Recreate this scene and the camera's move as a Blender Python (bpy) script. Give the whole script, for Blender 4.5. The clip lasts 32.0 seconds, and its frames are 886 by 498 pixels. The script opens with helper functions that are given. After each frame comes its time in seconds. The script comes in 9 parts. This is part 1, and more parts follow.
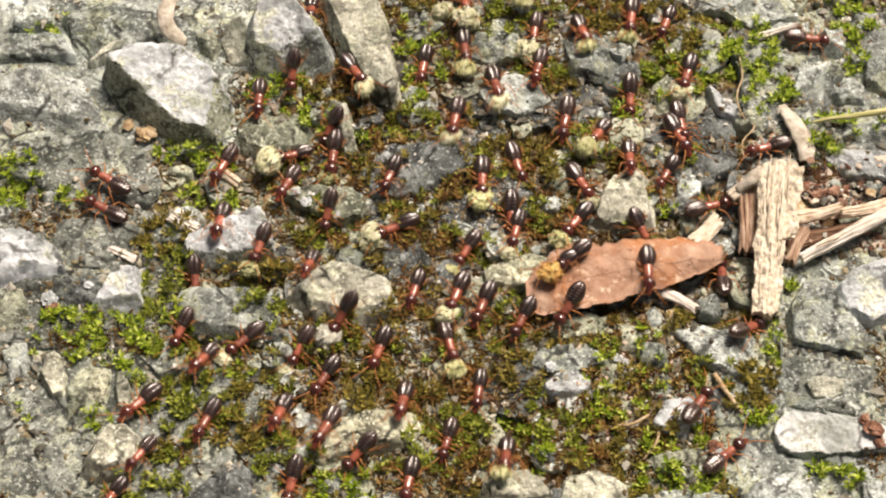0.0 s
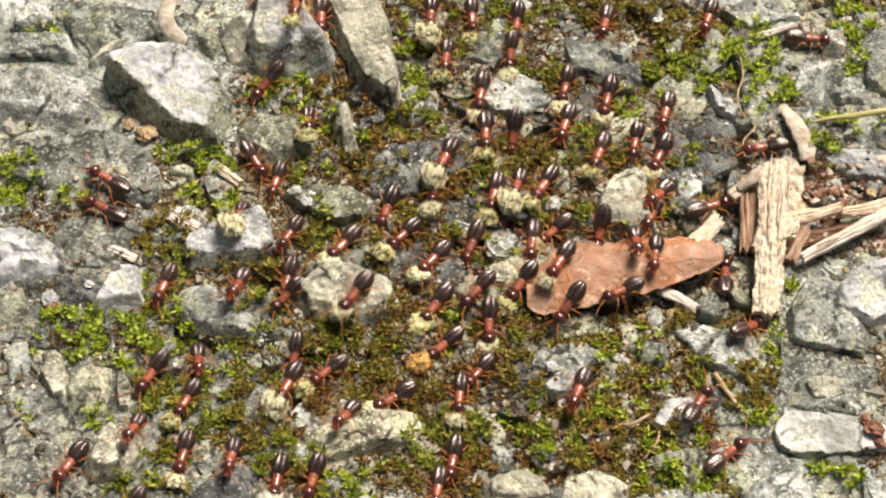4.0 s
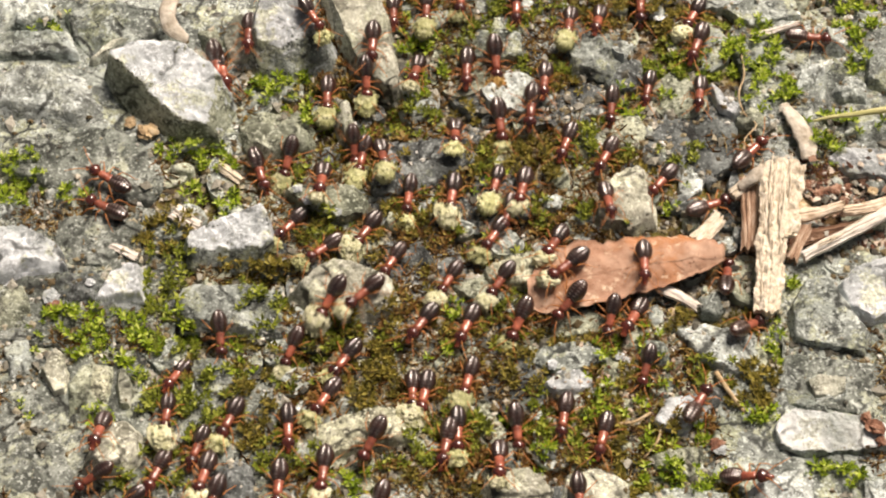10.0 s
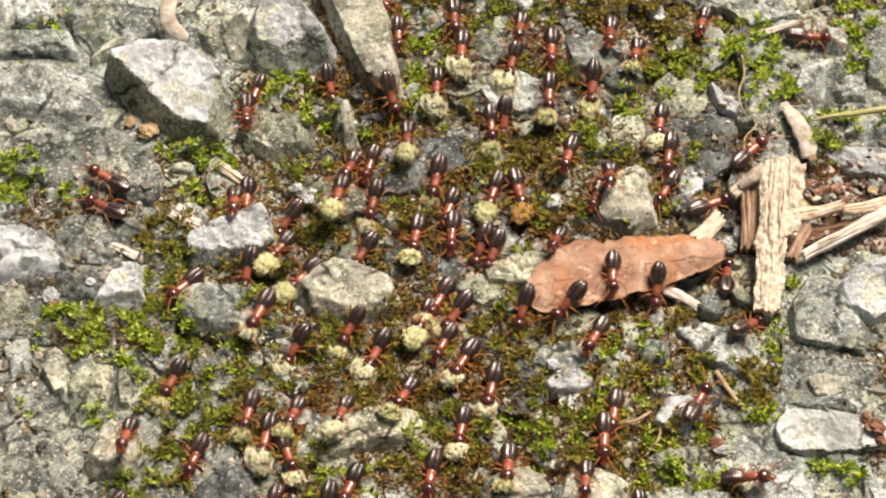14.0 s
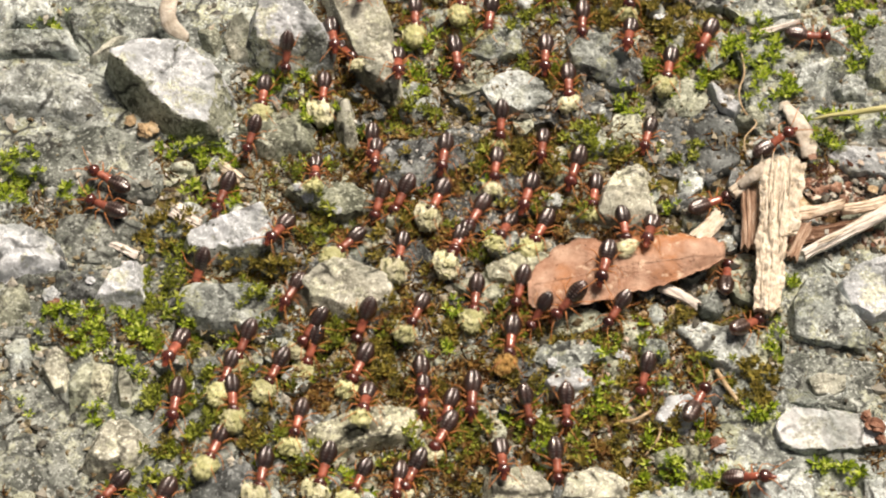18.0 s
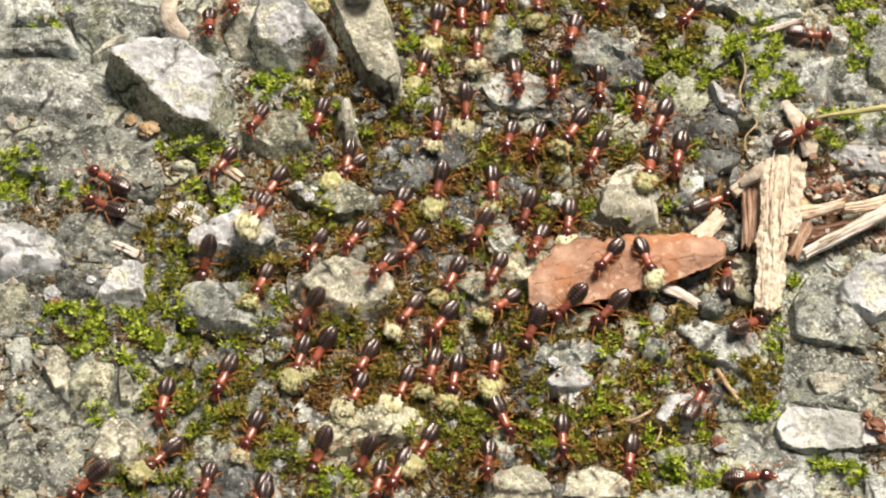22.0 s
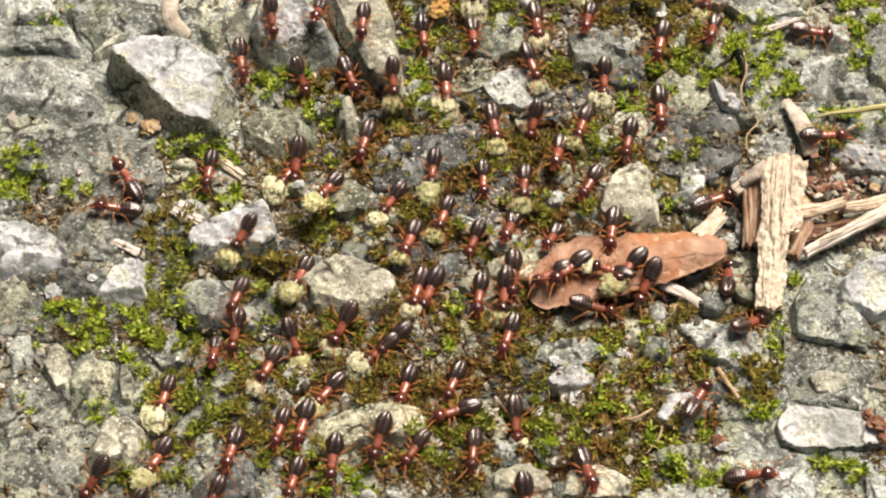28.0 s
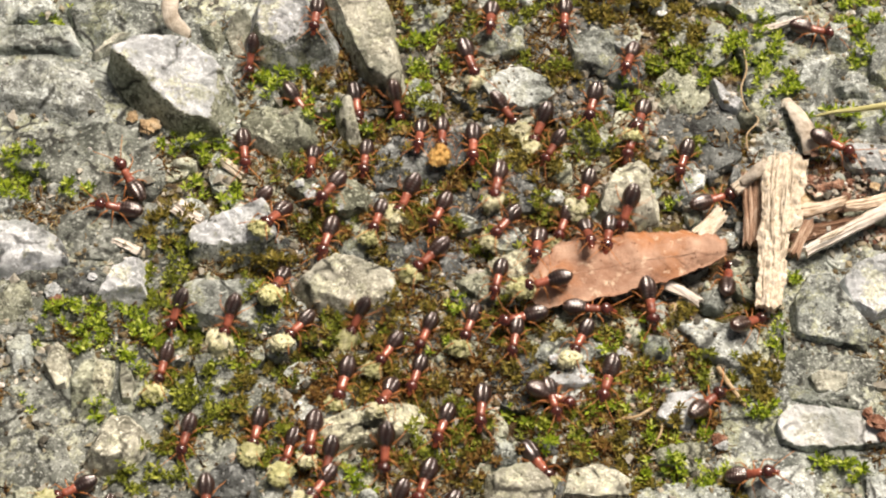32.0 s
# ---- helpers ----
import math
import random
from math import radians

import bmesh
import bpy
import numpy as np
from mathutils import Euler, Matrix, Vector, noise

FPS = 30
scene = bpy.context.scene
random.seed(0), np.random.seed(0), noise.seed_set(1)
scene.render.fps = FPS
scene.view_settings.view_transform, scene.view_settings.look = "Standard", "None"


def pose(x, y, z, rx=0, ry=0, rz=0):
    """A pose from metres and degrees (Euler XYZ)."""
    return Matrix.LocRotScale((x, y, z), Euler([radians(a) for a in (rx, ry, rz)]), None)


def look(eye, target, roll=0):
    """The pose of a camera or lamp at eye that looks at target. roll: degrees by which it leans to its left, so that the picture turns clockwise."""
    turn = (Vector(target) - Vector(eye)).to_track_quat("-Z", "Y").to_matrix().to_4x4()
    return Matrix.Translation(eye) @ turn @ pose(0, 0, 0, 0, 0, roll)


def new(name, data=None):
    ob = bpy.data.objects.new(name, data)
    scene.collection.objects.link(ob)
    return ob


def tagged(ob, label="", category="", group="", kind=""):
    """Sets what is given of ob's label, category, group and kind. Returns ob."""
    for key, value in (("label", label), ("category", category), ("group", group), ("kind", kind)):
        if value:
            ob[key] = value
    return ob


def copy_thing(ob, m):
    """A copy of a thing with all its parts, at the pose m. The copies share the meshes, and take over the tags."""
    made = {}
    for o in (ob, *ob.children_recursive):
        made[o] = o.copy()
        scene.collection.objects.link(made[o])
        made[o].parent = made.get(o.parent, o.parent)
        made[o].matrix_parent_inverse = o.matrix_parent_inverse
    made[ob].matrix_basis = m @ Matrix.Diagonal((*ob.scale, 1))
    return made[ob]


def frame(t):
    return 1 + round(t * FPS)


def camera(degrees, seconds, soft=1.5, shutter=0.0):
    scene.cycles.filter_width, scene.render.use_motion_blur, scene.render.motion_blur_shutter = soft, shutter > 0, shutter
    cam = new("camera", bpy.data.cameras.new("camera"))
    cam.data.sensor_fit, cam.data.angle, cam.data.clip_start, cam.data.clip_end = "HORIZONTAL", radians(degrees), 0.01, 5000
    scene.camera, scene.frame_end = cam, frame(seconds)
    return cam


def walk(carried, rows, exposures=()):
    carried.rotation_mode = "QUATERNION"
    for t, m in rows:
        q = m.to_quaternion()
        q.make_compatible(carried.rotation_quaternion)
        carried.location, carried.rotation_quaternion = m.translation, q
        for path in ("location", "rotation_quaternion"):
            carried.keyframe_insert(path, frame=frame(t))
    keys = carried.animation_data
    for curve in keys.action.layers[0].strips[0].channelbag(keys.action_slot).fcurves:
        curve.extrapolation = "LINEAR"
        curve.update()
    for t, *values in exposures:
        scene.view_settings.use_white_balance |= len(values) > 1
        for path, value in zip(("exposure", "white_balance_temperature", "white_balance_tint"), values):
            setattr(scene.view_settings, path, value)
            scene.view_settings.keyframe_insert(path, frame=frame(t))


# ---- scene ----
from mathutils.bvhtree import BVHTree

MM = 0.001
cam = camera(20, 32.0, soft=2.08, shutter=1.5)
EYE = (0.0, -0.1293, 0.2069)


def aim(dx, dy):
    """The camera stands; its head sinks and turns by a few hundredths of a degree."""
    return look(EYE, (dx * MM, dy * MM, 0.0))


PATH = [
    (0.0, aim(0.165, 0.225)),
    (3.0, aim(0.125, 0.195)),
    (6.0, aim(0.055, 0.075)),
    (9.0, aim(0.0, 0.0)),
    (14.0, aim(-0.01, -0.12)),
    (20.0, aim(-0.04, -0.27)),
    (25.0, aim(-0.155, -0.40)),
    (28.0, aim(-0.185, -0.50)),
    (32.0, aim(-0.20, -0.62)),
]
walk(cam, PATH, exposures=[(0.0, 0.31, 7700, 18), (32.0, 0.31, 7700, 18)])

# ---- daylight: a bright, thinly veiled sky ----
world = bpy.data.worlds.new("sky")
scene.world = world
world.use_nodes = True
wn = world.node_tree
sky = wn.nodes.new("ShaderNodeTexSky")
sky.sky_type = "NISHITA"
sky.sun_disc = False
sky.sun_elevation = radians(59)
sky.sun_rotation = radians(37)
sky.dust_density = 4.0
# thin cloud takes most of the blue out of the sky
bw = wn.nodes.new("ShaderNodeRGBToBW")
wn.links.new(sky.outputs["Color"], bw.inputs["Color"])
veil = wn.nodes.new("ShaderNodeMix")
veil.data_type = "RGBA"
veil.inputs["Factor"].default_value = 0.7
wn.links.new(sky.outputs["Color"], veil.inputs[6])
wn.links.new(bw.outputs["Val"], veil.inputs[7])
wn.links.new(veil.outputs[2], wn.nodes["Background"].inputs["Color"])
wn.nodes["Background"].inputs["Strength"].default_value = 0.047
sun = new("sun", bpy.data.lights.new("sun", "SUN"))
sun.data.energy = 4.9
sun.data.angle = radians(24)
sun.data.color = (1.0, 0.96, 0.9)
sun.matrix_world = look((0.42, 0.55, 1.15), (0, 0, 0))

# ---- materials ----
def shader(name, rough=0.8, spec=0.4):
    m = bpy.data.materials.new(name)
    m.use_nodes = True
    nt = m.node_tree
    b = nt.nodes["Principled BSDF"]
    b.inputs["Roughness"].default_value = rough
    b.inputs["Specular IOR Level"].default_value = spec
    return m, nt, b


def coords(nt):
    """Object coordinates, shifted by a random step for each object, so that no two pieces are alike."""
    tc = nt.nodes.new("ShaderNodeTexCoord")
    oi = nt.nodes.new("ShaderNodeObjectInfo")
    mul = nt.nodes.new("ShaderNodeMath")
    mul.operation = "MULTIPLY"
    mul.inputs[1].default_value = 3.7
    nt.links.new(oi.outputs["Random"], mul.inputs[0])
    add = nt.nodes.new("ShaderNodeVectorMath")
    nt.links.new(tc.outputs["Object"], add.inputs[0])
    nt.links.new(mul.outputs[0], add.inputs[1])
    return add.outputs[0], oi.outputs["Random"]


def grain(nt, co, scale, detail=4.0, rough=0.6, stretch=None):
    n = nt.nodes.new("ShaderNodeTexNoise")
    n.inputs["Scale"].default_value = scale
    n.inputs["Detail"].default_value = detail
    n.inputs["Roughness"].default_value = rough
    if stretch:
        mp = nt.nodes.new("ShaderNodeMapping")
        mp.inputs["Scale"].default_value = stretch
        nt.links.new(co, mp.inputs["Vector"])
        co = mp.outputs[0]
    nt.links.new(co, n.inputs["Vector"])
    return n.outputs["Fac"]


def ramp(nt, fac, stops):
    r = nt.nodes.new("ShaderNodeValToRGB")
    e = r.color_ramp.elements
    while len(e) < len(stops):
        e.new(0.5)
    for el, (p, c) in zip(e, stops):
        el.position, el.color = p, (*c, 1)
    nt.links.new(fac, r.inputs["Fac"])
    return r.outputs["Color"]


def blend(nt, fac, a, b, mode="MIX"):
    m = nt.nodes.new("ShaderNodeMix")
    m.data_type, m.blend_type = "RGBA", mode
    for sock, v in ((m.inputs["Factor"], fac), (m.inputs[6], a), (m.inputs[7], b)):
        if isinstance(v, (int, float)):
            sock.default_value = v
        elif isinstance(v, tuple):
            sock.default_value = (*v, 1)
        else:
            nt.links.new(v, sock)
    return m.outputs[2]


def step(nt, fac, lo, hi):
    m = nt.nodes.new("ShaderNodeMapRange")
    m.inputs["From Min"].default_value, m.inputs["From Max"].default_value = lo, hi
    nt.links.new(fac, m.inputs["Value"])
    return m.outputs["Result"]


def relief(nt, b, fac, dist, strength=0.6):
    bp = nt.nodes.new("ShaderNodeBump")
    bp.inputs["Strength"].default_value = strength
    bp.inputs["Distance"].default_value = dist
    nt.links.new(fac, bp.inputs["Height"])
    nt.links.new(bp.outputs["Normal"], b.inputs["Normal"])


def veins(nt, co, scale, width):
    """Thin broken lines: 1 in a crack, 0 beside it."""
    warp = nt.nodes.new("ShaderNodeTexNoise")
    warp.inputs["Scale"].default_value = scale * 1.6
    warp.inputs["Detail"].default_value = 5.0
    nt.links.new(co, warp.inputs["Vector"])
    mul = nt.nodes.new("ShaderNodeVectorMath")
    mul.operation = "SCALE"
    mul.inputs["Scale"].default_value = 0.9 / scale
    nt.links.new(warp.outputs["Color"], mul.inputs[0])
    add = nt.nodes.new("ShaderNodeVectorMath")
    nt.links.new(co, add.inputs[0])
    nt.links.new(mul.outputs[0], add.inputs[1])
    vo = nt.nodes.new("ShaderNodeTexVoronoi")
    vo.feature = "DISTANCE_TO_EDGE"
    vo.inputs["Scale"].default_value = scale
    nt.links.new(add.outputs[0], vo.inputs["Vector"])
    return step(nt, vo.outputs["Distance"], width, width * 0.3)


def rock_material(name, dark, mid, light, lichen, cover, crust=0.5, calm=0.0):
    m, nt, b = shader(name, 0.7, 0.4)
    co, rnd = coords(nt)
    base = ramp(nt, grain(nt, co, 330, 12, 0.7), [(0.36, dark), (0.5, mid), (0.63, light)])
    # crust of lichen and algae, in ragged patches
    skin = ramp(nt, grain(nt, co, 2200, 4, 0.7), [(0.32, tuple(c * 0.45 for c in lichen)), (0.62, tuple(min(0.8, c * 1.45) for c in lichen))])
    base = blend(nt, step(nt, grain(nt, co, 230, 12, 0.75), 0.6 - cover * 0.2, 0.63 - cover * 0.19), base, skin)
    # whitish mineral crust, broken up
    base = blend(nt, step(nt, grain(nt, co, 620, 9, 0.74), 0.63 - crust * 0.12, 0.68 - crust * 0.12), base, tuple(min(0.75, c * 1.12 + 0.03) for c in light))
    # damp, darker blotches
    base = blend(nt, step(nt, grain(nt, co, 760, 8, 0.72), 0.53 + calm, 0.6 + calm), base, tuple(c * 0.75 for c in dark))
    base = blend(nt, step(nt, grain(nt, co, 3000, 2, 0.5), 0.59, 0.65), base, tuple(min(0.75, c * 1.15 + 0.05) for c in light))
    base = blend(nt, step(nt, grain(nt, co, 1900, 5, 0.7), 0.58 + calm, 0.65 + calm), base, tuple(c * 0.45 for c in dark))
    # hairline cracks that come and go
    crack = nt.nodes.new("ShaderNodeMath")
    crack.operation = "MULTIPLY"
    nt.links.new(veins(nt, co, 170, 0.06), crack.inputs[0])
    nt.links.new(step(nt, grain(nt, co, 240, 4), 0.45, 0.56), crack.inputs[1])
    base = blend(nt, crack.outputs[0], base, tuple(c * 0.4 for c in dark))
    # broken edges show fresh, paler rock
    g = nt.nodes.new("ShaderNodeNewGeometry")
    base = blend(nt, step(nt, g.outputs["Pointiness"], 0.54, 0.64), base, tuple(min(0.8, c * 1.15 + 0.08) for c in light))
    tone = nt.nodes.new("ShaderNodeMapRange")
    tone.inputs["To Min"].default_value, tone.inputs["To Max"].default_value = 0.82, 1.2
    nt.links.new(rnd, tone.inputs["Value"])
    base = blend(nt, 1.0, base, tone.outputs["Result"], "MULTIPLY")
    # broad damp and dry patches, some of them tinged green
    base = blend(nt, 1.0, base, ramp(nt, grain(nt, co, 150, 6, 0.6), [(0.34, (0.46, 0.52, 0.52)), (0.5, (0.91, 0.98, 1.02)), (0.66, (1.16, 1.23, 1.3))]), "MULTIPLY")
    nt.links.new(base, b.inputs["Base Color"])
    relief(nt, b, grain(nt, co, 900, 9, 0.7), 0.00055, 0.9)
    return m


ROCK = {
    "pale": rock_material("pale_stone", (0.17, 0.178, 0.158), (0.38, 0.4, 0.365), (0.56, 0.59, 0.56), (0.44, 0.455, 0.39), 0.4, 0.6),
    "white": rock_material("white_stone", (0.33, 0.34, 0.335), (0.5, 0.515, 0.52), (0.64, 0.655, 0.66), (0.54, 0.54, 0.43), 0.3, 0.5, 0.07),
    "chalk": rock_material("chalky_stone", (0.5, 0.49, 0.46), (0.68, 0.675, 0.65), (0.78, 0.785, 0.78), (0.68, 0.64, 0.5), 0.3, 0.3, 0.15),
    "grey": rock_material("grey_stone", (0.1, 0.108, 0.096), (0.26, 0.275, 0.248), (0.45, 0.475, 0.43), (0.36, 0.37, 0.26), 0.45, 0.6),
    "cream": rock_material("cream_stone", (0.13, 0.122, 0.085), (0.36, 0.345, 0.25), (0.58, 0.56, 0.43), (0.47, 0.455, 0.32), 0.6, 0.5),
    "tan": rock_material("tan_stone", (0.19, 0.18, 0.135), (0.42, 0.4, 0.315), (0.6, 0.58, 0.475), (0.5, 0.49, 0.36), 0.45, 0.45, 0.03),
    "slate": rock_material("slaty_stone", (0.055, 0.06, 0.05), (0.165, 0.175, 0.15), (0.36, 0.375, 0.33), (0.36, 0.37, 0.28), 0.3, 0.35),
    "dark": rock_material("dark_stone", (0.036, 0.039, 0.038), (0.118, 0.126, 0.12), (0.255, 0.268, 0.255), (0.25, 0.265, 0.21), 0.1, 0.3),
    "olive": rock_material("lichened_stone", (0.095, 0.098, 0.066), (0.24, 0.248, 0.18), (0.43, 0.44, 0.34), (0.36, 0.365, 0.265), 0.65, 0.5),
}


def soil_material():
    m, nt, b = shader("damp_soil", 0.85, 0.3)
    co, rnd = coords(nt)
    base = ramp(nt, grain(nt, co, 260, 12, 0.75), [(0.36, (0.014, 0.009, 0.005)), (0.47, (0.1, 0.058, 0.024)), (0.56, (0.22, 0.14, 0.066)), (0.68, (0.38, 0.31, 0.2))])
    moss = ramp(nt, grain(nt, co, 1400, 4, 0.7), [(0.35, (0.035, 0.032, 0.006)), (0.65, (0.23, 0.2, 0.045))])
    base = blend(nt, step(nt, grain(nt, co, 130, 8, 0.7), 0.5, 0.56), base, moss)
    # worn bedrock that shows through
    rock = ramp(nt, grain(nt, co, 700, 10, 0.75), [(0.38, (0.045, 0.047, 0.044)), (0.52, (0.17, 0.17, 0.155)), (0.64, (0.44, 0.44, 0.4))])
    base = blend(nt, step(nt, grain(nt, co, 95, 10, 0.72), 0.51, 0.55), base, rock)
    base = blend(nt, step(nt, grain(nt, co, 3200, 2), 0.66, 0.72), base, (0.5, 0.48, 0.4))
    base = blend(nt, step(nt, grain(nt, co, 1500, 6, 0.7), 0.57, 0.64), base, (0.014, 0.01, 0.005))
    nt.links.new(base, b.inputs["Base Color"])
    relief(nt, b, grain(nt, co, 1000, 9, 0.7), 0.0006, 0.9)
    return m


SOIL = soil_material()


def grit_material(name, stops):
    """Pieces that are joined in one mesh take their colour piece by piece."""
    m, nt, b = shader(name, 0.8, 0.3)
    g = nt.nodes.new("ShaderNodeNewGeometry")
    tc = nt.nodes.new("ShaderNodeTexCoord")
    base = ramp(nt, g.outputs["Random Per Island"], stops)
    fine = grain(nt, tc.outputs["Object"], 2500, 4)
    base = blend(nt, 0.55, base, ramp(nt, fine, [(0.3, (0.35, 0.35, 0.35)), (0.7, (1, 1, 1))]), "MULTIPLY")
    nt.links.new(base, b.inputs["Base Color"])
    relief(nt, b, fine, 0.0003, 0.7)
    return m


GRIT = grit_material("grit", [(0.0, (0.05, 0.035, 0.02)), (0.3, (0.16, 0.12, 0.06)), (0.6, (0.3, 0.26, 0.16)), (0.9, (0.46, 0.43, 0.34)), (1.0, (0.7, 0.68, 0.6))])
QUARTZ = grit_material("quartz_grit", [(0.0, (0.5, 0.49, 0.44)), (1.0, (0.82, 0.82, 0.79))])
GRAVEL = grit_material("gravel", [(0.0, (0.06, 0.058, 0.048)), (0.5, (0.19, 0.185, 0.15)), (1.0, (0.44, 0.43, 0.37))])
FLAKE = grit_material("bark_flakes", [(0.0, (0.025, 0.012, 0.008)), (0.4, (0.15, 0.065, 0.04)), (0.7, (0.38, 0.25, 0.18)), (1.0, (0.75, 0.68, 0.58))])
FIBRE = grit_material("plant_fibre", [(0.0, (0.035, 0.016, 0.005)), (0.4, (0.24, 0.11, 0.03)), (0.7, (0.32, 0.2, 0.045)), (1.0, (0.56, 0.46, 0.24))])


def leaf_material(name, stops, rough=0.55):
    m, nt, b = shader(name, rough, 0.4)
    g = nt.nodes.new("ShaderNodeNewGeometry")
    base = ramp(nt, g.outputs["Random Per Island"], stops)
    nt.links.new(base, b.inputs["Base Color"])
    b.inputs["Subsurface Weight"].default_value = 0.0
    tr = nt.nodes.new("ShaderNodeBsdfTranslucent")
    nt.links.new(base, tr.inputs["Color"])
    mx = nt.nodes.new("ShaderNodeMixShader")
    mx.inputs[0].default_value = 0.35
    nt.links.new(b.outputs[0], mx.inputs[1])
    nt.links.new(tr.outputs[0], mx.inputs[2])
    nt.links.new(mx.outputs[0], nt.nodes["Material Output"].inputs["Surface"])
    return m


MOSS = {
    "bright": leaf_material("bright_moss", [(0.0, (0.03, 0.05, 0.004)), (0.4, (0.17, 0.27, 0.014)), (0.75, (0.37, 0.48, 0.035)), (1.0, (0.64, 0.72, 0.2))]),
    "green": leaf_material("green_moss", [(0.0, (0.035, 0.04, 0.006)), (0.5, (0.15, 0.19, 0.018)), (0.8, (0.28, 0.33, 0.04)), (1.0, (0.48, 0.52, 0.11))]),
    "brown": leaf_material("withered_moss", [(0.0, (0.03, 0.015, 0.005)), (0.4, (0.15, 0.072, 0.018)), (0.8, (0.29, 0.17, 0.045)), (1.0, (0.46, 0.36, 0.13))]),
    "olive": leaf_material("olive_moss", [(0.0, (0.035, 0.026, 0.006)), (0.5, (0.15, 0.135, 0.02)), (0.8, (0.26, 0.2, 0.04)), (1.0, (0.44, 0.38, 0.09))]),
}


def dry_material(name, dark, mid, light, stretch, scale=420, rough=0.75, lift=0.0004):
    """Dead leaf and wood: grain drawn out along the piece's length, with stains."""
    m, nt, b = shader(name, rough, 0.3)
    co, rnd = coords(nt)
    g1 = grain(nt, co, scale, 6, 0.65, stretch)
    base = ramp(nt, g1, [(0.3, dark), (0.5, mid), (0.7, light)])
    stain = grain(nt, co, 190, 5)
    base = blend(nt, step(nt, stain, 0.56, 0.72), base, tuple(c * 0.6 for c in dark))
    nt.links.new(base, b.inputs["Base Color"])
    relief(nt, b, g1, lift, 0.8)
    return m




def litter_leaf_material():
    """Old leaf: tan and rust blotches, a pale bloom, dark specks."""
    m, nt, b = shader("dead_leaf", 0.6, 0.3)
    co, rnd = coords(nt)
    base = ramp(nt, grain(nt, co, 260, 8, 0.65), [(0.34, (0.2, 0.088, 0.045)), (0.48, (0.34, 0.19, 0.125)), (0.6, (0.44, 0.28, 0.2)), (0.72, (0.56, 0.4, 0.3))])
    base = blend(nt, step(nt, grain(nt, co, 140, 5), 0.52, 0.66), base, (0.4, 0.17, 0.07))
    base = blend(nt, step(nt, grain(nt, co, 900, 5, 0.7), 0.58, 0.68), base, (0.6, 0.46, 0.34))
    base = blend(nt, step(nt, grain(nt, co, 1500, 4, 0.7), 0.63, 0.7), base, (0.12, 0.05, 0.028))
    nt.links.new(base, b.inputs["Base Color"])
    relief(nt, b, grain(nt, co, 800, 7, 0.7), 0.0004, 0.7)
    return m


LEAF = litter_leaf_material()
WOOD = dry_material("weathered_wood", (0.38, 0.3, 0.2), (0.68, 0.61, 0.49), (0.78, 0.73, 0.64), (1.8, 0.8, 2), 1500, 0.75, 0.0002)
PALEWOOD = dry_material("bleached_wood", (0.54, 0.48, 0.41), (0.71, 0.66, 0.6), (0.79, 0.77, 0.73), (2.5, 0.8, 2), 900, 0.75, 0.00015)
BARK = dry_material("bark", (0.1, 0.048, 0.028), (0.34, 0.215, 0.145), (0.68, 0.57, 0.46), (5, 0.4, 2), 700)
DARKBARK = dry_material("dark_bark", (0.03, 0.014, 0.008), (0.13, 0.065, 0.038), (0.34, 0.22, 0.15), (5, 0.5, 2), 700)
PALEBARK = dry_material("pale_bark", (0.36, 0.26, 0.17), (0.66, 0.55, 0.43), (0.82, 0.76, 0.66), (2.0, 0.9, 2), 900, 0.75, 0.0002)
HUSK = dry_material("dry_husk", (0.26, 0.22, 0.17), (0.5, 0.455, 0.38), (0.7, 0.67, 0.6), (1, 1, 1), 900)
STRAW = dry_material("straw", (0.2, 0.13, 0.07), (0.42, 0.31, 0.18), (0.62, 0.53, 0.38), (1, 1, 1), 900)
BLADE = dry_material("grass_blade", (0.3, 0.3, 0.1), (0.46, 0.45, 0.2), (0.62, 0.58, 0.34), (0.2, 3, 1), 400, 0.5)


# ---- mesh helpers ----
def mesh_of(name, verts, faces, material, smooth=True):
    me = bpy.data.meshes.new(name)
    me.from_pydata([tuple(v) for v in verts], [], [tuple(f) for f in faces])
    me.materials.append(material)
    if smooth:
        me.polygons.foreach_set("use_smooth", [True] * len(me.polygons))
    me.update()
    return me


def ring_faces(n, rows, close_top=False):
    f = []
    for k in range(rows - 1):
        for i in range(n):
            j = (i + 1) % n
            f.append((k * n + i, k * n + j, (k + 1) * n + j, (k + 1) * n + i))
    return f


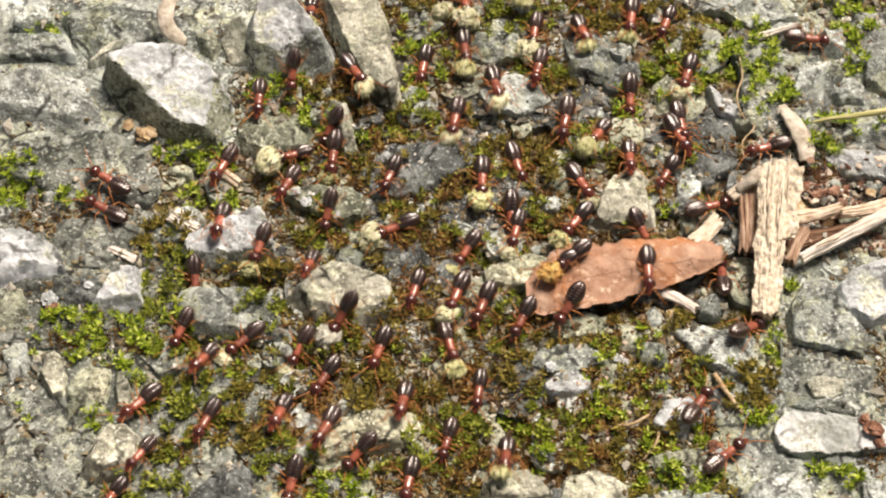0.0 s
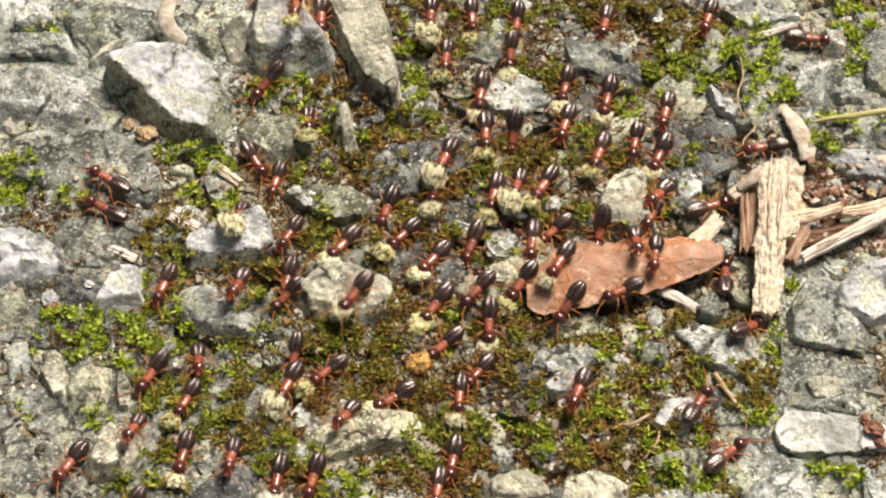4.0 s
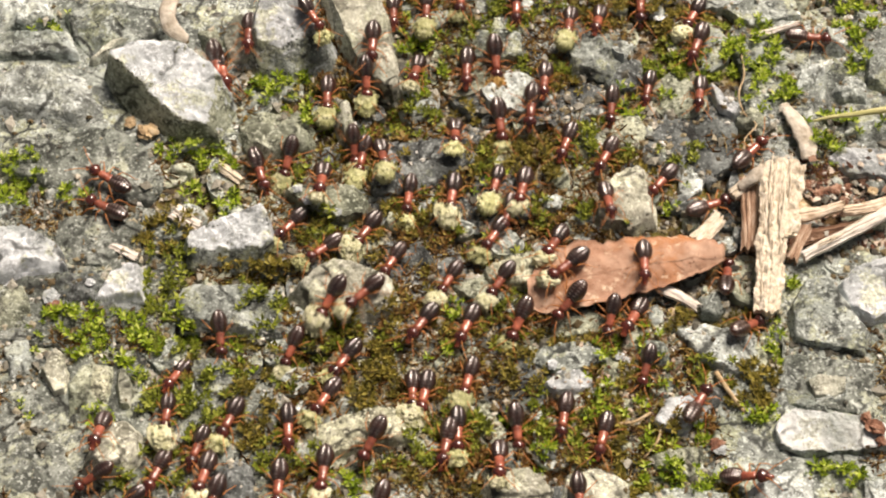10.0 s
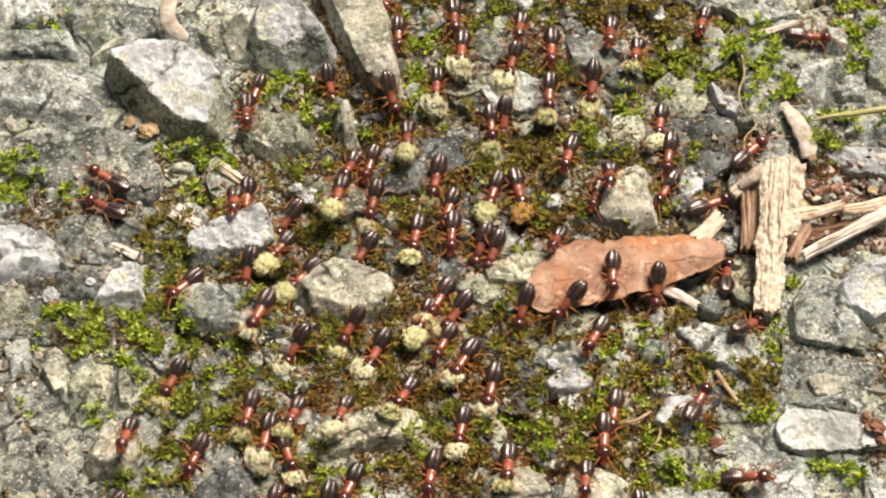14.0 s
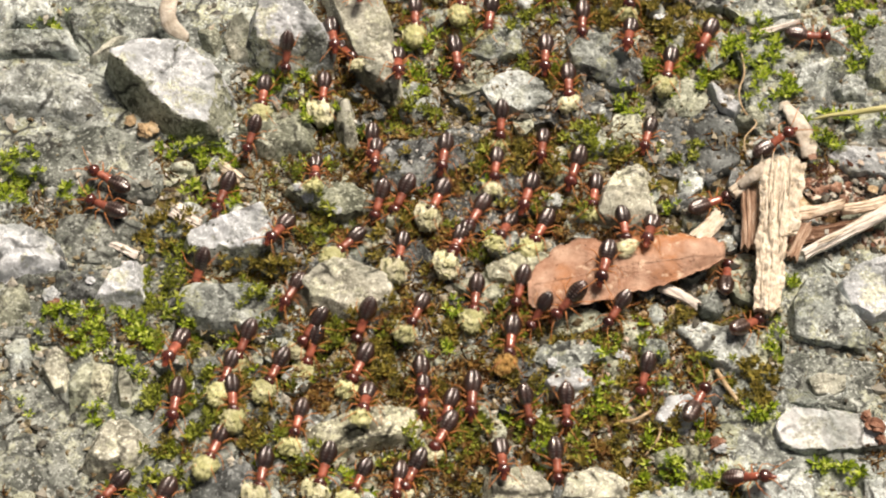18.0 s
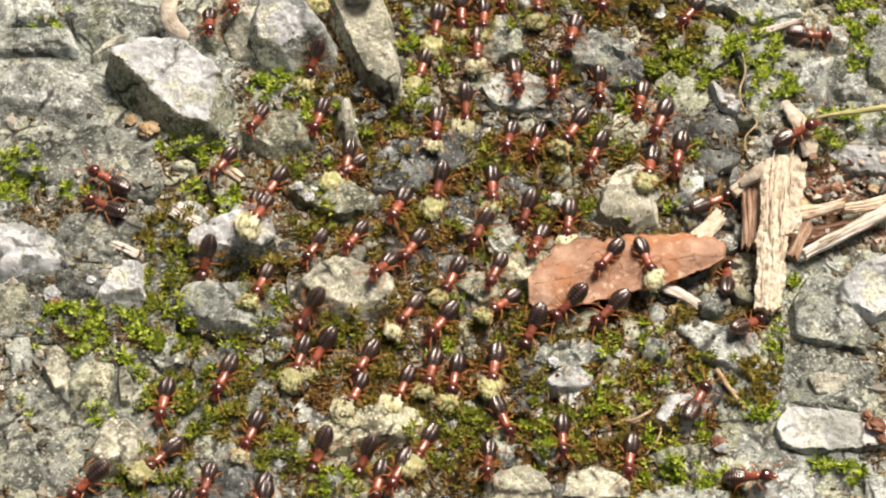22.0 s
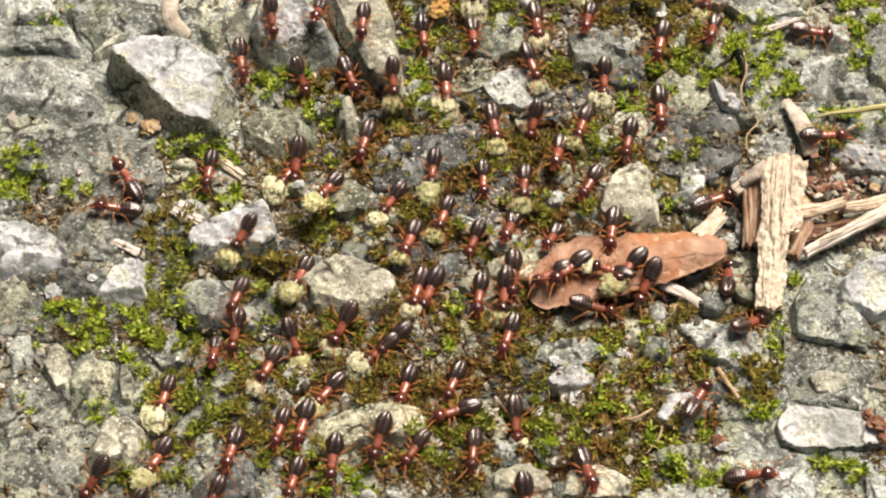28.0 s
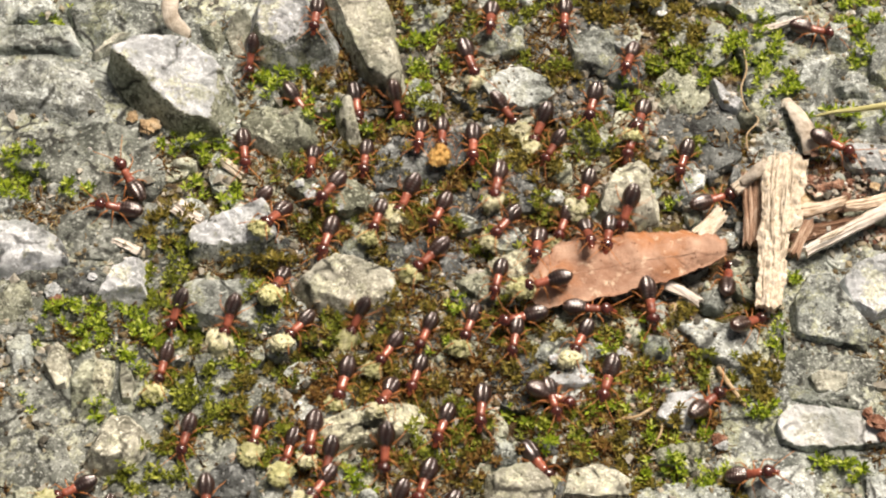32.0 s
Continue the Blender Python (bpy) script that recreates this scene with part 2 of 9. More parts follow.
def stone_data(corners, h, seed, n=44, m=9, tilt=None, sides=None, cut=True):
    """An angular stone over a footprint of a few corners (mm): a tilted top and one chamfer for each side, roughened."""
    rng = random.Random(seed)
    c = np.array(corners, float)
    mid = c.mean(0)
    q = c - mid
    order = list(range(len(q)))
    if sum(q[i][0] * q[i - 1][1] - q[i - 1][0] * q[i][1] for i in range(len(q))) > 0:
        q = q[::-1]
        order = [k % len(q) for k in range(len(q) - 2, -2, -1)]
    # a corner that points inwards would cut the stone in two: leave it out
    k = 0
    while k < len(q) and len(q) > 3:
        u, v = q[k] - q[k - 1], q[(k + 1) % len(q)] - q[k]
        if u[0] * v[1] - u[1] * v[0] <= 0:
            q = np.delete(q, k, 0)
            del order[k]
            k = 0
        else:
            k += 1
    a, bb = q, np.roll(q, -1, 0)
    d = bb - a
    nor = np.stack([-d[:, 1], d[:, 0]], 1) / np.linalg.norm(d, axis=1)[:, None]
    size = np.abs(q).max()
    slope = [rng.uniform(1.5, 5.0) for _ in q]
    if sides:
        # sides that face the near edge lean more than those behind
        slope = [sides[0] if v[1] > 0.25 else sides[1] for v in nor] if len(sides) == 2 else [sides[k] for k in order]
    tx, ty = tilt if tilt else (rng.uniform(-0.4, 0.4) / size, rng.uniform(-0.6, 0.2) / size)
    cuts = []
    for _ in range(4 if cut else 0):
        ang = rng.uniform(0, 2 * math.pi)
        cuts.append((math.cos(ang), math.sin(ang), rng.uniform(0.25, 0.8), rng.uniform(0.2, 0.6)))
    verts = []
    off = Vector((rng.uniform(-50, 50), rng.uniform(-50, 50), rng.uniform(-50, 50)))
    rim = []
    for i in range(n):
        th = 2 * math.pi * i / n
        u = np.array((math.cos(th), math.sin(th)))
        best = 1e9
        for p, e in zip(a, d):
            den = u[0] * e[1] - u[1] * e[0]
            if abs(den) > 1e-9:
                t = (p[0] * e[1] - p[1] * e[0]) / den
                s = (p[0] * u[1] - p[1] * u[0]) / den
                if t > 0 and -1e-6 <= s <= 1 + 1e-6:
                    best = min(best, t)
        if best > 1e8:
            best = size
        rim.append(best)
    sm = [(rim[i - 1] + 3 * rim[i] + rim[(i + 1) % n]) / 5 for i in range(n)]
    rows = [(1.03, True)] + [(1 - (k / m) ** 1.25, False) for k in range(0, m)]
    for rho, skirt in rows:
        for i in range(n):
            th = 2 * math.pi * i / n
            wob = 1 + 0.035 * noise.noise(Vector((math.cos(th) * 6, math.sin(th) * 6, 3)) + off) + 0.05 * noise.noise(Vector((math.cos(th) * 2.2, math.sin(th) * 2.2, 0)) + off)
            x, y = math.cos(th) * sm[i] * rho * wob, math.sin(th) * sm[i] * rho * wob
            if skirt:
                verts.append((x, y, -2.5))
                continue
            z = h * (1 + tx * x + ty * y)
            for p, nn, s in zip(a, nor, slope):
                z = min(z, 0.25 + max(0.0, (x - p[0]) * nn[0] + (y - p[1]) * nn[1]) * s) if rho > 0 else z
            for cx, cy, g, at in cuts:
                z = min(z, h * (1 + at) - g * h / size * (x * cx + y * cy) * 1.6 - h * at * 0.35)
            v = Vector((x, y, z * 1.3))
            big = noise.fractal(v * 0.35 + off, 1.0, 2.0, 4)
            fine = noise.fractal(v * 1.3 + off, 0.9, 2.0, 3)
            pit = max(0.0, noise.noise(v * 0.8 + off) - 0.12)
            z = max(z, 0.1) + (0.55 * big + 0.38 * fine - 0.5 * pit) * min(1.0, 0.35 + h / 4) * (1.0 if cut else 0.55)
            verts.append((x + 0.12 * big, y + 0.12 * fine, z))
    top = len(verts)
    verts.append((0.0, 0.0, float(np.mean([v[2] for v in verts[-n:]]))))
    faces = ring_faces(n, len(rows))
    last = (len(rows) - 1) * n
    faces += [(last + i, last + (i + 1) % n, top) for i in range(n)]
    return mid, np.array(verts), faces


def stone(corners, h, kind, label, name="stone", n=64, m=14, seed=None, group="stones set in the ground", tilt=None, sides=None, cut=True, flank=None):
    sd = seed if seed is not None else int(abs(corners[0][0] * 131 + corners[0][1] * 17 + h * 7))
    mid, v, f = stone_data(corners, h, sd, n, m, tilt, sides, cut)
    me = mesh_of(name, v * MM, f, ROCK[kind])
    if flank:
        # algae and painted shade: another rock colour on steep sides facing away from light
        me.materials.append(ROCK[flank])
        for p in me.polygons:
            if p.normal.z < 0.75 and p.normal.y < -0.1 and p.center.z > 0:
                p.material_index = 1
    me.set_sharp_from_angle(angle=radians(38))
    ob = new(name, me)
    ob.location = (mid[0] * MM, mid[1] * MM, 0)
    SOLID.append(ob)
    return tagged(ob, label, "stone", group)


def blob_outline(rng, r, k):
    """Corners of a small irregular stone of that radius."""
    a0, st = rng.uniform(0, 6.28), rng.uniform(0.6, 1.0)
    tilt = rng.uniform(0, 3.14)
    pts = []
    for i in range(k):
        a = a0 + 6.283 * (i + rng.uniform(-0.28, 0.28)) / k
        x, y = math.cos(a) * r * rng.uniform(0.8, 1.1), math.sin(a) * r * st * rng.uniform(0.8, 1.1)
        pts.append((x * math.cos(tilt) - y * math.sin(tilt), x * math.sin(tilt) + y * math.cos(tilt)))
    return pts


def tube(points, radii, n=6, squash=1.0):
    """A tapered tube along a line of points."""
    verts, faces = [], []
    pts = [Vector(p) for p in points]
    for k, p in enumerate(pts):
        d = (pts[min(k + 1, len(pts) - 1)] - pts[max(k - 1, 0)]).normalized()
        side = d.cross(Vector((0, 0, 1)))
        side = side.normalized() if side.length > 1e-6 else Vector((1, 0, 0))
        up = side.cross(d).normalized()
        for i in range(n):
            a = 6.2832 * i / n
            verts.append(p + (side * math.cos(a) + up * math.sin(a) * squash) * radii[k])
    faces = ring_faces(n, len(pts))
    faces.append(tuple(range(n - 1, -1, -1)))
    faces.append(tuple((len(pts) - 1) * n + i for i in range(n)))
    return [tuple(v) for v in verts], faces


def join(chunks):
    verts, faces = [], []
    for v, f in chunks:
        o = len(verts)
        verts.extend(v)
        faces.extend([tuple(i + o for i in q) for q in f])
    return verts, faces


def part(name, data, material, parent, label="", smooth=True):
    """One mesh (its points in mm) as a part of a thing."""
    me = data if isinstance(data, bpy.types.Mesh) else mesh_of(name, [(x * MM, y * MM, z * MM) for x, y, z in data[0]], data[1], material, smooth)
    ob = new(name, me)
    ob.parent = parent
    if label:
        ob["label"] = label
    return ob


SOLID = []


# ---- ground: one sheet, fine where the trail runs, that goes on to the horizon ----
def ground_height(x, y):
    """Metres; a gently uneven bed, flat far away."""
    v = Vector((x / MM * 0.06, y / MM * 0.06, 1.7))
    near = max(0.0, 1 - (abs(x) + abs(y)) * 2.2)
    z = 0.9 * noise.fractal(v, 1.0, 2.0, 3) + 0.55 * noise.fractal(v * 6, 0.8, 2.0, 4)
    return (z - 0.45) * MM * near


def ground_sheet():
    def axis(a, b, stepping):
        mid = list(np.arange(a, b + 1e-9, stepping))
        out, gap = [], stepping
        while (out[-1] if out else b) < 60:
            gap *= 1.35
            out.append((out[-1] if out else b) + gap)
        low, gap = [], stepping
        while (low[-1] if low else a) > -60:
            gap *= 1.35
            low.append((low[-1] if low else a) - gap)
        return low[::-1] + mid + out
    xs, ys = axis(-0.05, 0.05, 0.00045), axis(-0.036, 0.04, 0.00045)
    verts = [(x, y, ground_height(x, y)) for y in ys for x in xs]
    w = len(xs)
    faces = [(j * w + i, j * w + i + 1, (j + 1) * w + i + 1, (j + 1) * w + i) for j in range(len(ys) - 1) for i in range(w - 1)]
    ob = new("ground", mesh_of("ground", verts, faces, SOIL))
    SOLID.append(ob)
    return tagged(ob, "damp dark soil with olive moss film between stones", "ground", kind="structure")


ground = ground_sheet()

# ---- stones that are known one by one (corners in mm, height, rock) ----
stone([(-44.6, 5.6), (-35.2, 5.6), (-27.3, 4.2), (-24.8, -2.3), (-25.9, -10.4), (-33.9, -11.7), (-43.1, -10.4)], 0.55, "slate", "broad rough face of rock level with the soil", n=110, m=24)
stone([(-43.1, -10.4), (-34.0, -9.8), (-24.3, -10.4), (-22.9, -17.7), (-27.3, -22.5), (-30.0, -28.5), (-41.3, -28.5)], 0.7, "slate", "broad rough face of rock level with the soil", n=110, m=24)
stone([(-47.1, 31.4), (-28.4, 31.4), (-13.1, 31.4), (-12.9, 22.7), (-19.4, 13.6), (-27.1, 10.2), (-45.1, 10.2)], 0.7, "grey", "broad rough face of rock level with the soil", n=110, m=24)
stone([(-30.8, -17.7), (-24.0, -15.9), (-16.2, -14.1), (-12.8, -20.1), (-13.6, -28.5), (-31.1, -28.5)], 0.7, "slate", "broad rough face of rock level with the soil", n=110, m=24)
stone([(32.1, 0.3), (39.4, 1.6), (45.3, 1.0), (43.6, -16.5), (36.2, -16.5), (32.1, -15.3)], 0.7, "grey", "broad rough face of rock level with the soil", n=110, m=24)
stone([(26.4, -12.9), (35.4, -13.5), (43.9, -14.1), (42.4, -28.5), (26.5, -28.5), (24.9, -21.3)], 0.7, "grey", "broad rough face of rock level with the soil", n=110, m=24)
stone([(29.3, 27.0), (38.8, 29.2), (48.1, 28.5), (45.9, 6.9), (37.6, 7.5), (30.8, 14.3)], 0.7, "grey", "broad rough face of rock level with the soil", n=110, m=24)
stone([(-22.6, 9.6), (-17.1, 11.6), (-10.3, 10.2), (-6.8, 2.3), (-13.3, -2.9), (-21.0, -2.3)], 0.33, "olive", "broad rough face of rock level with the soil", n=110, m=24)
stone([(-15.6, -0.3), (-7.9, 2.3), (-1.3, 1.6), (6.3, -4.2), (5.1, -10.4), (-4.5, -12.9), (-14.1, -11.0)], 0.28, "dark", "broad rough face of rock level with the soil", n=110, m=24)
stone([(6.2, -8.6), (17.0, -7.9), (31.9, -9.8), (30.5, -15.9), (19.3, -16.5), (7.7, -15.9)], 0.33, "olive", "broad rough face of rock level with the soil", n=110, m=24)
stone([(-0.8, 28.5), (9.7, 29.9), (19.5, 27.0), (18.5, 16.4), (9.4, 14.3), (0.9, 17.1)], 0.28, "dark", "broad rough face of rock level with the soil", n=110, m=24)
stone([(-8.1, 13.0), (-0.2, 15.0), (6.5, 13.0), (6.4, 2.3), (-2.4, 0.3), (-9.1, 4.9)], 0.23, "dark", "broad rough face of rock level with the soil", n=110, m=24)
stone([(-11.9, -12.9), (0.8, -11.0), (5.1, -16.5), (3.9, -27.1), (-6.9, -28.5), (-12.7, -22.5)], 0.28, "olive", "broad rough face of rock level with the soil", n=110, m=24)
stone([(11.4, -17.7), (19.3, -15.9), (26.6, -18.9), (26.0, -28.5), (12.1, -28.5)], 0.28, "olive", "broad rough face of rock level with the soil", n=110, m=24)
stone([(-46.4, 25.2), (-41.3, 25.6), (-37.8, 25.1), (-36.4, 21.8), (-39.6, 22.7), (-46.1, 22.0)], 2.1, "pale", "grey weathered stone set in the soil")
stone([(-39.1, 27.8), (-33.4, 28.9), (-28.5, 28.2), (-28.5, 25.5), (-32.6, 22.6), (-35.7, 21.4), (-37.6, 23.9)], 2.1, "grey", "greenish grey stone with a thin crust of algae")
stone([(-47.0, 31.1), (-40.3, 31.1), (-38.9, 26.5), (-41.8, 25.6), (-46.4, 25.4)], 1.8, "pale", "grey weathered stone set in the soil")
stone([(-25.7, 26.6), (-23.3, 26.7), (-22.3, 24.4), (-22.8, 21.8), (-24.4, 23.1)], 1.8, "olive", "small olive stone beside a curled husk")
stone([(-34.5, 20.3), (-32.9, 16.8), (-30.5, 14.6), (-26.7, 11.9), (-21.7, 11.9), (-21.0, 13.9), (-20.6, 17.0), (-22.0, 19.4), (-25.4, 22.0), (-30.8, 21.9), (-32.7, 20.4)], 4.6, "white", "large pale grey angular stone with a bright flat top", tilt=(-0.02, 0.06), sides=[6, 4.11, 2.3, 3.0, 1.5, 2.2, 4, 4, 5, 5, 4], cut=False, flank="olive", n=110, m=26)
stone([(-45.6, 15.1), (-41.0, 14.4), (-38.7, 13.9), (-35.8, 13.4), (-32.9, 15.8), (-35.4, 20.0), (-36.8, 21.2), (-39.3, 21.7), (-45.7, 19.5)], 2.2, "pale", "grey lichen-dusted stone with a sloping face", tilt=(-0.005, 0.089), sides=[1.2, 1.4, 2.2, 0.9, 0.8, 0.7, 1.2, 4, 4], cut=False, n=110, m=26)
stone([(-36.2, 21.5), (-35.5, 21.1), (-33.2, 22.4), (-31.3, 24.3), (-32.2, 24.5), (-34.1, 23.8)], 2.2, "tan", "narrow tan stone leaning on a larger one", tilt=(0.081, 0.023), sides=[4, 5, 5, 4, 4, 4], cut=False, n=110, m=26)
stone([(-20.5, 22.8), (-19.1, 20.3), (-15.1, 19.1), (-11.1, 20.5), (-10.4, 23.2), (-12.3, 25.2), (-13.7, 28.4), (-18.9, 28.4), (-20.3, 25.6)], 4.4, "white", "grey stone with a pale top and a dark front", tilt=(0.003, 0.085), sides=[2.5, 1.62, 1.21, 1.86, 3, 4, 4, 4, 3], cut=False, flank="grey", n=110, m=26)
stone([(-22.6, 24.2), (-21.5, 21.9), (-19.2, 21.8), (-19.0, 25.3), (-19.9, 27.1), (-21.9, 26.8)], 2.0, "tan", "tan stone beside a paler one", tilt=(0.139, 0.218), sides=[3, 3, 3, 3, 4, 4], cut=False, n=110, m=26)
stone([(-13.2, 31.1), (-10.6, 23.8), (-8.2, 18.7), (-6.8, 17.9), (-4.8, 16.4), (-3.9, 17.2), (-5.1, 20.9), (-5.2, 26.4), (-6.6, 30.7)], 2.8, "tan", "long cream stone lying lengthwise with a pointed end", tilt=(0.02, 0.02), sides=[3.5, 3.5, 3, 2.5, 2.5, 4, 5, 5, 4], cut=False, n=110, m=26)
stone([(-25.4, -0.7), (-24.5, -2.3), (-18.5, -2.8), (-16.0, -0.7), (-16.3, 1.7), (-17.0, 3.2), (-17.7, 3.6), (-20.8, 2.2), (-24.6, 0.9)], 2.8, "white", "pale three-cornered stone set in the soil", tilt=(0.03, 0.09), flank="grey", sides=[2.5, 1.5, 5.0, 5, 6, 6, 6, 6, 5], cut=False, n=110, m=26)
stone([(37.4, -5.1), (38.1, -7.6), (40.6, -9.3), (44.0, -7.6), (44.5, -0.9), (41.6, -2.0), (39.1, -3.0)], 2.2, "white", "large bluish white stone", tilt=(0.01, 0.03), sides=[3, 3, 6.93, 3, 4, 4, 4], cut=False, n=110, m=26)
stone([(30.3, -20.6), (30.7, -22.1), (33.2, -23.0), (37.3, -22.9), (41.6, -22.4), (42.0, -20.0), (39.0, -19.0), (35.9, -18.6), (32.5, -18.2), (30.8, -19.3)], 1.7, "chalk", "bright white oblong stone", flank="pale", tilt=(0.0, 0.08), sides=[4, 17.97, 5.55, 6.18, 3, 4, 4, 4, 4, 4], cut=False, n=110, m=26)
stone([(32.6, -7.6), (33.0, -10.7), (36.2, -11.6), (39.8, -12.5), (40.7, -10.4), (38.5, -6.5), (37.1, -4.2), (34.4, -4.4)], 1.9, "grey", "grey angular stone set in the soil", tilt=(0.013, 0.104), sides=[3, 7.77, 5.15, 3, 4, 4, 4, 4], cut=False, n=110, m=26)
stone([(-15.0, -5.7), (-12.9, -7.9), (-9.4, -9.1), (-5.1, -8.3), (-4.1, -6.6), (-4.8, -3.9), (-7.8, -2.6), (-10.5, -2.1), (-13.7, -4.3)], 2.5, "tan", "rounded speckled stone on the trail", tilt=(0.006, 0.078), sides=[1.6, 1.4, 1.6, 2, 3, 3, 4, 4, 3], cut=False, n=110, m=26)
stone([(-33.8, -7.7), (-31.6, -7.9), (-27.8, -7.3), (-28.0, -5.2), (-28.8, -2.8), (-30.1, -2.5), (-32.3, -4.1)], 2.6, "white", "pale pointed stone set in the soil", tilt=(0.0, 0.05), sides=[4, 1.77, 2.37, 4, 4, 4, 4], cut=False, n=110, m=26)
stone([(-33.5, -24.6), (-32.1, -25.7), (-29.0, -25.5), (-27.1, -23.6), (-26.9, -21.4), (-28.4, -20.0), (-31.0, -20.0), (-32.8, -22.2)], 2.9, "tan", "rounded pale stone with an olive flank", tilt=(-0.013, 0.069), sides=[1.6, 2, 2.2, 2.2, 3, 4, 4, 2.2], cut=False, n=110, m=26)
stone([(-44.1, 12.5), (-38.5, 12.5), (-34.1, 13.9), (-29.1, 12.7), (-27.4, 7.8), (-28.5, 5.0), (-35.1, 4.7), (-38.6, 7.1), (-43.8, 9.2)], 1.1, "slate", "broad grey slab flush with the ground")
stone([(-20.8, 14.4), (-19.5, 16.1), (-14.4, 15.7), (-12.5, 13.2), (-13.1, 10.9), (-16.4, 9.6), (-19.8, 10.8)], 1.6, "olive", "grey-green stone with a ridge", tilt=(0, -0.04), sides=(1.8, 4.0))
stone([(-43.8, 2.3), (-40.9, 2.6), (-36.8, -0.6), (-36.1, -2.9), (-38.9, -3.5), (-43.1, -4.7)], 2.4, "white", "pale stone set in the soil", tilt=(0.02, -0.05), sides=(1.8, 4.0))
stone([(-37.3, -3.3), (-33.4, -2.9), (-31.8, -4.4), (-33.2, -7.1), (-35.2, -7.1), (-37.1, -5.8)], 1.4, "dark", "dark grey stone set in the soil")
stone([(-38.1, 3.0), (-37.4, -2.0), (-33.0, -2.4), (-28.8, -0.3), (-28.8, 2.0), (-33.4, 3.7)], 0.9, "slate", "dark slaty stone flecked with white", n=90, m=18)
stone([(-25.7, -6.2), (-24.6, -4.7), (-17.0, -4.7), (-14.1, -8.1), (-14.6, -10.3), (-18.9, -10.7), (-25.0, -9.2)], 1.8, "grey", "flat grey stone beside the trail", tilt=(0, -0.01), sides=(1.8, 4.0))
stone([(-37.9, -14.2), (-36.4, -16.7), (-35.2, -16.5), (-34.9, -14.4), (-35.5, -12.2), (-36.6, -11.7), (-37.4, -13.0)], 1.7, "tan", "small pale stone among moss", tilt=(0.0, 0.08), sides=[4, 4, 4, 4, 4, 4, 4], cut=False, n=64, m=14)
stone([(-33.2, -15.6), (-32.9, -17.4), (-31.8, -18.9), (-31.0, -16.2), (-31.0, -13.9), (-32.9, -13.5)], 1.3, "cream", "pale lichened stone set in the soil", tilt=(0.0, 0.08), sides=[4, 4, 4, 4, 4, 4], cut=False, n=64, m=14)
stone([(-35.2, -15.4), (-33.8, -13.0), (-30.9, -13.6), (-31.3, -16.6), (-31.3, -21.9), (-34.6, -22.2)], 1.0, "olive", "low olive stone set in the soil")
stone([(-30.7, -15.6), (-30.2, -17.9), (-29.0, -18.1), (-28.8, -16.2), (-29.5, -13.9), (-30.6, -13.9)], 1.5, "tan", "narrow pale stone set in the soil", tilt=(0.0, 0.08), sides=[4, 4, 4, 4, 4, 4], cut=False, n=64, m=14)
stone([(-14.4, -21.3), (-11.7, -19.7), (-7.6, -18.1), (-2.4, -18.1), (-1.1, -19.8), (-2.3, -21.6), (-7.5, -22.4), (-11.6, -23.6)], 2.1, "cream", "long speckled stone on the trail")
stone([(-11.4, 17.6), (-9.0, 16.5), (-8.0, 11.3), (-9.8, 10.3), (-11.0, 14.8)], 1.8, "tan", "narrow pale stone set in the soil")
stone([(-8.1, 8.9), (-5.3, 11.8), (2.6, 13.0), (3.2, 9.6), (-2.2, 5.9), (-6.9, 5.9)], 1.3, "dark", "flat dark stone under the trail")
stone([(-15.9, 5.8), (-14.1, 4.5), (-11.5, 3.2), (-9.5, 2.5), (-7.5, 3.2), (-7.1, 5.0), (-8.5, 6.5), (-12.4, 6.9), (-15.2, 6.3)], 1.8, "olive", "low stone with pale lichen over a dark cleft", tilt=(0.037, 0.091), sides=[5, 8, 8, 8, 5, 4, 4, 4, 4], cut=False, n=90, m=20)
stone([(33.7, -15.1), (34.5, -17.1), (36.6, -17.3), (37.8, -16.5), (37.9, -14.7), (35.2, -14.5)], 1.45, "tan", "flat cream flake of stone", tilt=(0.0, 0.05), sides=[4, 4, 4, 4, 4, 4], cut=False, n=90, m=20)
stone([(3.6, 18.5), (6.6, 21.3), (10.0, 20.2), (11.2, 17.2), (8.2, 15.3), (4.8, 16.0)], 1.1, "pale", "pale speckled stone set in the soil")
stone([(12.3, 25.2), (17.1, 25.7), (18.5, 22.3), (16.9, 19.4), (12.9, 20.1)], 1.7, "grey", "grey stone set in the soil")
stone([(23.1, 17.4), (26.0, 18.5), (29.3, 14.6), (29.5, 9.5), (25.4, 7.3), (20.4, 8.7), (19.9, 11.5)], 0.6, "dark", "broad grey stone flush with the ground")
stone([(26.4, 18.9), (27.7, 15.7), (29.2, 15.0), (30.0, 16.1), (28.7, 17.2), (27.2, 19.1)], 1.4, "white", "narrow bluish white chip of stone", tilt=(0.0, 0.05), sides=[4, 4, 4, 4, 4, 4], cut=False, n=60, m=14)
stone([(14.6, 2.4), (15.2, 5.3), (16.7, 8.2), (19.3, 9.3), (20.4, 8.2), (21.1, 2.2), (18.4, 1.2)], 2.4, "tan", "pale upright stone set in the soil")
stone([(3.8, -2.7), (8.0, -0.5), (10.7, -1.1), (8.2, -4.6), (4.1, -4.6)], 1.4, "cream", "low stone beside a dead leaf")
stone([(0.2, -4.6), (4.1, -3.1), (7.5, -5.6), (3.5, -7.2)], 0.9, "olive", "low stone set in the soil")
stone([(38.9, 18.0), (40.9, 20.9), (42.9, 18.8), (42.6, 16.4), (40.0, 16.4)], 1.7, "pale", "small pale stone set in the soil")
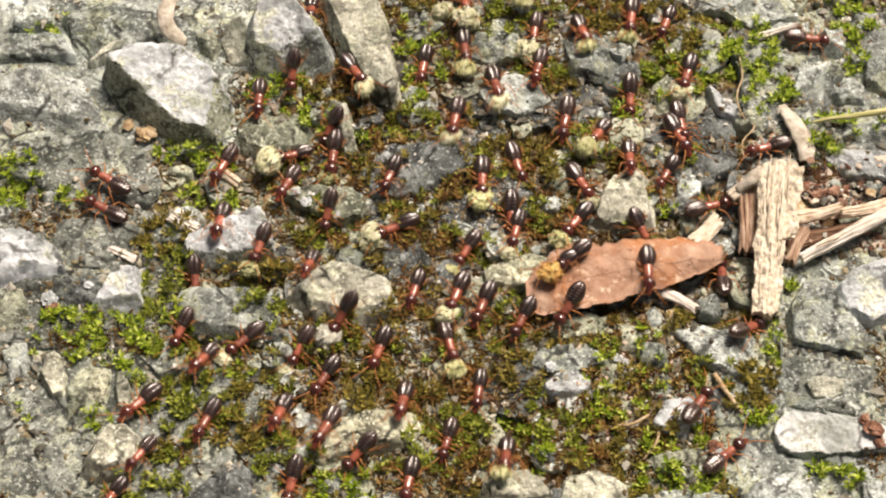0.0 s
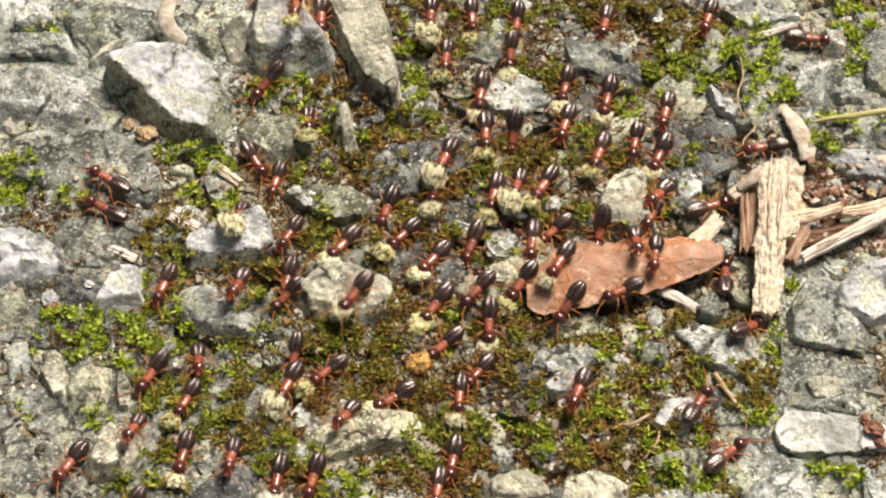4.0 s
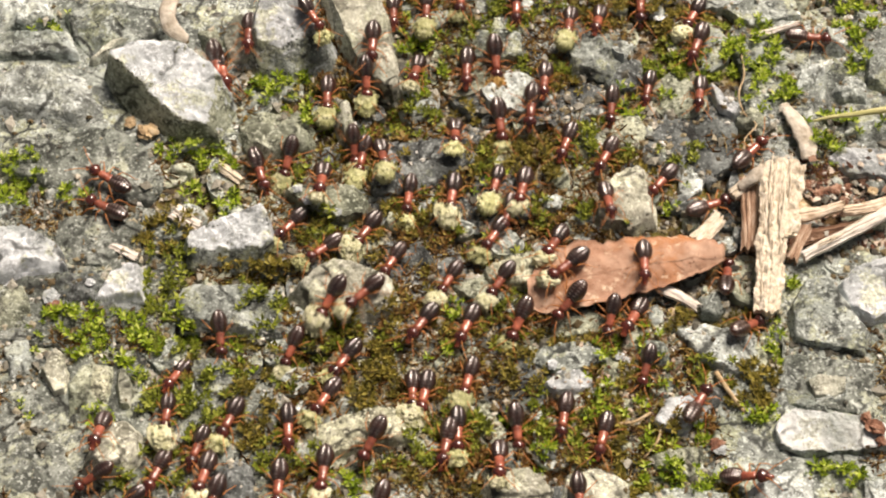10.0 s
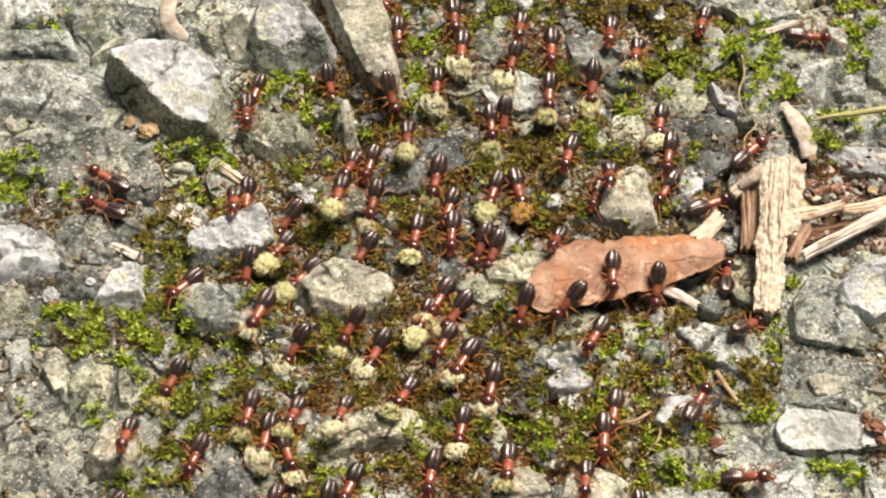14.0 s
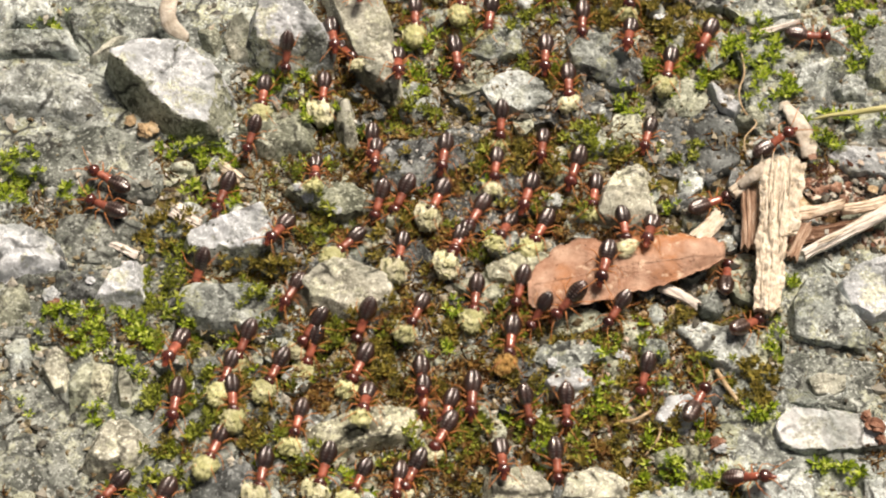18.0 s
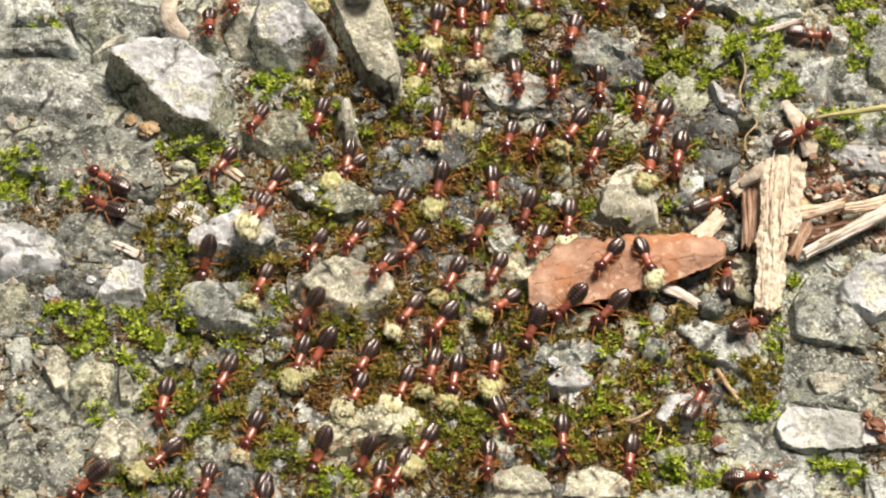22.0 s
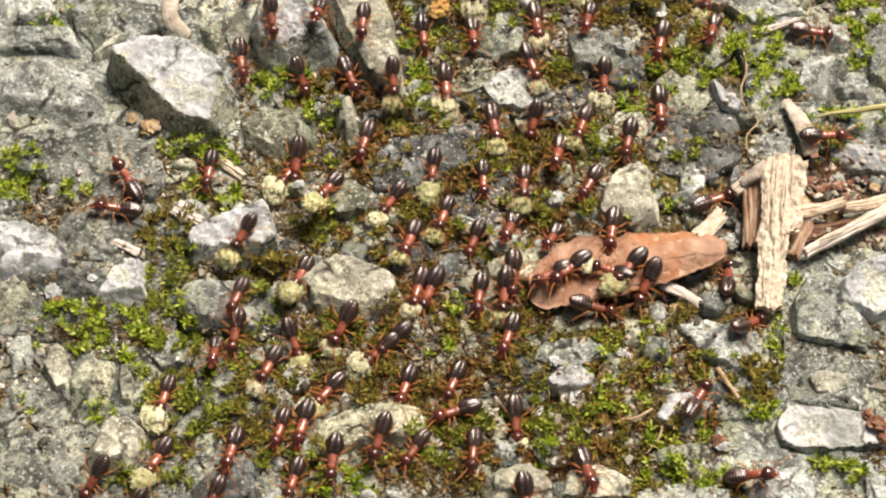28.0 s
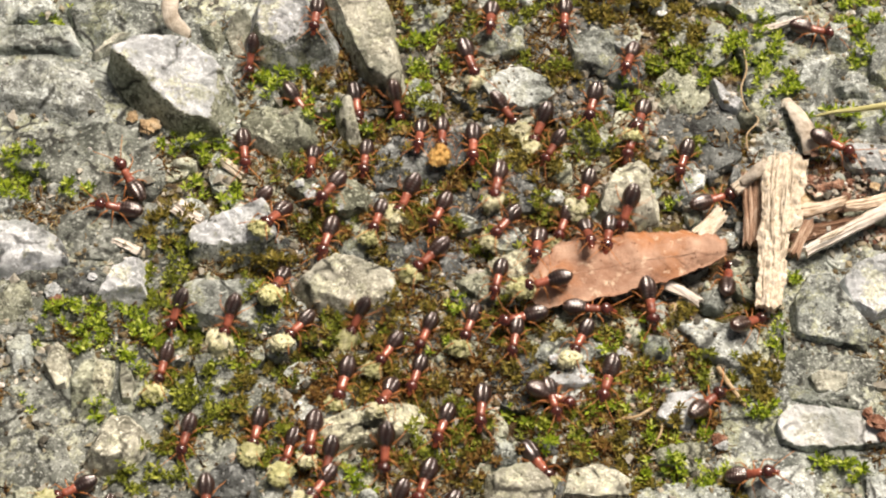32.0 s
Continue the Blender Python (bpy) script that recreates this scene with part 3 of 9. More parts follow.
stone([(34.6, 16.5), (35.8, 20.3), (37.6, 22.1), (40.1, 22.7), (38.0, 18.8)], 1.4, "pale", "pale stone set in the soil", tilt=(0, -0.05), sides=(1.8, 4.0))
stone([(38.6, 25.7), (41.1, 26.3), (41.7, 23.7), (40.5, 22.5), (38.7, 22.8)], 1.8, "pale", "rounded pale stone set in the soil")
stone([(37.9, 10.2), (39.5, 11.4), (45.1, 11.2), (44.8, 7.6), (39.8, 8.2)], 1.3, "white", "white angular stone set in the soil")
stone([(42.8, 23.6), (46.5, 25.2), (45.7, 16.6), (42.4, 18.7)], 1.7, "grey", "grey stone at the moss edge")
stone([(32.1, -11.8), (38.1, -13.0), (43.4, -13.6), (42.8, -19.3), (33.5, -17.9), (31.8, -14.3)], 1.0, "slate", "grey slab flush with the ground")
stone([(27.3, -27.0), (29.2, -25.2), (32.9, -24.2), (34.0, -25.8), (33.6, -28.9), (27.7, -28.9)], 2.1, "pale", "pale stone set in the soil")
stone([(19.2, -19.8), (20.8, -16.8), (23.6, -16.2), (25.1, -18.1), (22.3, -21.2)], 1.5, "white", "small pale stone beneath a standing insect")
stone([(21.7, -9.5), (24.5, -8.7), (29.7, -10.0), (30.5, -13.1), (29.0, -15.0), (24.2, -13.2)], 1.3, "pale", "bluish grey stone set in the soil")
stone([(8.2, -13.1), (9.4, -11.0), (14.8, -10.4), (15.9, -13.0), (11.4, -14.4)], 1.0, "grey", "low grey stone set in the soil")
stone([(9.2, -15.6), (10.1, -16.7), (13.5, -16.4), (14.5, -15.1), (13.0, -13.9), (10.7, -14.0)], 1.3, "white", "small white stone set in the soil", tilt=(0.0, 0.05), sides=[3, 3, 3, 3, 4, 4], cut=False, n=72, m=16)
stone([(18.9, -22.7), (23.8, -21.3), (25.1, -23.2), (22.5, -25.4), (19.4, -24.5)], 1.3, "olive", "low grey-green stone set in the soil")
stone([(3.7, -25.3), (7.6, -23.9), (10.2, -26.3), (9.8, -28.9), (3.6, -28.9)], 2.0, "tan", "tan grey stone set in the soil")
stone([(10.4, -27.9), (11.4, -26.8), (17.3, -27.9), (17.0, -25.7), (14.4, -24.2), (11.2, -25.0)], 1.3, "tan", "tan stone half sunk in moss", tilt=(0.0, 0.05), sides=[4, 4, 4, 4, 4, 4], cut=False, n=72, m=16)
stone([(4.4, -21.5), (7.1, -21.9), (7.2, -24.5), (4.3, -24.6)], 1.1, "grey", "small grey stone set in the soil")
stone([(-23.2, -26.8), (-19.0, -22.5), (-17.2, -24.3), (-16.9, -28.6), (-23.1, -28.6)], 1.3, "dark", "dark grey stone set in the soil")
stone([(-42.1, -20.2), (-37.9, -20.7), (-34.0, -22.5), (-33.4, -28.2), (-41.4, -28.2)], 0.8, "slate", "low olive stone set in the soil")
stone([(-43.5, -5.6), (-40.4, -4.3), (-38.9, -8.1), (-39.8, -10.1), (-43.1, -9.4)], 1.0, "olive", "low olive stone set in the soil")
stone([(-28.6, -11.9), (-24.8, -10.5), (-23.9, -13.6), (-26.6, -14.4)], 1.0, "grey", "small grey stone set in the soil")
stone([(34.0, -16.2), (37.9, -14.7), (37.9, -17.4), (34.5, -18.0)], 1.3, "pale", "small pale stone set in the soil")
stone([(38.0, -25.5), (42.2, -24.8), (41.9, -28.7), (38.3, -28.7)], 1.4, "pale", "pale stone set in the soil")
stone([(2.2, 22.5), (3.8, 26.4), (8.1, 25.7), (8.1, 22.5), (4.9, 21.6)], 1.4, "grey", "grey lump beside the trail")
stone([(32.2, -17.7), (31.8, -15.3), (33.6, -16.5), (39.7, -18.6), (37.6, -19.5)], 1.0, "grey", "low grey stone set in the soil")
stone([(-41.7, -11.1), (-39.3, -10.5), (-38.6, -14.2), (-40.5, -15.4)], 1.0, "pale", "small pale stone set in the soil")
stone([(16.8, -27.1), (20.5, -26.0), (26.6, -26.6), (26.0, -28.6), (16.7, -28.6)], 1.1, "grey", "low grey stone set in the soil")
stone([(8.9, -8.0), (12.2, -7.0), (17.0, -8.0), (16.4, -9.8), (11.0, -10.4)], 1.0, "olive", "low stone set in the soil")
stone([(-24.2, -12.9), (-19.4, -12.3), (-18.2, -15.9), (-22.9, -16.5)], 0.8, "grey", "low grey stone set in the soil")
stone([(-6.8, 0.4), (-2.4, 1.0), (-0.8, -2.2), (-4.6, -4.1)], 0.8, "dark", "low dark stone set in the soil")
stone([(27.8, 29.9), (36.0, 31.3), (36.9, 27.7), (31.6, 26.2)], 1.1, "grey", "grey stone set in the soil")
stone([(11.6, 13.6), (15.6, 14.7), (17.1, 10.9), (12.6, 9.5)], 0.9, "grey", "low grey stone set in the soil")

# ---- moss ----
def moss(cx, cy, a, b, kind, dense, limit=1.6):
    """A cushion of leafy shoots: each a rosette of small pointed leaves on a short stem."""
    rng = random.Random(int(cx * 53 + cy * 971))
    verts, faces = [], []
    count = int((3.6 if kind == "bright" else 3.8) * math.pi * a * b * dense)
    for _ in range(count):
        r, t = math.sqrt(rng.random()), rng.uniform(0, 6.283)
        r *= 0.75 + 0.5 * noise.noise(Vector((cx + math.cos(t) * 1.5, cy + math.sin(t) * 1.5, 2)))+0.25
        x, y = cx + a * r * math.cos(t), cy + b * r * math.sin(t)
        if noise.noise(Vector((x * 0.6, y * 0.6, 4.0))) < -0.06:
            continue
        top = TOP(x, y)
        if top > limit:
            continue
        z = top - 0.1
        tall = rng.uniform(0.35, 1.3 if kind == "bright" else 0.95) * (1.15 - 0.5 * min(1, r))
        lean = Vector((rng.gauss(0, 0.25), rng.gauss(0, 0.25), 1)).normalized()
        leaves = rng.randint(6, 9)
        size = rng.uniform(0.4, 1.0)
        for k in range(leaves):
            an = k * 2.4 + rng.uniform(-0.4, 0.4)
            up = rng.uniform(0.35, 1.25)
            d = Vector((math.cos(an), math.sin(an), up)).normalized()
            side = Vector((-math.sin(an), math.cos(an), 0)) * size * rng.uniform(0.12, 0.2)
            p = Vector((x, y, z)) + lean * tall * (0.35 + 0.65 * k / leaves)
            o = len(verts)
            mid = p + d * size * 0.5
            tip = p + d * size + Vector((0, 0, -0.12 * size))
            verts.extend([p, mid - side, tip, mid + side])
            faces.append((o, o + 1, o + 2))
            faces.append((o, o + 2, o + 3))
    if not verts:
        return
    me = mesh_of("moss", [v * MM for v in verts], faces, MOSS[kind], smooth=False)
    tagged(new("moss", me), "bright yellow-green moss between the stones" if kind == "bright" else "dull green moss on the trail" if kind == "green" else "withered rust-brown moss on the trail" if kind == "brown" else "dull olive moss threaded with dirt", "moss", "moss cushions", "stuff")


# ---- loose pebbles, grit and plant fibres ----
def chips(name, label, count, area, size, material, seed, flat=0.6, keep=None):
    """Very many small angular crumbs in one mesh."""
    rng = random.Random(seed)
    verts, faces = [], []
    x0, y0, x1, y1 = area
    octa = [(0, 2, 4), (2, 1, 4), (1, 3, 4), (3, 0, 4), (2, 0, 5), (1, 2, 5), (3, 1, 5), (0, 3, 5)]
    for _ in range(count):
        x, y = rng.uniform(x0, x1), rng.uniform(y0, y1)
        if keep and not keep(x, y):
            continue
        top = TOP(x, y)
        if top > 1.5 or (top > 0.5 and rng.random() < 0.92):
            continue
        r = size[0] + (size[1] - size[0]) * rng.random() ** 2.2
        m = Euler((rng.uniform(-0.5, 0.5), rng.uniform(-0.5, 0.5), rng.uniform(0, 6.3))).to_matrix()
        o = len(verts)
        s = (r * rng.uniform(0.7, 1.4), r * rng.uniform(0.6, 1.0), r * flat * rng.uniform(0.6, 1.1))
        for p in ((1, 0, 0), (-1, 0.2, 0.1), (0.1, 1, 0), (-0.2, -1, 0.2), (0.25, 0.1, 1), (0, 0, -1)):
            q = m @ Vector((p[0] * s[0] + rng.uniform(-0.2, 0.2) * r, p[1] * s[1] + rng.uniform(-0.2, 0.2) * r, p[2] * s[2]))
            verts.append((q.x + x, q.y + y, q.z + top + s[2] * 0.25))
        faces.extend([tuple(i + o for i in f) for f in octa])
    me = mesh_of(name, [(x * MM, y * MM, z * MM) for x, y, z in verts], faces, material, smooth=False)
    return tagged(new(name, me), label, name, kind="stuff")


def fibres(count, area, seed):
    rng = random.Random(seed)
    verts, faces = [], []
    for _ in range(count):
        x, y = rng.uniform(area[0], area[2]), rng.uniform(area[1], area[3])
        if noise.noise(Vector((x * 0.16, y * 0.16, 8.0))) < (-0.12 if -20 < x < 20 else 0.33):
            continue
        z = TOP(x, y)
        if z > 0.6:
            continue
        a, n = rng.uniform(0, 6.28), rng.uniform(0.4, 1.5)
        w = rng.uniform(0.04, 0.11)
        p = Vector((x, y, z + 0.1))
        rows = []
        for k in range(4):
            rows.append(p.copy())
            a += rng.uniform(-0.6, 0.6)
            p = p + Vector((math.cos(a) * n / 3, math.sin(a) * n / 3, rng.uniform(-0.1, 0.22)))
        o = len(verts)
        for k, q in enumerate(rows):
            s = Vector((-math.sin(a), math.cos(a), 0.3)) * w * (1 - 0.2 * k)
            verts.extend([q - s, q + s, q + Vector((0, 0, w * 1.2))])
        for k in range(3):
            b = o + k * 3
            faces += [(b, b + 3, b + 5, b + 2), (b + 2, b + 5, b + 4, b + 1), (b + 1, b + 4, b + 3, b)]
    me = mesh_of("plant_fibre", [v * MM for v in verts], faces, FIBRE, smooth=False)
    tagged(new("plant_fibre", me), "fine brown and olive threads of dead moss and roots", "plant litter", kind="stuff")


def tops():
    """How high the solid ground is (mm) at a spot, by looking down on soil and stones."""
    vs, fs = [], []
    for ob in SOLID:
        o = len(vs)
        mw = ob.parent.matrix_basis @ ob.matrix_basis if ob.parent else ob.matrix_basis
        vs.extend([mw @ v.co for v in ob.data.vertices])
        fs.extend([tuple(i + o for i in p.vertices) for p in ob.data.polygons])
    tree = BVHTree.FromPolygons(vs, fs)

    def at(x, y):
        hit = tree.ray_cast(Vector((x * MM, y * MM, 0.03)), Vector((0, 0, -1)))
        return hit[0].z / MM if hit[0] else 0.0
    return at


def scatter_slabs():
    """Low worn stones that fill the bed between the larger ones."""
    rng = random.Random(17)
    at, placed, tries = tops(), [], 0
    while len(placed) < 190 and tries < 7000:
        tries += 1
        x, y = rng.uniform(-46, 46), rng.uniform(-30, 34)
        r = rng.uniform(1.2, 4.4)
        if at(x, y) > 0.3 or any((x - u) ** 2 + (y - v) ** 2 < (r + s) ** 2 * 0.7 for u, v, s in placed):
            continue
        if max(at(x + r * 0.7, y), at(x - r * 0.7, y), at(x, y + r * 0.7), at(x, y - r * 0.7)) > 1.2:
            r *= 0.6
        placed.append((x, y, r))
        kind = rng.choice(["grey", "grey", "olive", "olive", "dark", "pale"])
        pts = [(x + u, y + v) for u, v in blob_outline(rng, r, 8)]
        stone(pts, rng.uniform(0.3, 0.8), kind, "low worn stone sunk in the soil", "stone", 26, 6, seed=900 + tries)


def scatter_pebbles():
    rng = random.Random(41)
    at, placed, tries = tops(), [], 0
    while len(placed) < 130 and tries < 6000:
        tries += 1
        x, y = rng.uniform(-46, 46), rng.uniform(-30, 34)
        r = 0.45 + 1.5 * rng.random() ** 2.4
        if at(x, y) > 0.55 or any((x - u) ** 2 + (y - v) ** 2 < (r + s) ** 2 * 0.8 for u, v, s in placed):
            continue
        placed.append((x, y, r))
        kind = rng.choice(["pale", "grey", "grey", "olive", "dark", "pale"])
        word = {"pale": "small pale pebble", "grey": "small grey pebble", "olive": "small greenish pebble", "dark": "small dark pebble"}[kind]
        pts = [(x + u, y + v) for u, v in blob_outline(rng, r, 6)]
        stone(pts, r * rng.uniform(0.45, 0.85), kind, word + " pressed into the soil", "pebble", 14, 5, seed=tries, group="pebbles between the stones")


def outer_gravel():
    """Gravel that goes on all round, out of sight, in one mesh."""
    rng = random.Random(77)
    chunks, spots = [], []
    while len(spots) < 420:
        x, y = rng.uniform(-130, 130), rng.uniform(-110, 190)
        if abs(x) < 52 and -38 < y < 42:
            continue
        r = rng.uniform(1.5, 6.5)
        if any((x - u) ** 2 + (y - v) ** 2 < (r + s) ** 2 * 0.75 for u, v, s in spots):
            r *= 0.35
        spots.append((x, y, r))
        flat = 0.25 if abs(x) < 30 else 0.6
        mid, v, f = stone_data(blob_outline(rng, r, 6), r * rng.uniform(0.3, 0.7) * flat + 0.3, len(spots), 16, 5)
        chunks.append(([(p[0] + x, p[1] + y, p[2]) for p in v], f))
    v, f = join(chunks)
    ob = new("gravel", mesh_of("gravel", [(x * MM, y * MM, z * MM) for x, y, z in v], f, GRAVEL))
    SOLID.append(ob)
    tagged(ob, "grey gravel pressed into the soil all around", "gravel", kind="stuff")


scatter_slabs()
scatter_pebbles()
outer_gravel()
TOP = tops()

# ---- leaf and wood litter ----
CRUMB = dry_material("bark_crumb", (0.05, 0.02, 0.012), (0.2, 0.09, 0.055), (0.45, 0.3, 0.22), (1, 1, 1), 900)


def dead_leaf():
    """A broad brown fragment with a torn edge, cupped, with a midrib."""
    root = new("dead_leaf")
    root.location = (17.4 * MM, -3.4 * MM, 0)
    # length runs along local x
    n, m = 46, 14

    def blade_height(x, y, u, v):
        return 1.9 + 0.8 * math.sin(u * 2.9) - 0.8 * (2 * v - 1) ** 2 * (0.5 + 0.5 * u) + 0.5 * noise.fractal(Vector((x * 0.35, y * 0.35, 3)), 1, 2, 3)

    verts, faces = [], []
    for i in range(n + 1):
        u = i / n
        x = -9.4 + 19.2 * u
        lo = -4.5 + 5.4 * u ** 2.1 + 1.0 * max(0, 0.08 - u) / 0.08
        hi = -0.6 + 3.4 * min(1, u / 0.17) + 1.0 * u - 0.7 * max(0, u - 0.9) / 0.1
        lo += 0.35 * noise.noise(Vector((x * 0.9, 1, 0))) + 0.28 * noise.noise(Vector((x * 2.7, 1, 0)))
        hi += 0.5 * noise.noise(Vector((x * 0.8, 7, 0))) + 0.3 * noise.noise(Vector((x * 2.5, 7, 0)))
        if hi < lo + 0.2:
            hi = lo + 0.2
        for j in range(m + 1):
            v = j / m
            y = lo + (hi - lo) * v
            verts.append((x, y, blade_height(x, y, u, v)))
    w = m + 1
    faces = [(i * w + j, (i + 1) * w + j, (i + 1) * w + j + 1, i * w + j + 1) for i in range(n) for j in range(m)]
    low = [(x, y, z - 0.16) for x, y, z in verts]
    o = len(verts)
    verts += low
    faces += [tuple(k + o for k in reversed(f)) for f in faces[: n * m]]
    edge = [j for j in range(m + 1)] + [i * w + m for i in range(1, n + 1)] + [n * w + j for j in range(m - 1, -1, -1)] + [i * w for i in range(n - 1, 0, -1)]
    for a, b in zip(edge, edge[1:] + edge[:1]):
        faces.append((b, a, a + o, b + o))
    blade = part("blade", (verts, faces), LEAF, root)
    pts = []
    for k in range(25):
        u = 0.03 + 0.95 * k / 24
        x, y = -9.4 + 19.2 * u, -1.9 + 3.0 * u
        pts.append((x, y, blade_height(x, y, u, 0.5) + 0.0))
    part("midrib", tube(pts, [0.06 - 0.0015 * k for k in range(25)], 6, 0.6), LEAF, root, "raised brown midrib")
    for k in range(9):
        for side in (-1, 1):
            u0 = 0.1 + 0.09 * k
            line = []
            for i in range(6):
                u = u0 + 0.016 * i
                x, y = -9.4 + 19.2 * u, -1.9 + 3.0 * u0 + side * 0.32 * i * (1.1 - 0.5 * u0)
                line.append((x, y, blade_height(x, y, u, 0.5 + side * 0.075 * i) - 0.015))
            part("vein", tube(line, [0.024, 0.023, 0.022, 0.02, 0.018, 0.015], 5, 0.7), LEAF, blade)
    root.rotation_euler = (0, 0, radians(2))
    SOLID.append(blade)
    tagged(root, "brown dead leaf fragment with torn edges lying on stones", "leaf")


def plank(name, label, a, b, w0, w1, thick, material, lift, seed, category="wood", ragged=0.5, lengthwise=36, broad=None, crumbly=0.0):
    """A splintered strip from a to b (mm), w0 and w1 wide at its ends, its fibres standing uneven."""
    rng = random.Random(seed)
    ax, ay = a
    dx, dy = b[0] - a[0], b[1] - a[1]
    length = math.hypot(dx, dy)
    n, m = lengthwise, 20
    ragged = min(ragged, 0.3 * w0)
    ends = [(ragged * (0.5 + 0.8 * noise.noise(Vector((j * 0.33, seed, 2.5)))), ragged * (0.7 + 1.2 * noise.noise(Vector((j * 0.33, seed, 7.5))) + 0.15 * rng.random())) for j in range(m + 1)]
    top, low = [], []
    for i in range(n + 1):
        u = i / n
        half = (w0 + (w1 - w0) * u) / 2
        for j in range(m + 1):
            v = 2 * j / m - 1
            y = -ends[j][0] + (length + ends[j][0] + ends[j][1]) * u
            x = v * half * (1 + 0.2 * noise.noise(Vector((y * 0.5, seed, v))) + 0.1 * noise.noise(Vector((y * 1.9, seed, v * 2)))) + 0.25 * noise.noise(Vector((y * 0.25, seed, 5)))
            if broad and v > 0 and u > broad[0] + 0.05 * noise.noise(Vector((v * 5, seed, 1))):
                x += v * half * broad[1]
            z = lift[0] + (lift[1] - lift[0]) * u + thick * (0.55 - 0.4 * v * v) + 0.2 * thick * noise.noise(Vector((v * 3.2, y * 0.22, seed))) + 0.08 * noise.noise(Vector((x * 3, y * 1.5, seed))) - thick * 0.25 * max(0.0, noise.noise(Vector((v * 7.0, y * 0.16, seed + 9))) - 0.1) + crumbly * noise.fractal(Vector((x * 1.6, y * 1.3, seed)), 0.8, 2, 4)
            top.append((x, y, z))
            low.append((x * 0.92, y, lift[0] + (lift[1] - lift[0]) * u - thick * 0.45))
    w, o = m + 1, len(top)
    faces = [(i * w + j, i * w + j + 1, (i + 1) * w + j + 1, (i + 1) * w + j) for i in range(n) for j in range(m)]
    faces += [tuple(k + o for k in reversed(f)) for f in faces[:]]
    edge = [j for j in range(m + 1)] + [i * w + m for i in range(1, n + 1)] + [n * w + j for j in range(m - 1, -1, -1)] + [i * w for i in range(n - 1, 0, -1)]
    faces += [(q, p, p + o, q + o) for p, q in zip(edge, edge[1:] + edge[:1])]
    me = mesh_of(name, [(x * MM, y * MM, z * MM) for x, y, z in top + low], faces, material)
    me.set_sharp_from_angle(angle=radians(45))
    ob = new(name, me)
    ob.location = (ax * MM, ay * MM, 0)
    ob.rotation_euler = (0, 0, math.atan2(-dx, dy))
    SOLID.append(ob)
    return tagged(ob, label, category)


def twig(name, label, points, radii, material, category="twig"):
    pts, rad = [], []
    n = len(points)
    for k in range(n - 1):
        p0, p1, p2, p3 = (Vector(points[max(0, min(n - 1, k + d))]) for d in (-1, 0, 1, 2))
        for j in range(5):
            u = j / 5
            q = 0.5 * (2 * p1 + (p2 - p0) * u + (2 * p0 - 5 * p1 + 4 * p2 - p3) * u * u + (3 * p1 - p0 - 3 * p2 + p3) * u ** 3)
            pts.append(q)
            rad.append((radii[k] + (radii[k + 1] - radii[k]) * u) * (1 + 0.18 * noise.noise(q * 1.7)))
    pts.append(Vector(points[-1]))
    rad.append(radii[-1] * 0.6)
    v, f = tube(pts, rad, 8)
    ob = new(name, mesh_of(name, [(x * MM, y * MM, z * MM) for x, y, z in v], f, material))
    return tagged(ob, label, category)


def fray(strip, length, half, thick, lift, count, seed):
    """Loose splinters lying along a strip, each a part of it."""
    rng = random.Random(seed)
    for _ in range(count):
        x, y = rng.uniform(-0.85, 0.85) * half, rng.uniform(0.0, 0.8) * length
        n = rng.uniform(0.15, 0.4) * length
        lean = rng.uniform(-0.06, 0.06)
        pts = []
        for k in range(5):
            yy = y + n * k / 4
            z = lift[0] + (lift[1] - lift[0]) * yy / length + thick * (0.62 - 0.4 * (x / half) ** 2) + 0.03 * k * k * rng.uniform(0, 1)
            pts.append((x + lean * n * k / 4 + rng.uniform(-0.06, 0.06), yy, z))
        r = rng.uniform(0.06, 0.16)
        part("splinter", tube(pts, [r * 0.5, r, r * 0.9, r * 0.7, r * 0.2], 5, 0.5), WOOD, strip)


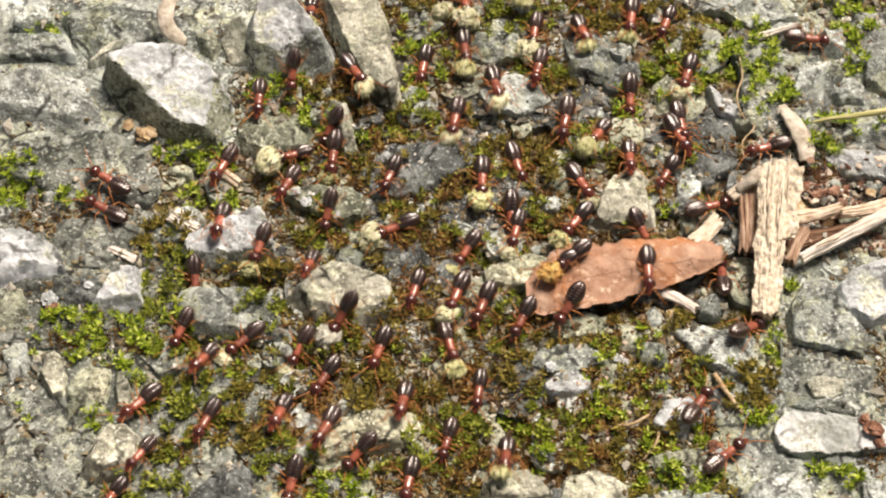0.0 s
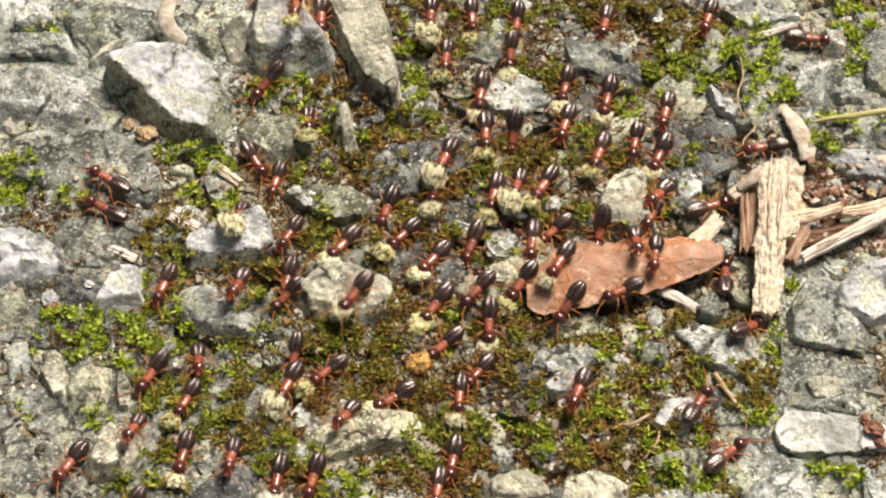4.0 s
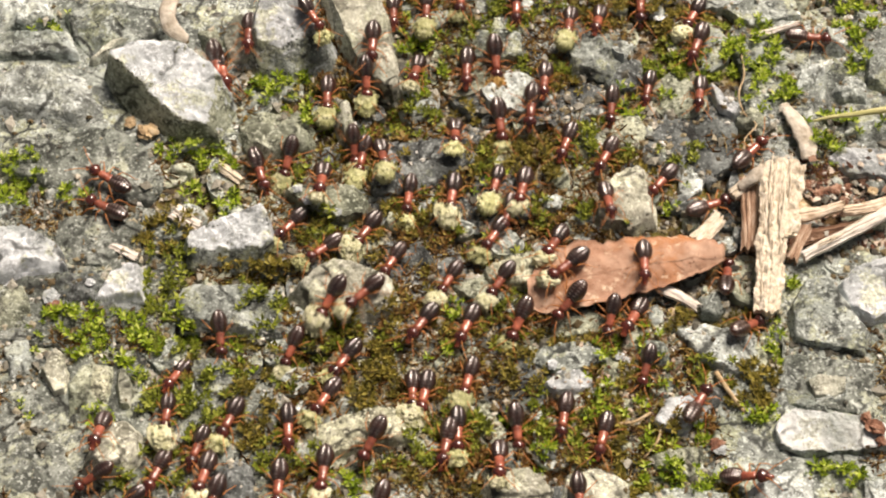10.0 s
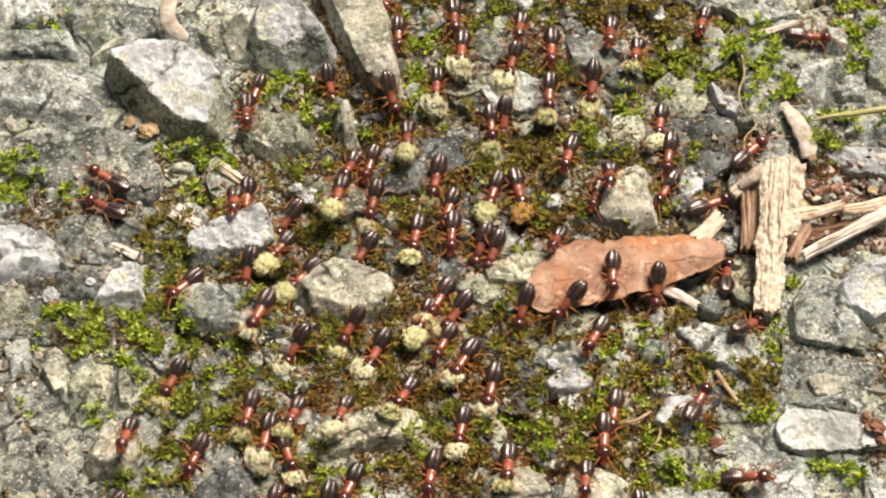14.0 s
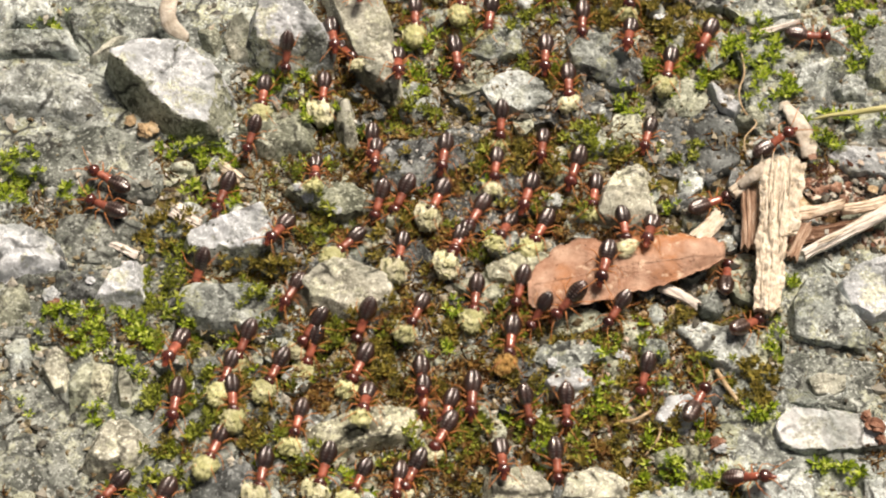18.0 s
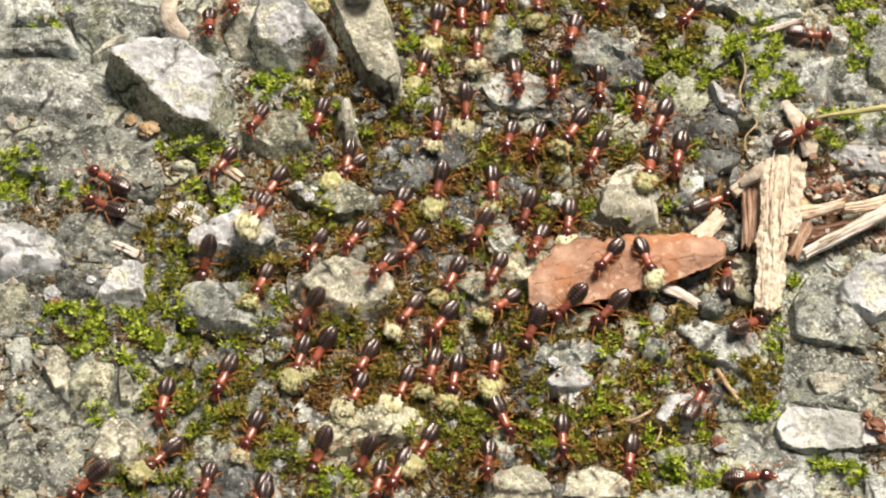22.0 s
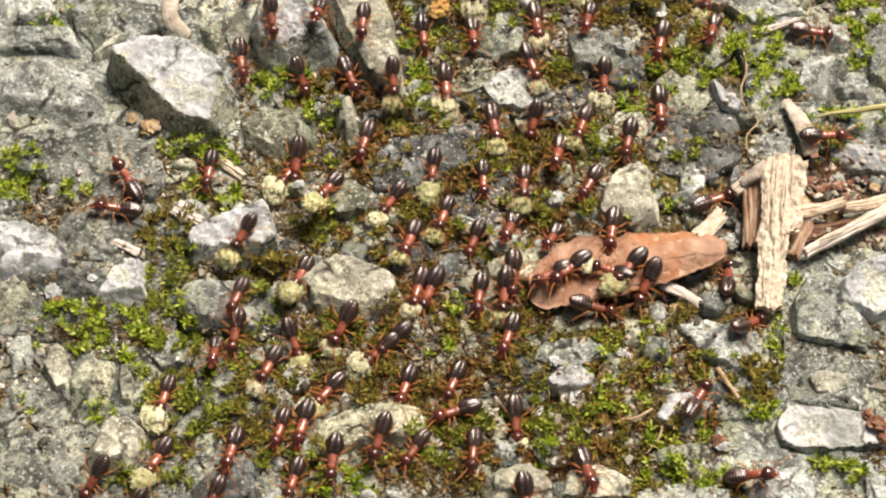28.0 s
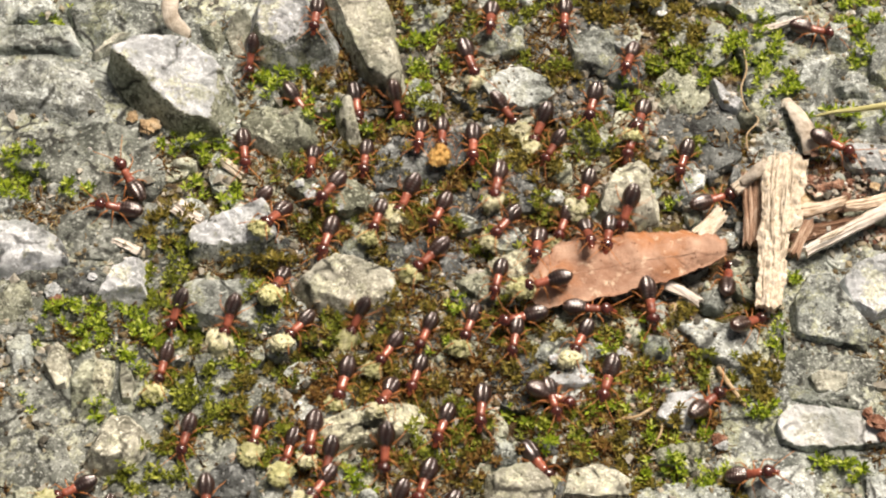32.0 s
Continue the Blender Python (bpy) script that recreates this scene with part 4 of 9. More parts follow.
def husk(label, points, wide, turn, solid=False):
    """A dry, thin shell curled along a line of points (mm): half a pipe, open to one side, with a ragged rim."""
    pts, n = [], len(points)
    for k in range(n - 1):
        p0, p1, p2, p3 = (Vector(points[max(0, min(n - 1, k + d))]) for d in (-1, 0, 1, 2))
        for j in range(6):
            u = j / 6
            pts.append(0.5 * (2 * p1 + (p2 - p0) * u + (2 * p0 - 5 * p1 + 4 * p2 - p3) * u * u + (3 * p1 - p0 - 3 * p2 + p3) * u ** 3))
    pts.append(Vector(points[-1]))
    rows, m = len(pts), 10
    outer, inner = [], []
    for k, p in enumerate(pts):
        d = (pts[min(k + 1, rows - 1)] - pts[max(k - 1, 0)]).normalized()
        side = d.cross(Vector((0, 0, 1))).normalized()
        up = side.cross(d).normalized()
        r = wide * (0.45 + 0.55 * math.sin(math.pi * (0.12 + 0.8 * k / rows))) * (1 + 0.2 * noise.noise(p * 0.8))
        for j in range(m + 1):
            a = turn + 1.9 * (j / m - 0.5) * (1 + 0.25 * noise.noise(p * 1.3))
            q = (side * math.cos(a) + up * math.sin(a) * 0.8)
            w = r * (1 + 0.1 * noise.noise(p * 2 + q * 2))
            outer.append(p + q * w)
            inner.append(p + q * (w - 0.14))
    w, o = m + 1, len(outer)
    faces = [(i * w + j, i * w + j + 1, (i + 1) * w + j + 1, (i + 1) * w + j) for i in range(rows - 1) for j in range(m)]
    faces += [tuple(k + o for k in reversed(f)) for f in faces[:]]
    edge = [j for j in range(m + 1)] + [i * w + m for i in range(1, rows)] + [(rows - 1) * w + j for j in range(m - 1, -1, -1)] + [i * w for i in range(rows - 2, 0, -1)]
    faces += [(q, p, p + o, q + o) for p, q in zip(edge, edge[1:] + edge[:1])]
    ob = new("husk", mesh_of("husk", [v * MM for v in outer + inner], faces, HUSK))
    if solid:
        SOLID.append(ob)
    return tagged(ob, label, "husk")


def crumb(label, x, y, r):
    """An irregular lump of litter that rests on whatever is below it."""
    bm = bmesh.new()
    bmesh.ops.create_icosphere(bm, subdivisions=3, radius=r)
    for v in bm.verts:
        q = v.co / r * 1.2 + Vector((x, y, 0))
        v.co *= 1 + 0.55 * noise.noise(q) + 0.4 * noise.fractal(q * 2.5, 0.7, 2, 4)
        v.co.z *= 0.42
        v.co *= MM
    me = bpy.data.meshes.new("crumb")
    bm.to_mesh(me)
    bm.free()
    me.materials.append(CRUMB if "red" in label or "dark" in label else ROCK["white"] if "white" in label else STRAW)
    ob = new("crumb", me)
    ob.location = (x * MM, y * MM, (TOP(x, y) + r * 0.5) * MM)
    tagged(ob, label, "litter")


dead_leaf()
strip = plank("wood_strip", "pale splintered strip of weathered wood with frayed fibres", (30.7, -7.9), (32.7, 7.0), 2.5, 3.6, 0.85, WOOD, (1.8, 4.0), 5, ragged=0.8, lengthwise=110, broad=(0.5, 0.45), crumbly=0.3)
fray(strip, 15.1, 1.3, 0.85, (1.8, 4.0), 22, 5)
plank("bark_piece", "reddish brown strip of bark beside pale wood", (29.6, -0.6), (29.9, 6.0), 1.7, 1.9, 0.9, BARK, (1.2, 2.4), 33, ragged=0.8)
plank("wood_splinter", "short pale wood splinter leaning on a strip", (28.3, 5.0), (31.1, 6.7), 1.3, 1.2, 0.8, WOOD, (2.0, 3.2), 7)
plank("wood_splinter", "small tan wood chip on soil", (24.6, -0.1), (26.6, 2.2), 1.9, 1.5, 0.9, WOOD, (1.6, 2.0), 8)
strip = plank("stick", "white weathered stick lying on stones", (34.7, -2.1), (43.4, 2.9), 1.0, 1.3, 0.9, PALEWOOD, (2.0, 2.4), 9, ragged=0.4)
fray(strip, 9.5, 0.5, 0.9, (2.0, 2.4), 5, 9)
plank("bark_piece", "flaking dark brown bark below a branch", (34.8, 0.5), (41.0, 1.9), 1.7, 1.5, 0.8, DARKBARK, (1.0, 1.2), 10)
plank("bark_piece", "cream and brown flaking piece of bark", (34.5, 2.7), (38.6, 3.7), 1.5, 1.0, 0.8, PALEBARK, (1.7, 1.9), 51, ragged=0.5)
plank("bark_piece", "cream peeling bark on brown crumbs", (39.0, 3.3), (44.0, 4.2), 0.9, 1.5, 0.8, PALEBARK, (1.7, 1.9), 52, ragged=0.5)
plank("bark_piece", "small dark bark crumb", (33.5, -1.7), (35.1, 1.3), 1.6, 1.3, 1.0, BARK, (1.0, 1.4), 12)
plank("wood_splinter", "thin white splinter of wood", (-33.0, 0.3), (-29.6, -1.4), 0.7, 0.9, 0.5, PALEWOOD, (0.6, 0.8), 13)
plank("wood_splinter", "pale wood chip on the soil", (20.9, -5.0), (24.1, -7.0), 1.1, 0.9, 0.6, PALEWOOD, (0.9, 0.9), 14)
plank("wood_splinter", "small cream wood chip among moss", (-26.1, 3.6), (-23.9, 2.1), 1.8, 1.4, 0.9, PALEWOOD, (1.0, 1.0), 16)
plank("wood_splinter", "small cream wood chip among moss", (-22.1, 9.3), (-20.0, 7.6), 1.1, 0.9, 0.7, WOOD, (0.6, 0.6), 17)
plank("wood_splinter", "white weathered sliver beside a standing insect", (32.0, 25.1), (36.2, 26.4), 0.8, 0.5, 0.6, PALEWOOD, (0.8, 1.2), 20)
twig("grass_blade", "yellow-green blade of grass reaching over the stones", [(36.7, 13.3, 2.6), (38.3, 13.5, 3.0), (40.6, 13.7, 3.2), (42.8, 14.0, 3.3), (46.8, 14.6, 3.4)], [0.12, 0.19, 0.26, 0.33, 0.40], BLADE, "grass")
twig("twig", "thin curved tan rootlet", [(30.3, 22.7, 0.9), (30.4, 20.0, 1.2), (29.7, 17.6, 1.1), (30.1, 15.1, 1.3), (31.2, 13.8, 1.2), (29.9, 11.9, 1.4), (29.9, 9.9, 1.4)], [0.10, 0.10, 0.09, 0.09, 0.09, 0.08, 0.08], STRAW, "twig")
twig("twig", "thin brown twig on moss", [(25.6, -14.3, 1.0), (26.6, -16.4, 1.3), (28.0, -18.5, 0.9)], [0.28, 0.24, 0.20], STRAW, "twig")
twig("twig", "thin pale stalk on moss", [(16.3, -19.7, 0.9), (17.8, -19.6, 1.2), (19.3, -18.6, 1.1)], [0.20, 0.17, 0.15], STRAW, "twig")
twig("twig", "thin tan rootlet on moss", [(20.2, -18.8, 0.8), (19.9, -21.3, 1.0), (18.5, -23.2, 0.8)], [0.14, 0.12, 0.10], STRAW, "twig")
husk("grey-white curled flake of dry husk on a wood strip", [(36.0, 9.7, 0.7), (36.0, 11.5, 0.9), (35.2, 13.8, 1.0), (34.1, 16.4, 0.7)], 1.1, 1.5, True)
husk("grey curled splinter of husk beside a wood strip", [(28.9, 5.4, 2.4), (30.5, 6.1, 3.4), (32.1, 7.5, 3.8)], 0.8, 1.6)
husk("pale curled dry husk standing between stones", [(-26.1, 23.5, 2.2), (-27.4, 24.0, 3.4), (-27.7, 25.9, 4.0), (-26.8, 28.2, 4.2)], 1.1, 1.7)
crumb("tan crumb of dry plant matter", -29.4, 13.0, 0.90)
crumb("brown crumb of dry plant matter", -31.2, 14.3, 0.55)
crumb("cream crumb of dry wood", 35.2, 5.2, 0.80)
crumb("reddish crumb of bark", 38.6, 6.5, 0.50)
crumb("reddish crumb of bark", 40.7, 5.5, 0.45)
crumb("reddish crumb of bark", 36.9, 6.2, 0.40)
crumb("reddish crumb of bark", 39.8, 7.3, 0.40)
crumb("cream crumb of dry wood", 37.6, 5.0, 0.40)
crumb("cream crumb of dry wood", 42.2, 6.2, 0.45)
crumb("reddish crumb of bark", 36.0, 7.3, 0.35)
crumb("cream crumb of dry wood", 39.8, 4.5, 0.35)
crumb("pale crumb of dry wood", 21.8, -7.4, 0.40)
crumb("pale crumb of dry wood", 19.1, -7.8, 0.35)
crumb("white crumb beside a dark stone", -37.1, -6.9, 0.60)
crumb("white grain of quartz on the soil", -13.2, 4.6, 0.55)
crumb("white grain of quartz on the soil", -14.2, 5.8, 0.42)
crumb("white grain of quartz on the soil", -10.3, 3.1, 0.40)
crumb("white grain of quartz on the soil", -12.7, 5.4, 0.30)
crumb("reddish crumb of bark", 39.8, -20.5, 0.80)
crumb("reddish crumb of bark", 39.1, -19.6, 0.50)
crumb("reddish crumb of bark", 40.3, -21.8, 0.50)
crumb("white grain of quartz on the soil", 22.2, 27.6, 0.45)
crumb("white grain of quartz on the soil", 16.6, -12.4, 0.45)
crumb("white grain of quartz on the soil", 17.2, -12.7, 0.35)
crumb("white grain of quartz on the soil", 10.3, -13.5, 0.45)
crumb("white grain of quartz on the soil", -1.1, 14.8, 0.40)
crumb("white grain of quartz on the soil", 14.3, -15.9, 0.40)
crumb("white grain of quartz on the soil", -37.5, -5.9, 0.75)
crumb("white grain of quartz on the soil", -33.7, -4.8, 0.40)
crumb("white grain of quartz on the soil", 19.7, 18.2, 0.40)
crumb("white grain of quartz on the soil", 25.6, -22.4, 0.50)
crumb("reddish crumb of bark", 25.3, -21.8, 0.60)
crumb("dark crumb of soil", 33.7, -0.1, 0.90)

TOP = tops()

# ---- moss cushions: centre, half width and depth (mm), kind, density ----
moss(-41.7, 7.6, 3.3, 2.9, "bright", 1.0)
moss(-36.3, 5.8, 1.6, 1.2, "bright", 1.0)
moss(-40.5, 26.6, 2.3, 1.0, "bright", 1.0)
moss(-26.4, -3.0, 2.5, 5.5, "green", 1.0)
moss(-24.3, 10.5, 4.1, 2.7, "bright", 0.7)
moss(-26.6, 1.6, 3.3, 2.6, "olive", 1.0)
moss(-35.1, -9.6, 4.4, 2.9, "bright", 0.8)
moss(-29.9, -10.5, 3.3, 2.9, "bright", 0.6)
moss(-39.0, -18.7, 0.9, 1.7, "bright", 1.0)
moss(-29.2, -13.9, 2.2, 0.9, "bright", 0.7)
moss(-16.2, 18.1, 3.8, 2.3, "bright", 0.7)
moss(-12.4, 15.3, 1.9, 2.3, "bright", 0.7)
moss(-2.3, 22.3, 2.6, 5.5, "bright", 1.0)
moss(-3.4, 15.3, 3.3, 2.6, "green", 1.0)
moss(42.5, 28.0, 3.3, 2.6, "bright", 1.0)
moss(31.7, 23.0, 3.0, 3.6, "bright", 0.8)
moss(32.8, 18.4, 2.7, 2.3, "bright", 1.0)
moss(42.2, 21.9, 1.1, 3.9, "bright", 1.0)
moss(40.5, 14.6, 3.8, 1.6, "bright", 0.6)
moss(38.0, 11.4, 1.6, 2.3, "bright", 1.0)
moss(22.5, 5.5, 2.5, 1.6, "bright", 0.7)
moss(17.4, -12.0, 3.3, 1.9, "bright", 0.5)
moss(16.2, -16.0, 3.8, 3.2, "bright", 0.3)
moss(18.6, -19.9, 4.7, 2.6, "olive", 0.6)
moss(21.3, -25.1, 4.4, 1.6, "bright", 1.0)
moss(31.1, -10.8, 1.6, 2.3, "bright", 0.7)
moss(29.1, -16.0, 2.7, 2.9, "olive", 1.0)
moss(29.5, -18.4, 1.9, 1.3, "bright", 0.8)
moss(36.0, -25.1, 3.3, 1.6, "bright", 0.8)
moss(-9.5, -25.7, 3.8, 1.6, "bright", 0.8)
moss(-14.8, -22.5, 3.3, 2.6, "green", 1.0)
moss(-7.7, -12.9, 3.0, 2.3, "olive", 1.0)
moss(-23.4, -17.8, 4.9, 3.9, "green", 1.0)
moss(3.5, -9.3, 3.8, 1.9, "olive", 1.0)
moss(1.7, -7.1, 1.6, 1.3, "bright", 1.0)
moss(10.0, -19.0, 3.3, 2.9, "green", 1.0)
moss(10.7, -22.5, 2.7, 2.3, "bright", 0.5)
moss(-18.2, -3.0, 3.8, 1.6, "olive", 1.0)
moss(-12.1, 2.5, 3.3, 2.3, "green", 1.0)
moss(-21.3, 4.8, 2.2, 1.9, "bright", 0.8)
moss(7.0, 10.8, 4.4, 2.3, "olive", 1.0)
moss(14.9, 11.9, 3.8, 3.2, "green", 1.0)
moss(19.6, 17.0, 2.7, 1.9, "bright", 0.5)
moss(24.1, 26.2, 3.3, 3.9, "olive", 1.0)
moss(28.1, 25.5, 2.2, 3.2, "bright", 0.5)
moss(11.4, 3.5, 3.3, 1.9, "green", 1.0)
moss(16.8, 2.5, 2.7, 1.3, "bright", 0.6)
moss(-3.0, 2.2, 4.4, 2.6, "olive", 0.8)
moss(-27.2, -24.8, 3.8, 2.6, "green", 1.0)
moss(-18.1, -19.0, 3.3, 3.9, "olive", 1.0)
moss(0.8, -21.3, 3.8, 3.9, "green", 1.0)
moss(-4.5, -15.4, 4.9, 2.6, "olive", 1.0)
moss(24.2, -14.2, 4.4, 1.6, "green", 1.0)
moss(-7.8, -8.0, 6.6, 3.9, "olive", 0.6)
moss(-18.5, -8.0, 3.3, 3.9, "green", 0.5)
moss(6.2, -13.6, 3.3, 2.6, "olive", 0.8)
moss(33.4, -4.9, 0.8, 1.3, "bright", 1.0)
moss(-26.5, -9.3, 3.3, 2.6, "bright", 0.5)
moss(5.0, 27.7, 3.8, 3.2, "green", 0.8)
moss(17.8, 28.4, 3.8, 2.6, "olive", 0.9)
moss(-31.8, -18.7, 1.6, 1.3, "bright", 0.6)
moss(-24.3, -10.5, 3.3, 1.9, "green", 0.8)
moss(-3.7, 29.1, 2.7, 1.3, "olive", 1.0)
moss(12.0, 28.4, 3.3, 1.9, "green", 0.6)
moss(-5.3, 8.8, 2.2, 1.6, "olive", 0.6)
moss(0.9, 0.9, 2.7, 1.9, "green", 0.7)
moss(-12.5, 8.8, 2.2, 1.6, "bright", 0.5)
moss(-7.0, 13.6, 1.9, 1.9, "bright", 0.5)
moss(5.3, 6.2, 2.5, 1.9, "bright", 0.4)
moss(9.8, 8.8, 2.2, 1.6, "olive", 0.7)
moss(-19.4, -12.9, 2.7, 1.9, "bright", 0.4)
moss(-14.0, -14.2, 2.7, 1.9, "green", 0.8)
moss(-1.3, -11.7, 2.7, 1.6, "bright", 0.4)
moss(7.1, -19.0, 2.5, 1.9, "bright", 0.4)
moss(-25.2, 6.2, 1.6, 1.6, "bright", 0.5)


def trail_moss():
    """Trodden moss, olive and rust, that fills the low ground along the trail."""
    rng = random.Random(63)
    for _ in range(95):
        y = rng.uniform(-28, 31)
        x = 2.0 + 0.3 * y + rng.uniform(-21, 21)
        kinds = ["olive", "olive", "bright", "green"] if y > 12 and x > 8 else ["olive", "olive", "brown", "brown", "green"]
        moss(x, y, rng.uniform(1.4, 4.2), rng.uniform(1.2, 3.2), rng.choice(kinds), rng.uniform(0.5, 0.9), 0.55)


trail_moss()


def side_moss():
    """Rust and yellow-green moss that fills the ground below the dead leaf, out to the wood strip."""
    rng = random.Random(29)
    for _ in range(26):
        moss(rng.uniform(12, 31), rng.uniform(-27, -8), rng.uniform(1.2, 3.4), rng.uniform(1.0, 2.4), rng.choice(["olive", "olive", "brown", "brown", "bright"]), rng.uniform(0.5, 0.9), 0.6)


side_moss()
chips("grit", "fine pale and dark grit strewn over soil and stones", 24000, (-46, -31, 46, 35), (0.06, 0.5), GRIT, 5)
chips("rubble", "small broken stone chips pressed between larger stones", 5200, (-46, -31, 46, 35), (0.15, 0.75), GRAVEL, 15, flat=0.7)
chips("bark_flakes", "dark reddish flakes of bark heaped beside sticks", 1500, (33, 0, 46, 10), (0.15, 0.7), FLAKE, 8, flat=0.35)
chips("wood_crumbs", "cream crumbs of chewed wood below a dead leaf", 260, (9, -9, 24, -5), (0.1, 0.38), FLAKE, 9, flat=0.5)
chips("moss_crumbs", "tan and brown crumbs of bark strewn over moss", 900, (10, -22, 24, -8), (0.1, 0.42), FLAKE, 19, flat=0.5)
chips("quartz_grit", "scattered white grains of stone on soil and moss", 1500, (-46, -31, 46, 35), (0.12, 0.42), QUARTZ, 23, flat=0.7)
fibres(38000, (-46, -31, 46, 35), 6)

# ---- termites ----
TERMITES = 237


def chitin(name, dark, light, flank=None, bars_sheen=None, rough=0.3, coat=0.6):
    """Shell: mottled, with redder flanks low down and, where asked, two rows of pale bars beside the midline, sheen
    painted in.
    """
    m, nt, b = shader(name, rough, 0.45)
    co, rnd = coords(nt)
    tc = nt.nodes.new("ShaderNodeTexCoord")
    sep = nt.nodes.new("ShaderNodeSeparateXYZ")
    nt.links.new(tc.outputs["Object"], sep.inputs[0])
    base = ramp(nt, grain(nt, co, 1500, 3), [(0.3, dark), (0.7, light)])
    if flank:
        base = blend(nt, step(nt, sep.outputs["Z"], 0.00115, 0.00075), base, flank)
    # pale bars either side of the midline; sheen is painted into their colour
    if bars_sheen:
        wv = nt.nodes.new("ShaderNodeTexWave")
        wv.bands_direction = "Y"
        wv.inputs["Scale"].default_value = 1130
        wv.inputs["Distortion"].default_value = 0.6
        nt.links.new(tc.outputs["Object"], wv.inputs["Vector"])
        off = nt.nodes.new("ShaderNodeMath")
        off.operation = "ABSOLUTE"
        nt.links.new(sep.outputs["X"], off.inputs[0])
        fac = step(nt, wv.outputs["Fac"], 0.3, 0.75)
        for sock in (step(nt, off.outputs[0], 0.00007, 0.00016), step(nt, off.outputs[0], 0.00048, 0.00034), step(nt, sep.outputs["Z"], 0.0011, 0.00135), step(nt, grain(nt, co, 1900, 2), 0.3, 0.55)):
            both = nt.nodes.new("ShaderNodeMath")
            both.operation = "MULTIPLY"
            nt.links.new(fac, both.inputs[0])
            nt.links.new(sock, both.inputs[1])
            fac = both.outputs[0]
        base = blend(nt, fac, base, bars_sheen)
    tone = nt.nodes.new("ShaderNodeMapRange")
    tone.inputs["To Min"].default_value, tone.inputs["To Max"].default_value = 0.75, 1.3
    nt.links.new(rnd, tone.inputs["Value"])
    base = blend(nt, 1.0, base, tone.outputs["Result"], "MULTIPLY")
    nt.links.new(base, b.inputs["Base Color"])
    b.inputs["Coat Weight"].default_value = coat
    b.inputs["Coat Roughness"].default_value = 0.09
    b.inputs["Coat IOR"].default_value = 1.6
    relief(nt, b, grain(nt, co, 3500, 2), 0.00005, 0.4)
    return m


ABDOMEN = chitin("abdomen_shell", (0.009, 0.005, 0.005), (0.042, 0.017, 0.012), (0.16, 0.036, 0.015), (0.08, 0.065, 0.06), 0.32, 0.85)
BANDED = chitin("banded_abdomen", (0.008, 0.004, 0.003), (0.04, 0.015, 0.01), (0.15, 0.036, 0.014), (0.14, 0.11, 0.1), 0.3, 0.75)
THORAX = chitin("thorax_shell", (0.14, 0.032, 0.019), (0.36, 0.105, 0.06), None, None, 0.38, 0.6)
HEAD = chitin("head_shell", (0.02, 0.006, 0.005), (0.1, 0.02, 0.013), (0.22, 0.045, 0.018), None, 0.25, 0.8)
LIMB = leaf_material("limb_shell", [(0.0, (0.5, 0.18, 0.055)), (1.0, (0.62, 0.28, 0.1))], 0.4)


def lathe(profile, n=14):
    """Rings along +y: (y, half width, half height, height of the middle)."""
    verts = []
    for y, rx, rz, zc in profile:
        for i in range(n):
            a = 6.2832 * i / n
            verts.append((rx * math.cos(a), y, zc + rz * math.sin(a)))
    faces = [tuple(reversed(f)) for f in ring_faces(n, len(profile))]
    faces.append(tuple(range(n)))
    faces.append(tuple((len(profile) - 1) * n + i for i in range(n - 1, -1, -1)))
    return verts, faces


def leg_mesh(side, reach, bend):
    """Hip, thigh, shin and foot of one leg; its hip is at the origin."""
    pts = [(0, 0, 0), (0.3 * side, bend * 0.15, 0.1), (0.78 * side, bend * 0.5, 0.4), (1.08 * side, bend * 0.85, -0.15), (reach * side, bend * 1.2, -0.74), ((reach + 0.2) * side, bend * 1.38, -0.8)]
    return tube(pts, [0.062, 0.076, 0.042, 0.036, 0.025, 0.016], 6)


HIPS = [(1.4, -1.25, 1.3), (1.85, -0.1, 1.35), (2.25, 0.95, 1.15)]


def abdomen_mesh():
    """Nine overlapping plates, blunt in front, with a shallow groove along the back between two low ridges."""
    verts, n, rows = [], 24, []
    for k in range(27):
        u = (k // 3 + (0.0, 0.6, 0.93)[k % 3]) / 9.0
        r = 0.79 * math.sin(math.pi * (0.05 + 0.79 * u)) ** 0.6
        rows.append((-0.68 + 1.98 * u, r * (0.955, 1.0, 0.985)[k % 3], r))
    rows = [(-0.73, 0.08, 0.1)] + rows + [(1.34, 0.3, 0.3)]
    for y, r, full in rows:
        for i in range(n):
            a = 6.2832 * i / n
            c, s = math.cos(a), math.sin(a)
            z = 0.9 * r * s
            if s > 0:
                z *= 0.93 - 0.2 * math.exp(-(c / 0.2) ** 2) + 0.07 * math.exp(-((abs(c) - 0.42) / 0.2) ** 2)
            verts.append((r * c, y, 0.95 + z))
    faces = [tuple(reversed(f)) for f in ring_faces(n, len(rows))]
    faces.append(tuple(range(n)))
    faces.append(tuple((len(rows) - 1) * n + i for i in range(n - 1, -1, -1)))
    return verts, faces


